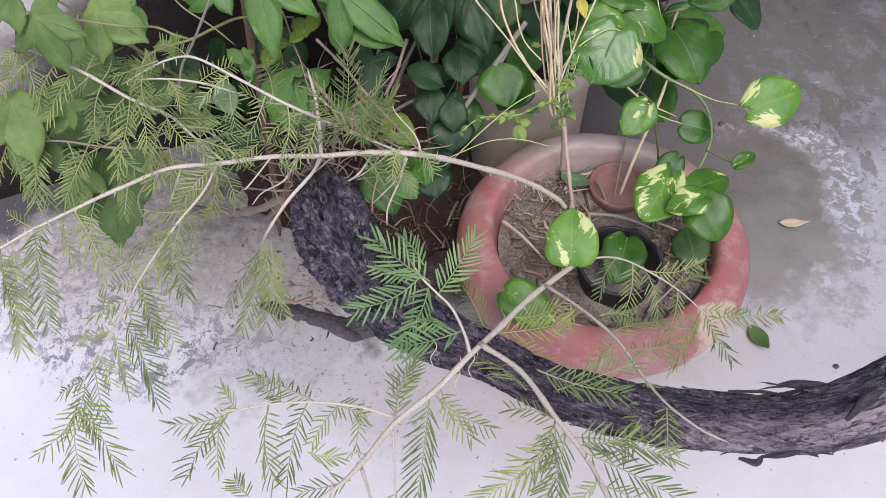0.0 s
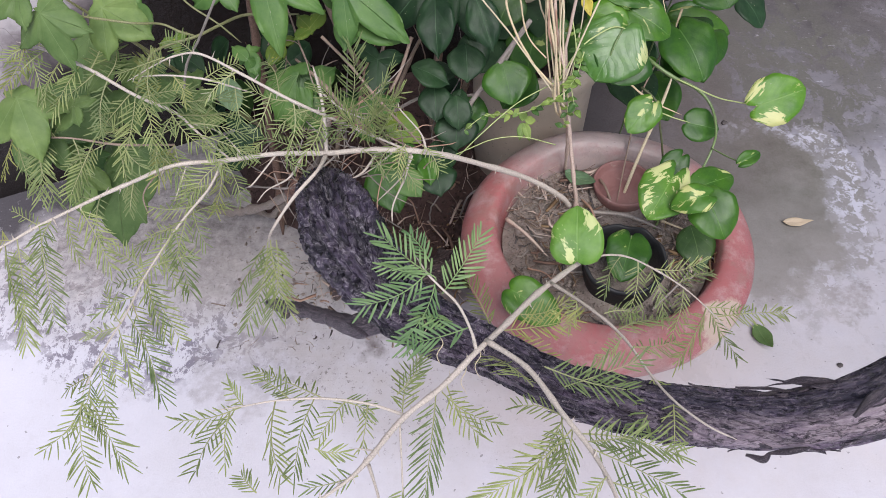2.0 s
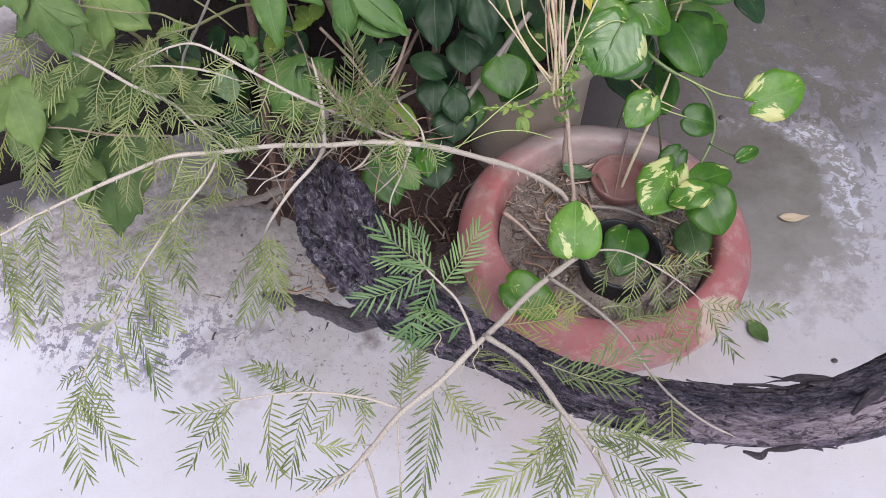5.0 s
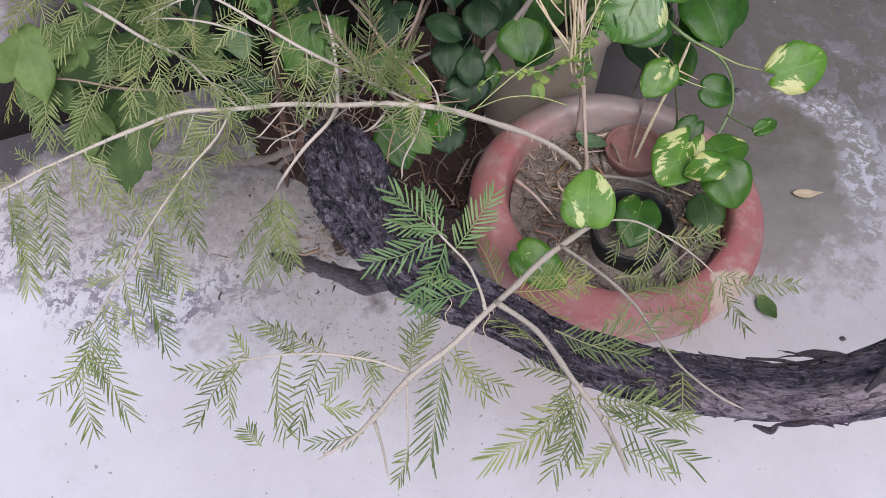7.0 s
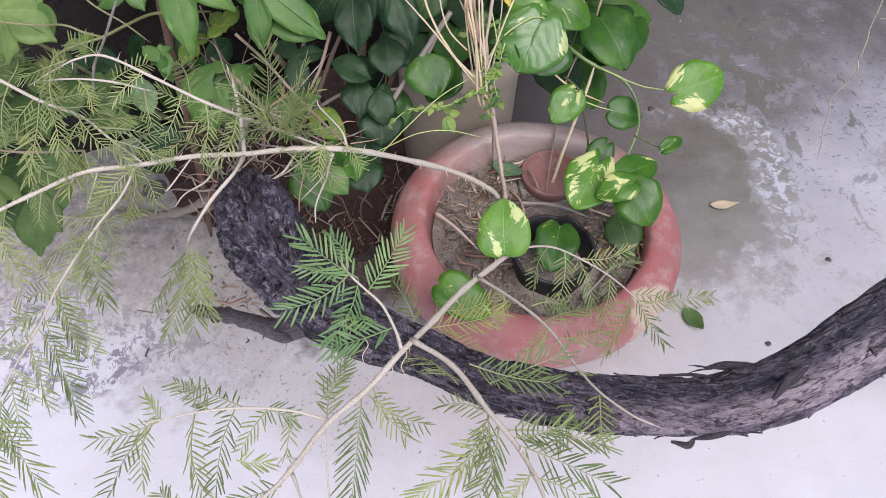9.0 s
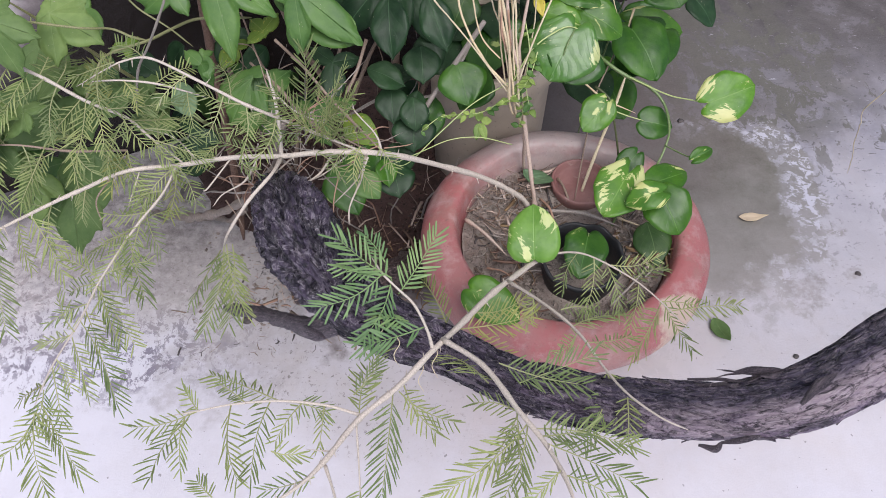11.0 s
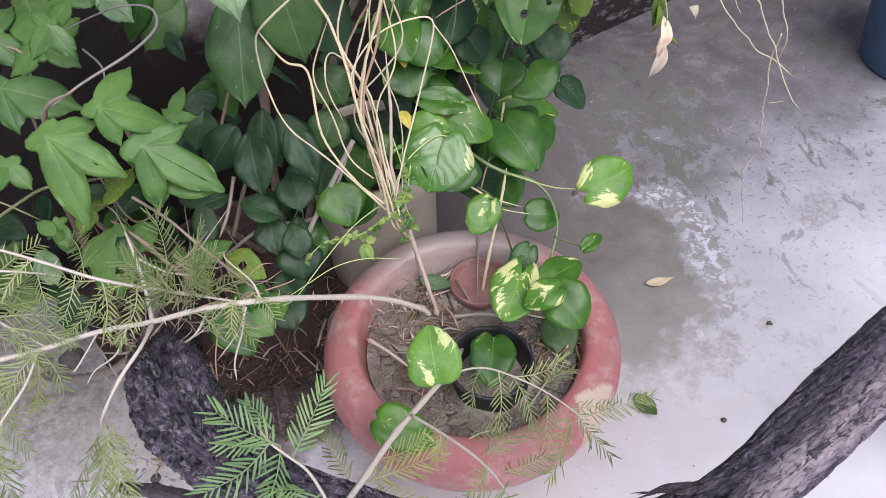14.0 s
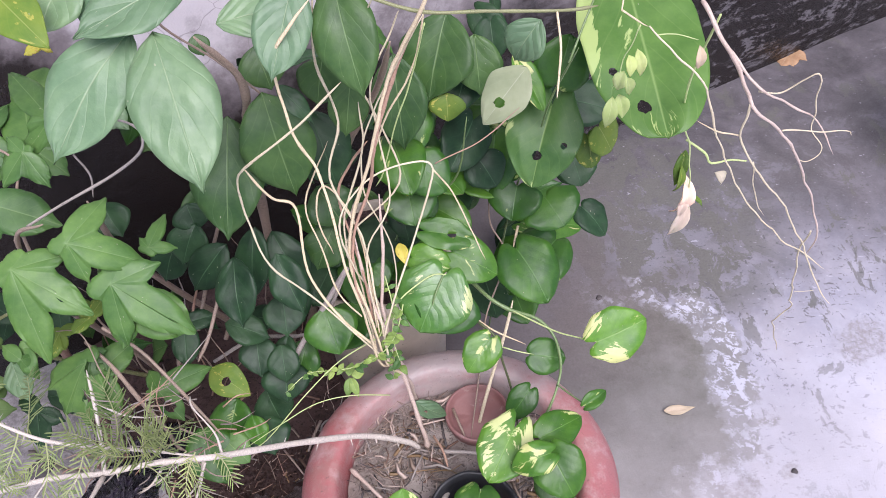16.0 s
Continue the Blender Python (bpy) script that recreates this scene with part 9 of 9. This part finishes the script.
# sticks lying in the planter
for pts, r, m in (
        ([(0.164, 0.889, 0.207), (0.190, 0.855, 0.214), (0.221, 0.818, 0.205)], 0.0066, M_STALKDRY),
        ([(0.292, 0.899, 0.207), (0.345, 0.884, 0.215), (0.400, 0.862, 0.206)], 0.0066, M_GREYSTEM),
        ([(0.333, 0.848, 0.208), (0.352, 0.853, 0.213), (0.372, 0.857, 0.207)], 0.0062, M_STRAW),
        ([(0.412, 0.834, 0.207), (0.425, 0.836, 0.211), (0.437, 0.839, 0.206)], 0.0060, M_STALKDRY),
        ([(0.19, 0.80, 0.20), (0.215, 0.785, 0.208), (0.235, 0.76, 0.202)], 0.003, M_DRYRED),
        ([(0.36, 0.72, 0.205), (0.40, 0.755, 0.212), (0.43, 0.79, 0.206)], 0.0045, M_GREYSTEM),
        ([(0.285, 0.925, 0.205), (0.295, 0.895, 0.216), (0.30, 0.87, 0.206)], 0.0045, M_DRYRED),
        ([(0.318, 0.965, 0.205), (0.322, 0.94, 0.216), (0.330, 0.915, 0.206)], 0.0055, M_TWIG),
        ([(0.40, 0.88, 0.205), (0.415, 0.865, 0.212), (0.438, 0.858, 0.206)], 0.0040, M_STRAW)):
    stick = thing("dry_stick", pts[0], "short dry stick lying on the planter soil", "stick", "sticks in the planter")
    stem(stick, "stick", pts, [r * 0.45, r * 0.30], m, 7, 6, 0.5)
stick = thing("pale_stick", (0.366, 0.93, 0.205), "straight pale stick standing in the little clay pot", "stick")
stem(stick, "stick", [(0.352, 0.938, 0.197), (0.375, 0.975, 0.255), (0.40, 1.01, 0.315), (0.415, 1.035, 0.36)], [0.0027, 0.0022], M_STRAW, 8, 6, 0.2)


# ---- litter and small things ----
bit = thing("fallen_leaf", (0.714, 1.023, 0.0), "curled pale dry leaf lying on wet cement", "leaf")
leaf(bit, (0.687, 1.025, 0.005), (0.74, 1.022, 0.006), 0.0187, M_BLUSH, shape=outline_lance, face=(0, 0, 1), curl=-0.3, fold=0.25)
bit = thing("fallen_leaf", (0.593, 0.785, 0.0), "folded green leaf fallen beside the planter", "leaf")
leaf(bit, (0.585, 0.81, 0.005), (0.6, 0.76, 0.006), 0.0300, M_PALELOBE, shape=outline_ovate, face=(0, 0, 1), curl=-0.3, fold=0.25)
bit = thing("fallen_leaf", (0.286, 0.966, 0.201), "grey-green shrivelled leaf on the planter soil", "leaf")
leaf(bit, (0.264, 0.983, 0.206), (0.308, 0.948, 0.207), 0.0300, M_BROADLIGHT, shape=outline_ovate, face=(0, 0, 1), curl=-0.3, fold=0.25)
bit = thing("fallen_leaf", (1.3, 1.976, 0.0), "brown dry lobed leaf at the foot of the wall", "leaf")
lobed_leaf(bit, (1.3, 1.976, 0.006), [(1.256, 2.012, 0.005), (1.248, 1.918, 0.005), (1.278, 1.914, 0.005), (1.324, 1.934, 0.005), (1.345, 2.007, 0.005), (1.32, 2.031, 0.005)], M_DEAD, 0.035, face=(0, 0, 1))
pebble((0.705, 0.732, 0.0), 0.004)
pebble((0.638, 1.284, 0.0), 0.006)
pebble((0.707, 0.733, 0.0), 0.004)
pebble((0.867, 0.891, 0.0), 0.005)
pebble((-0.207, 0.852, 0.0), 0.008)
rotten_root()
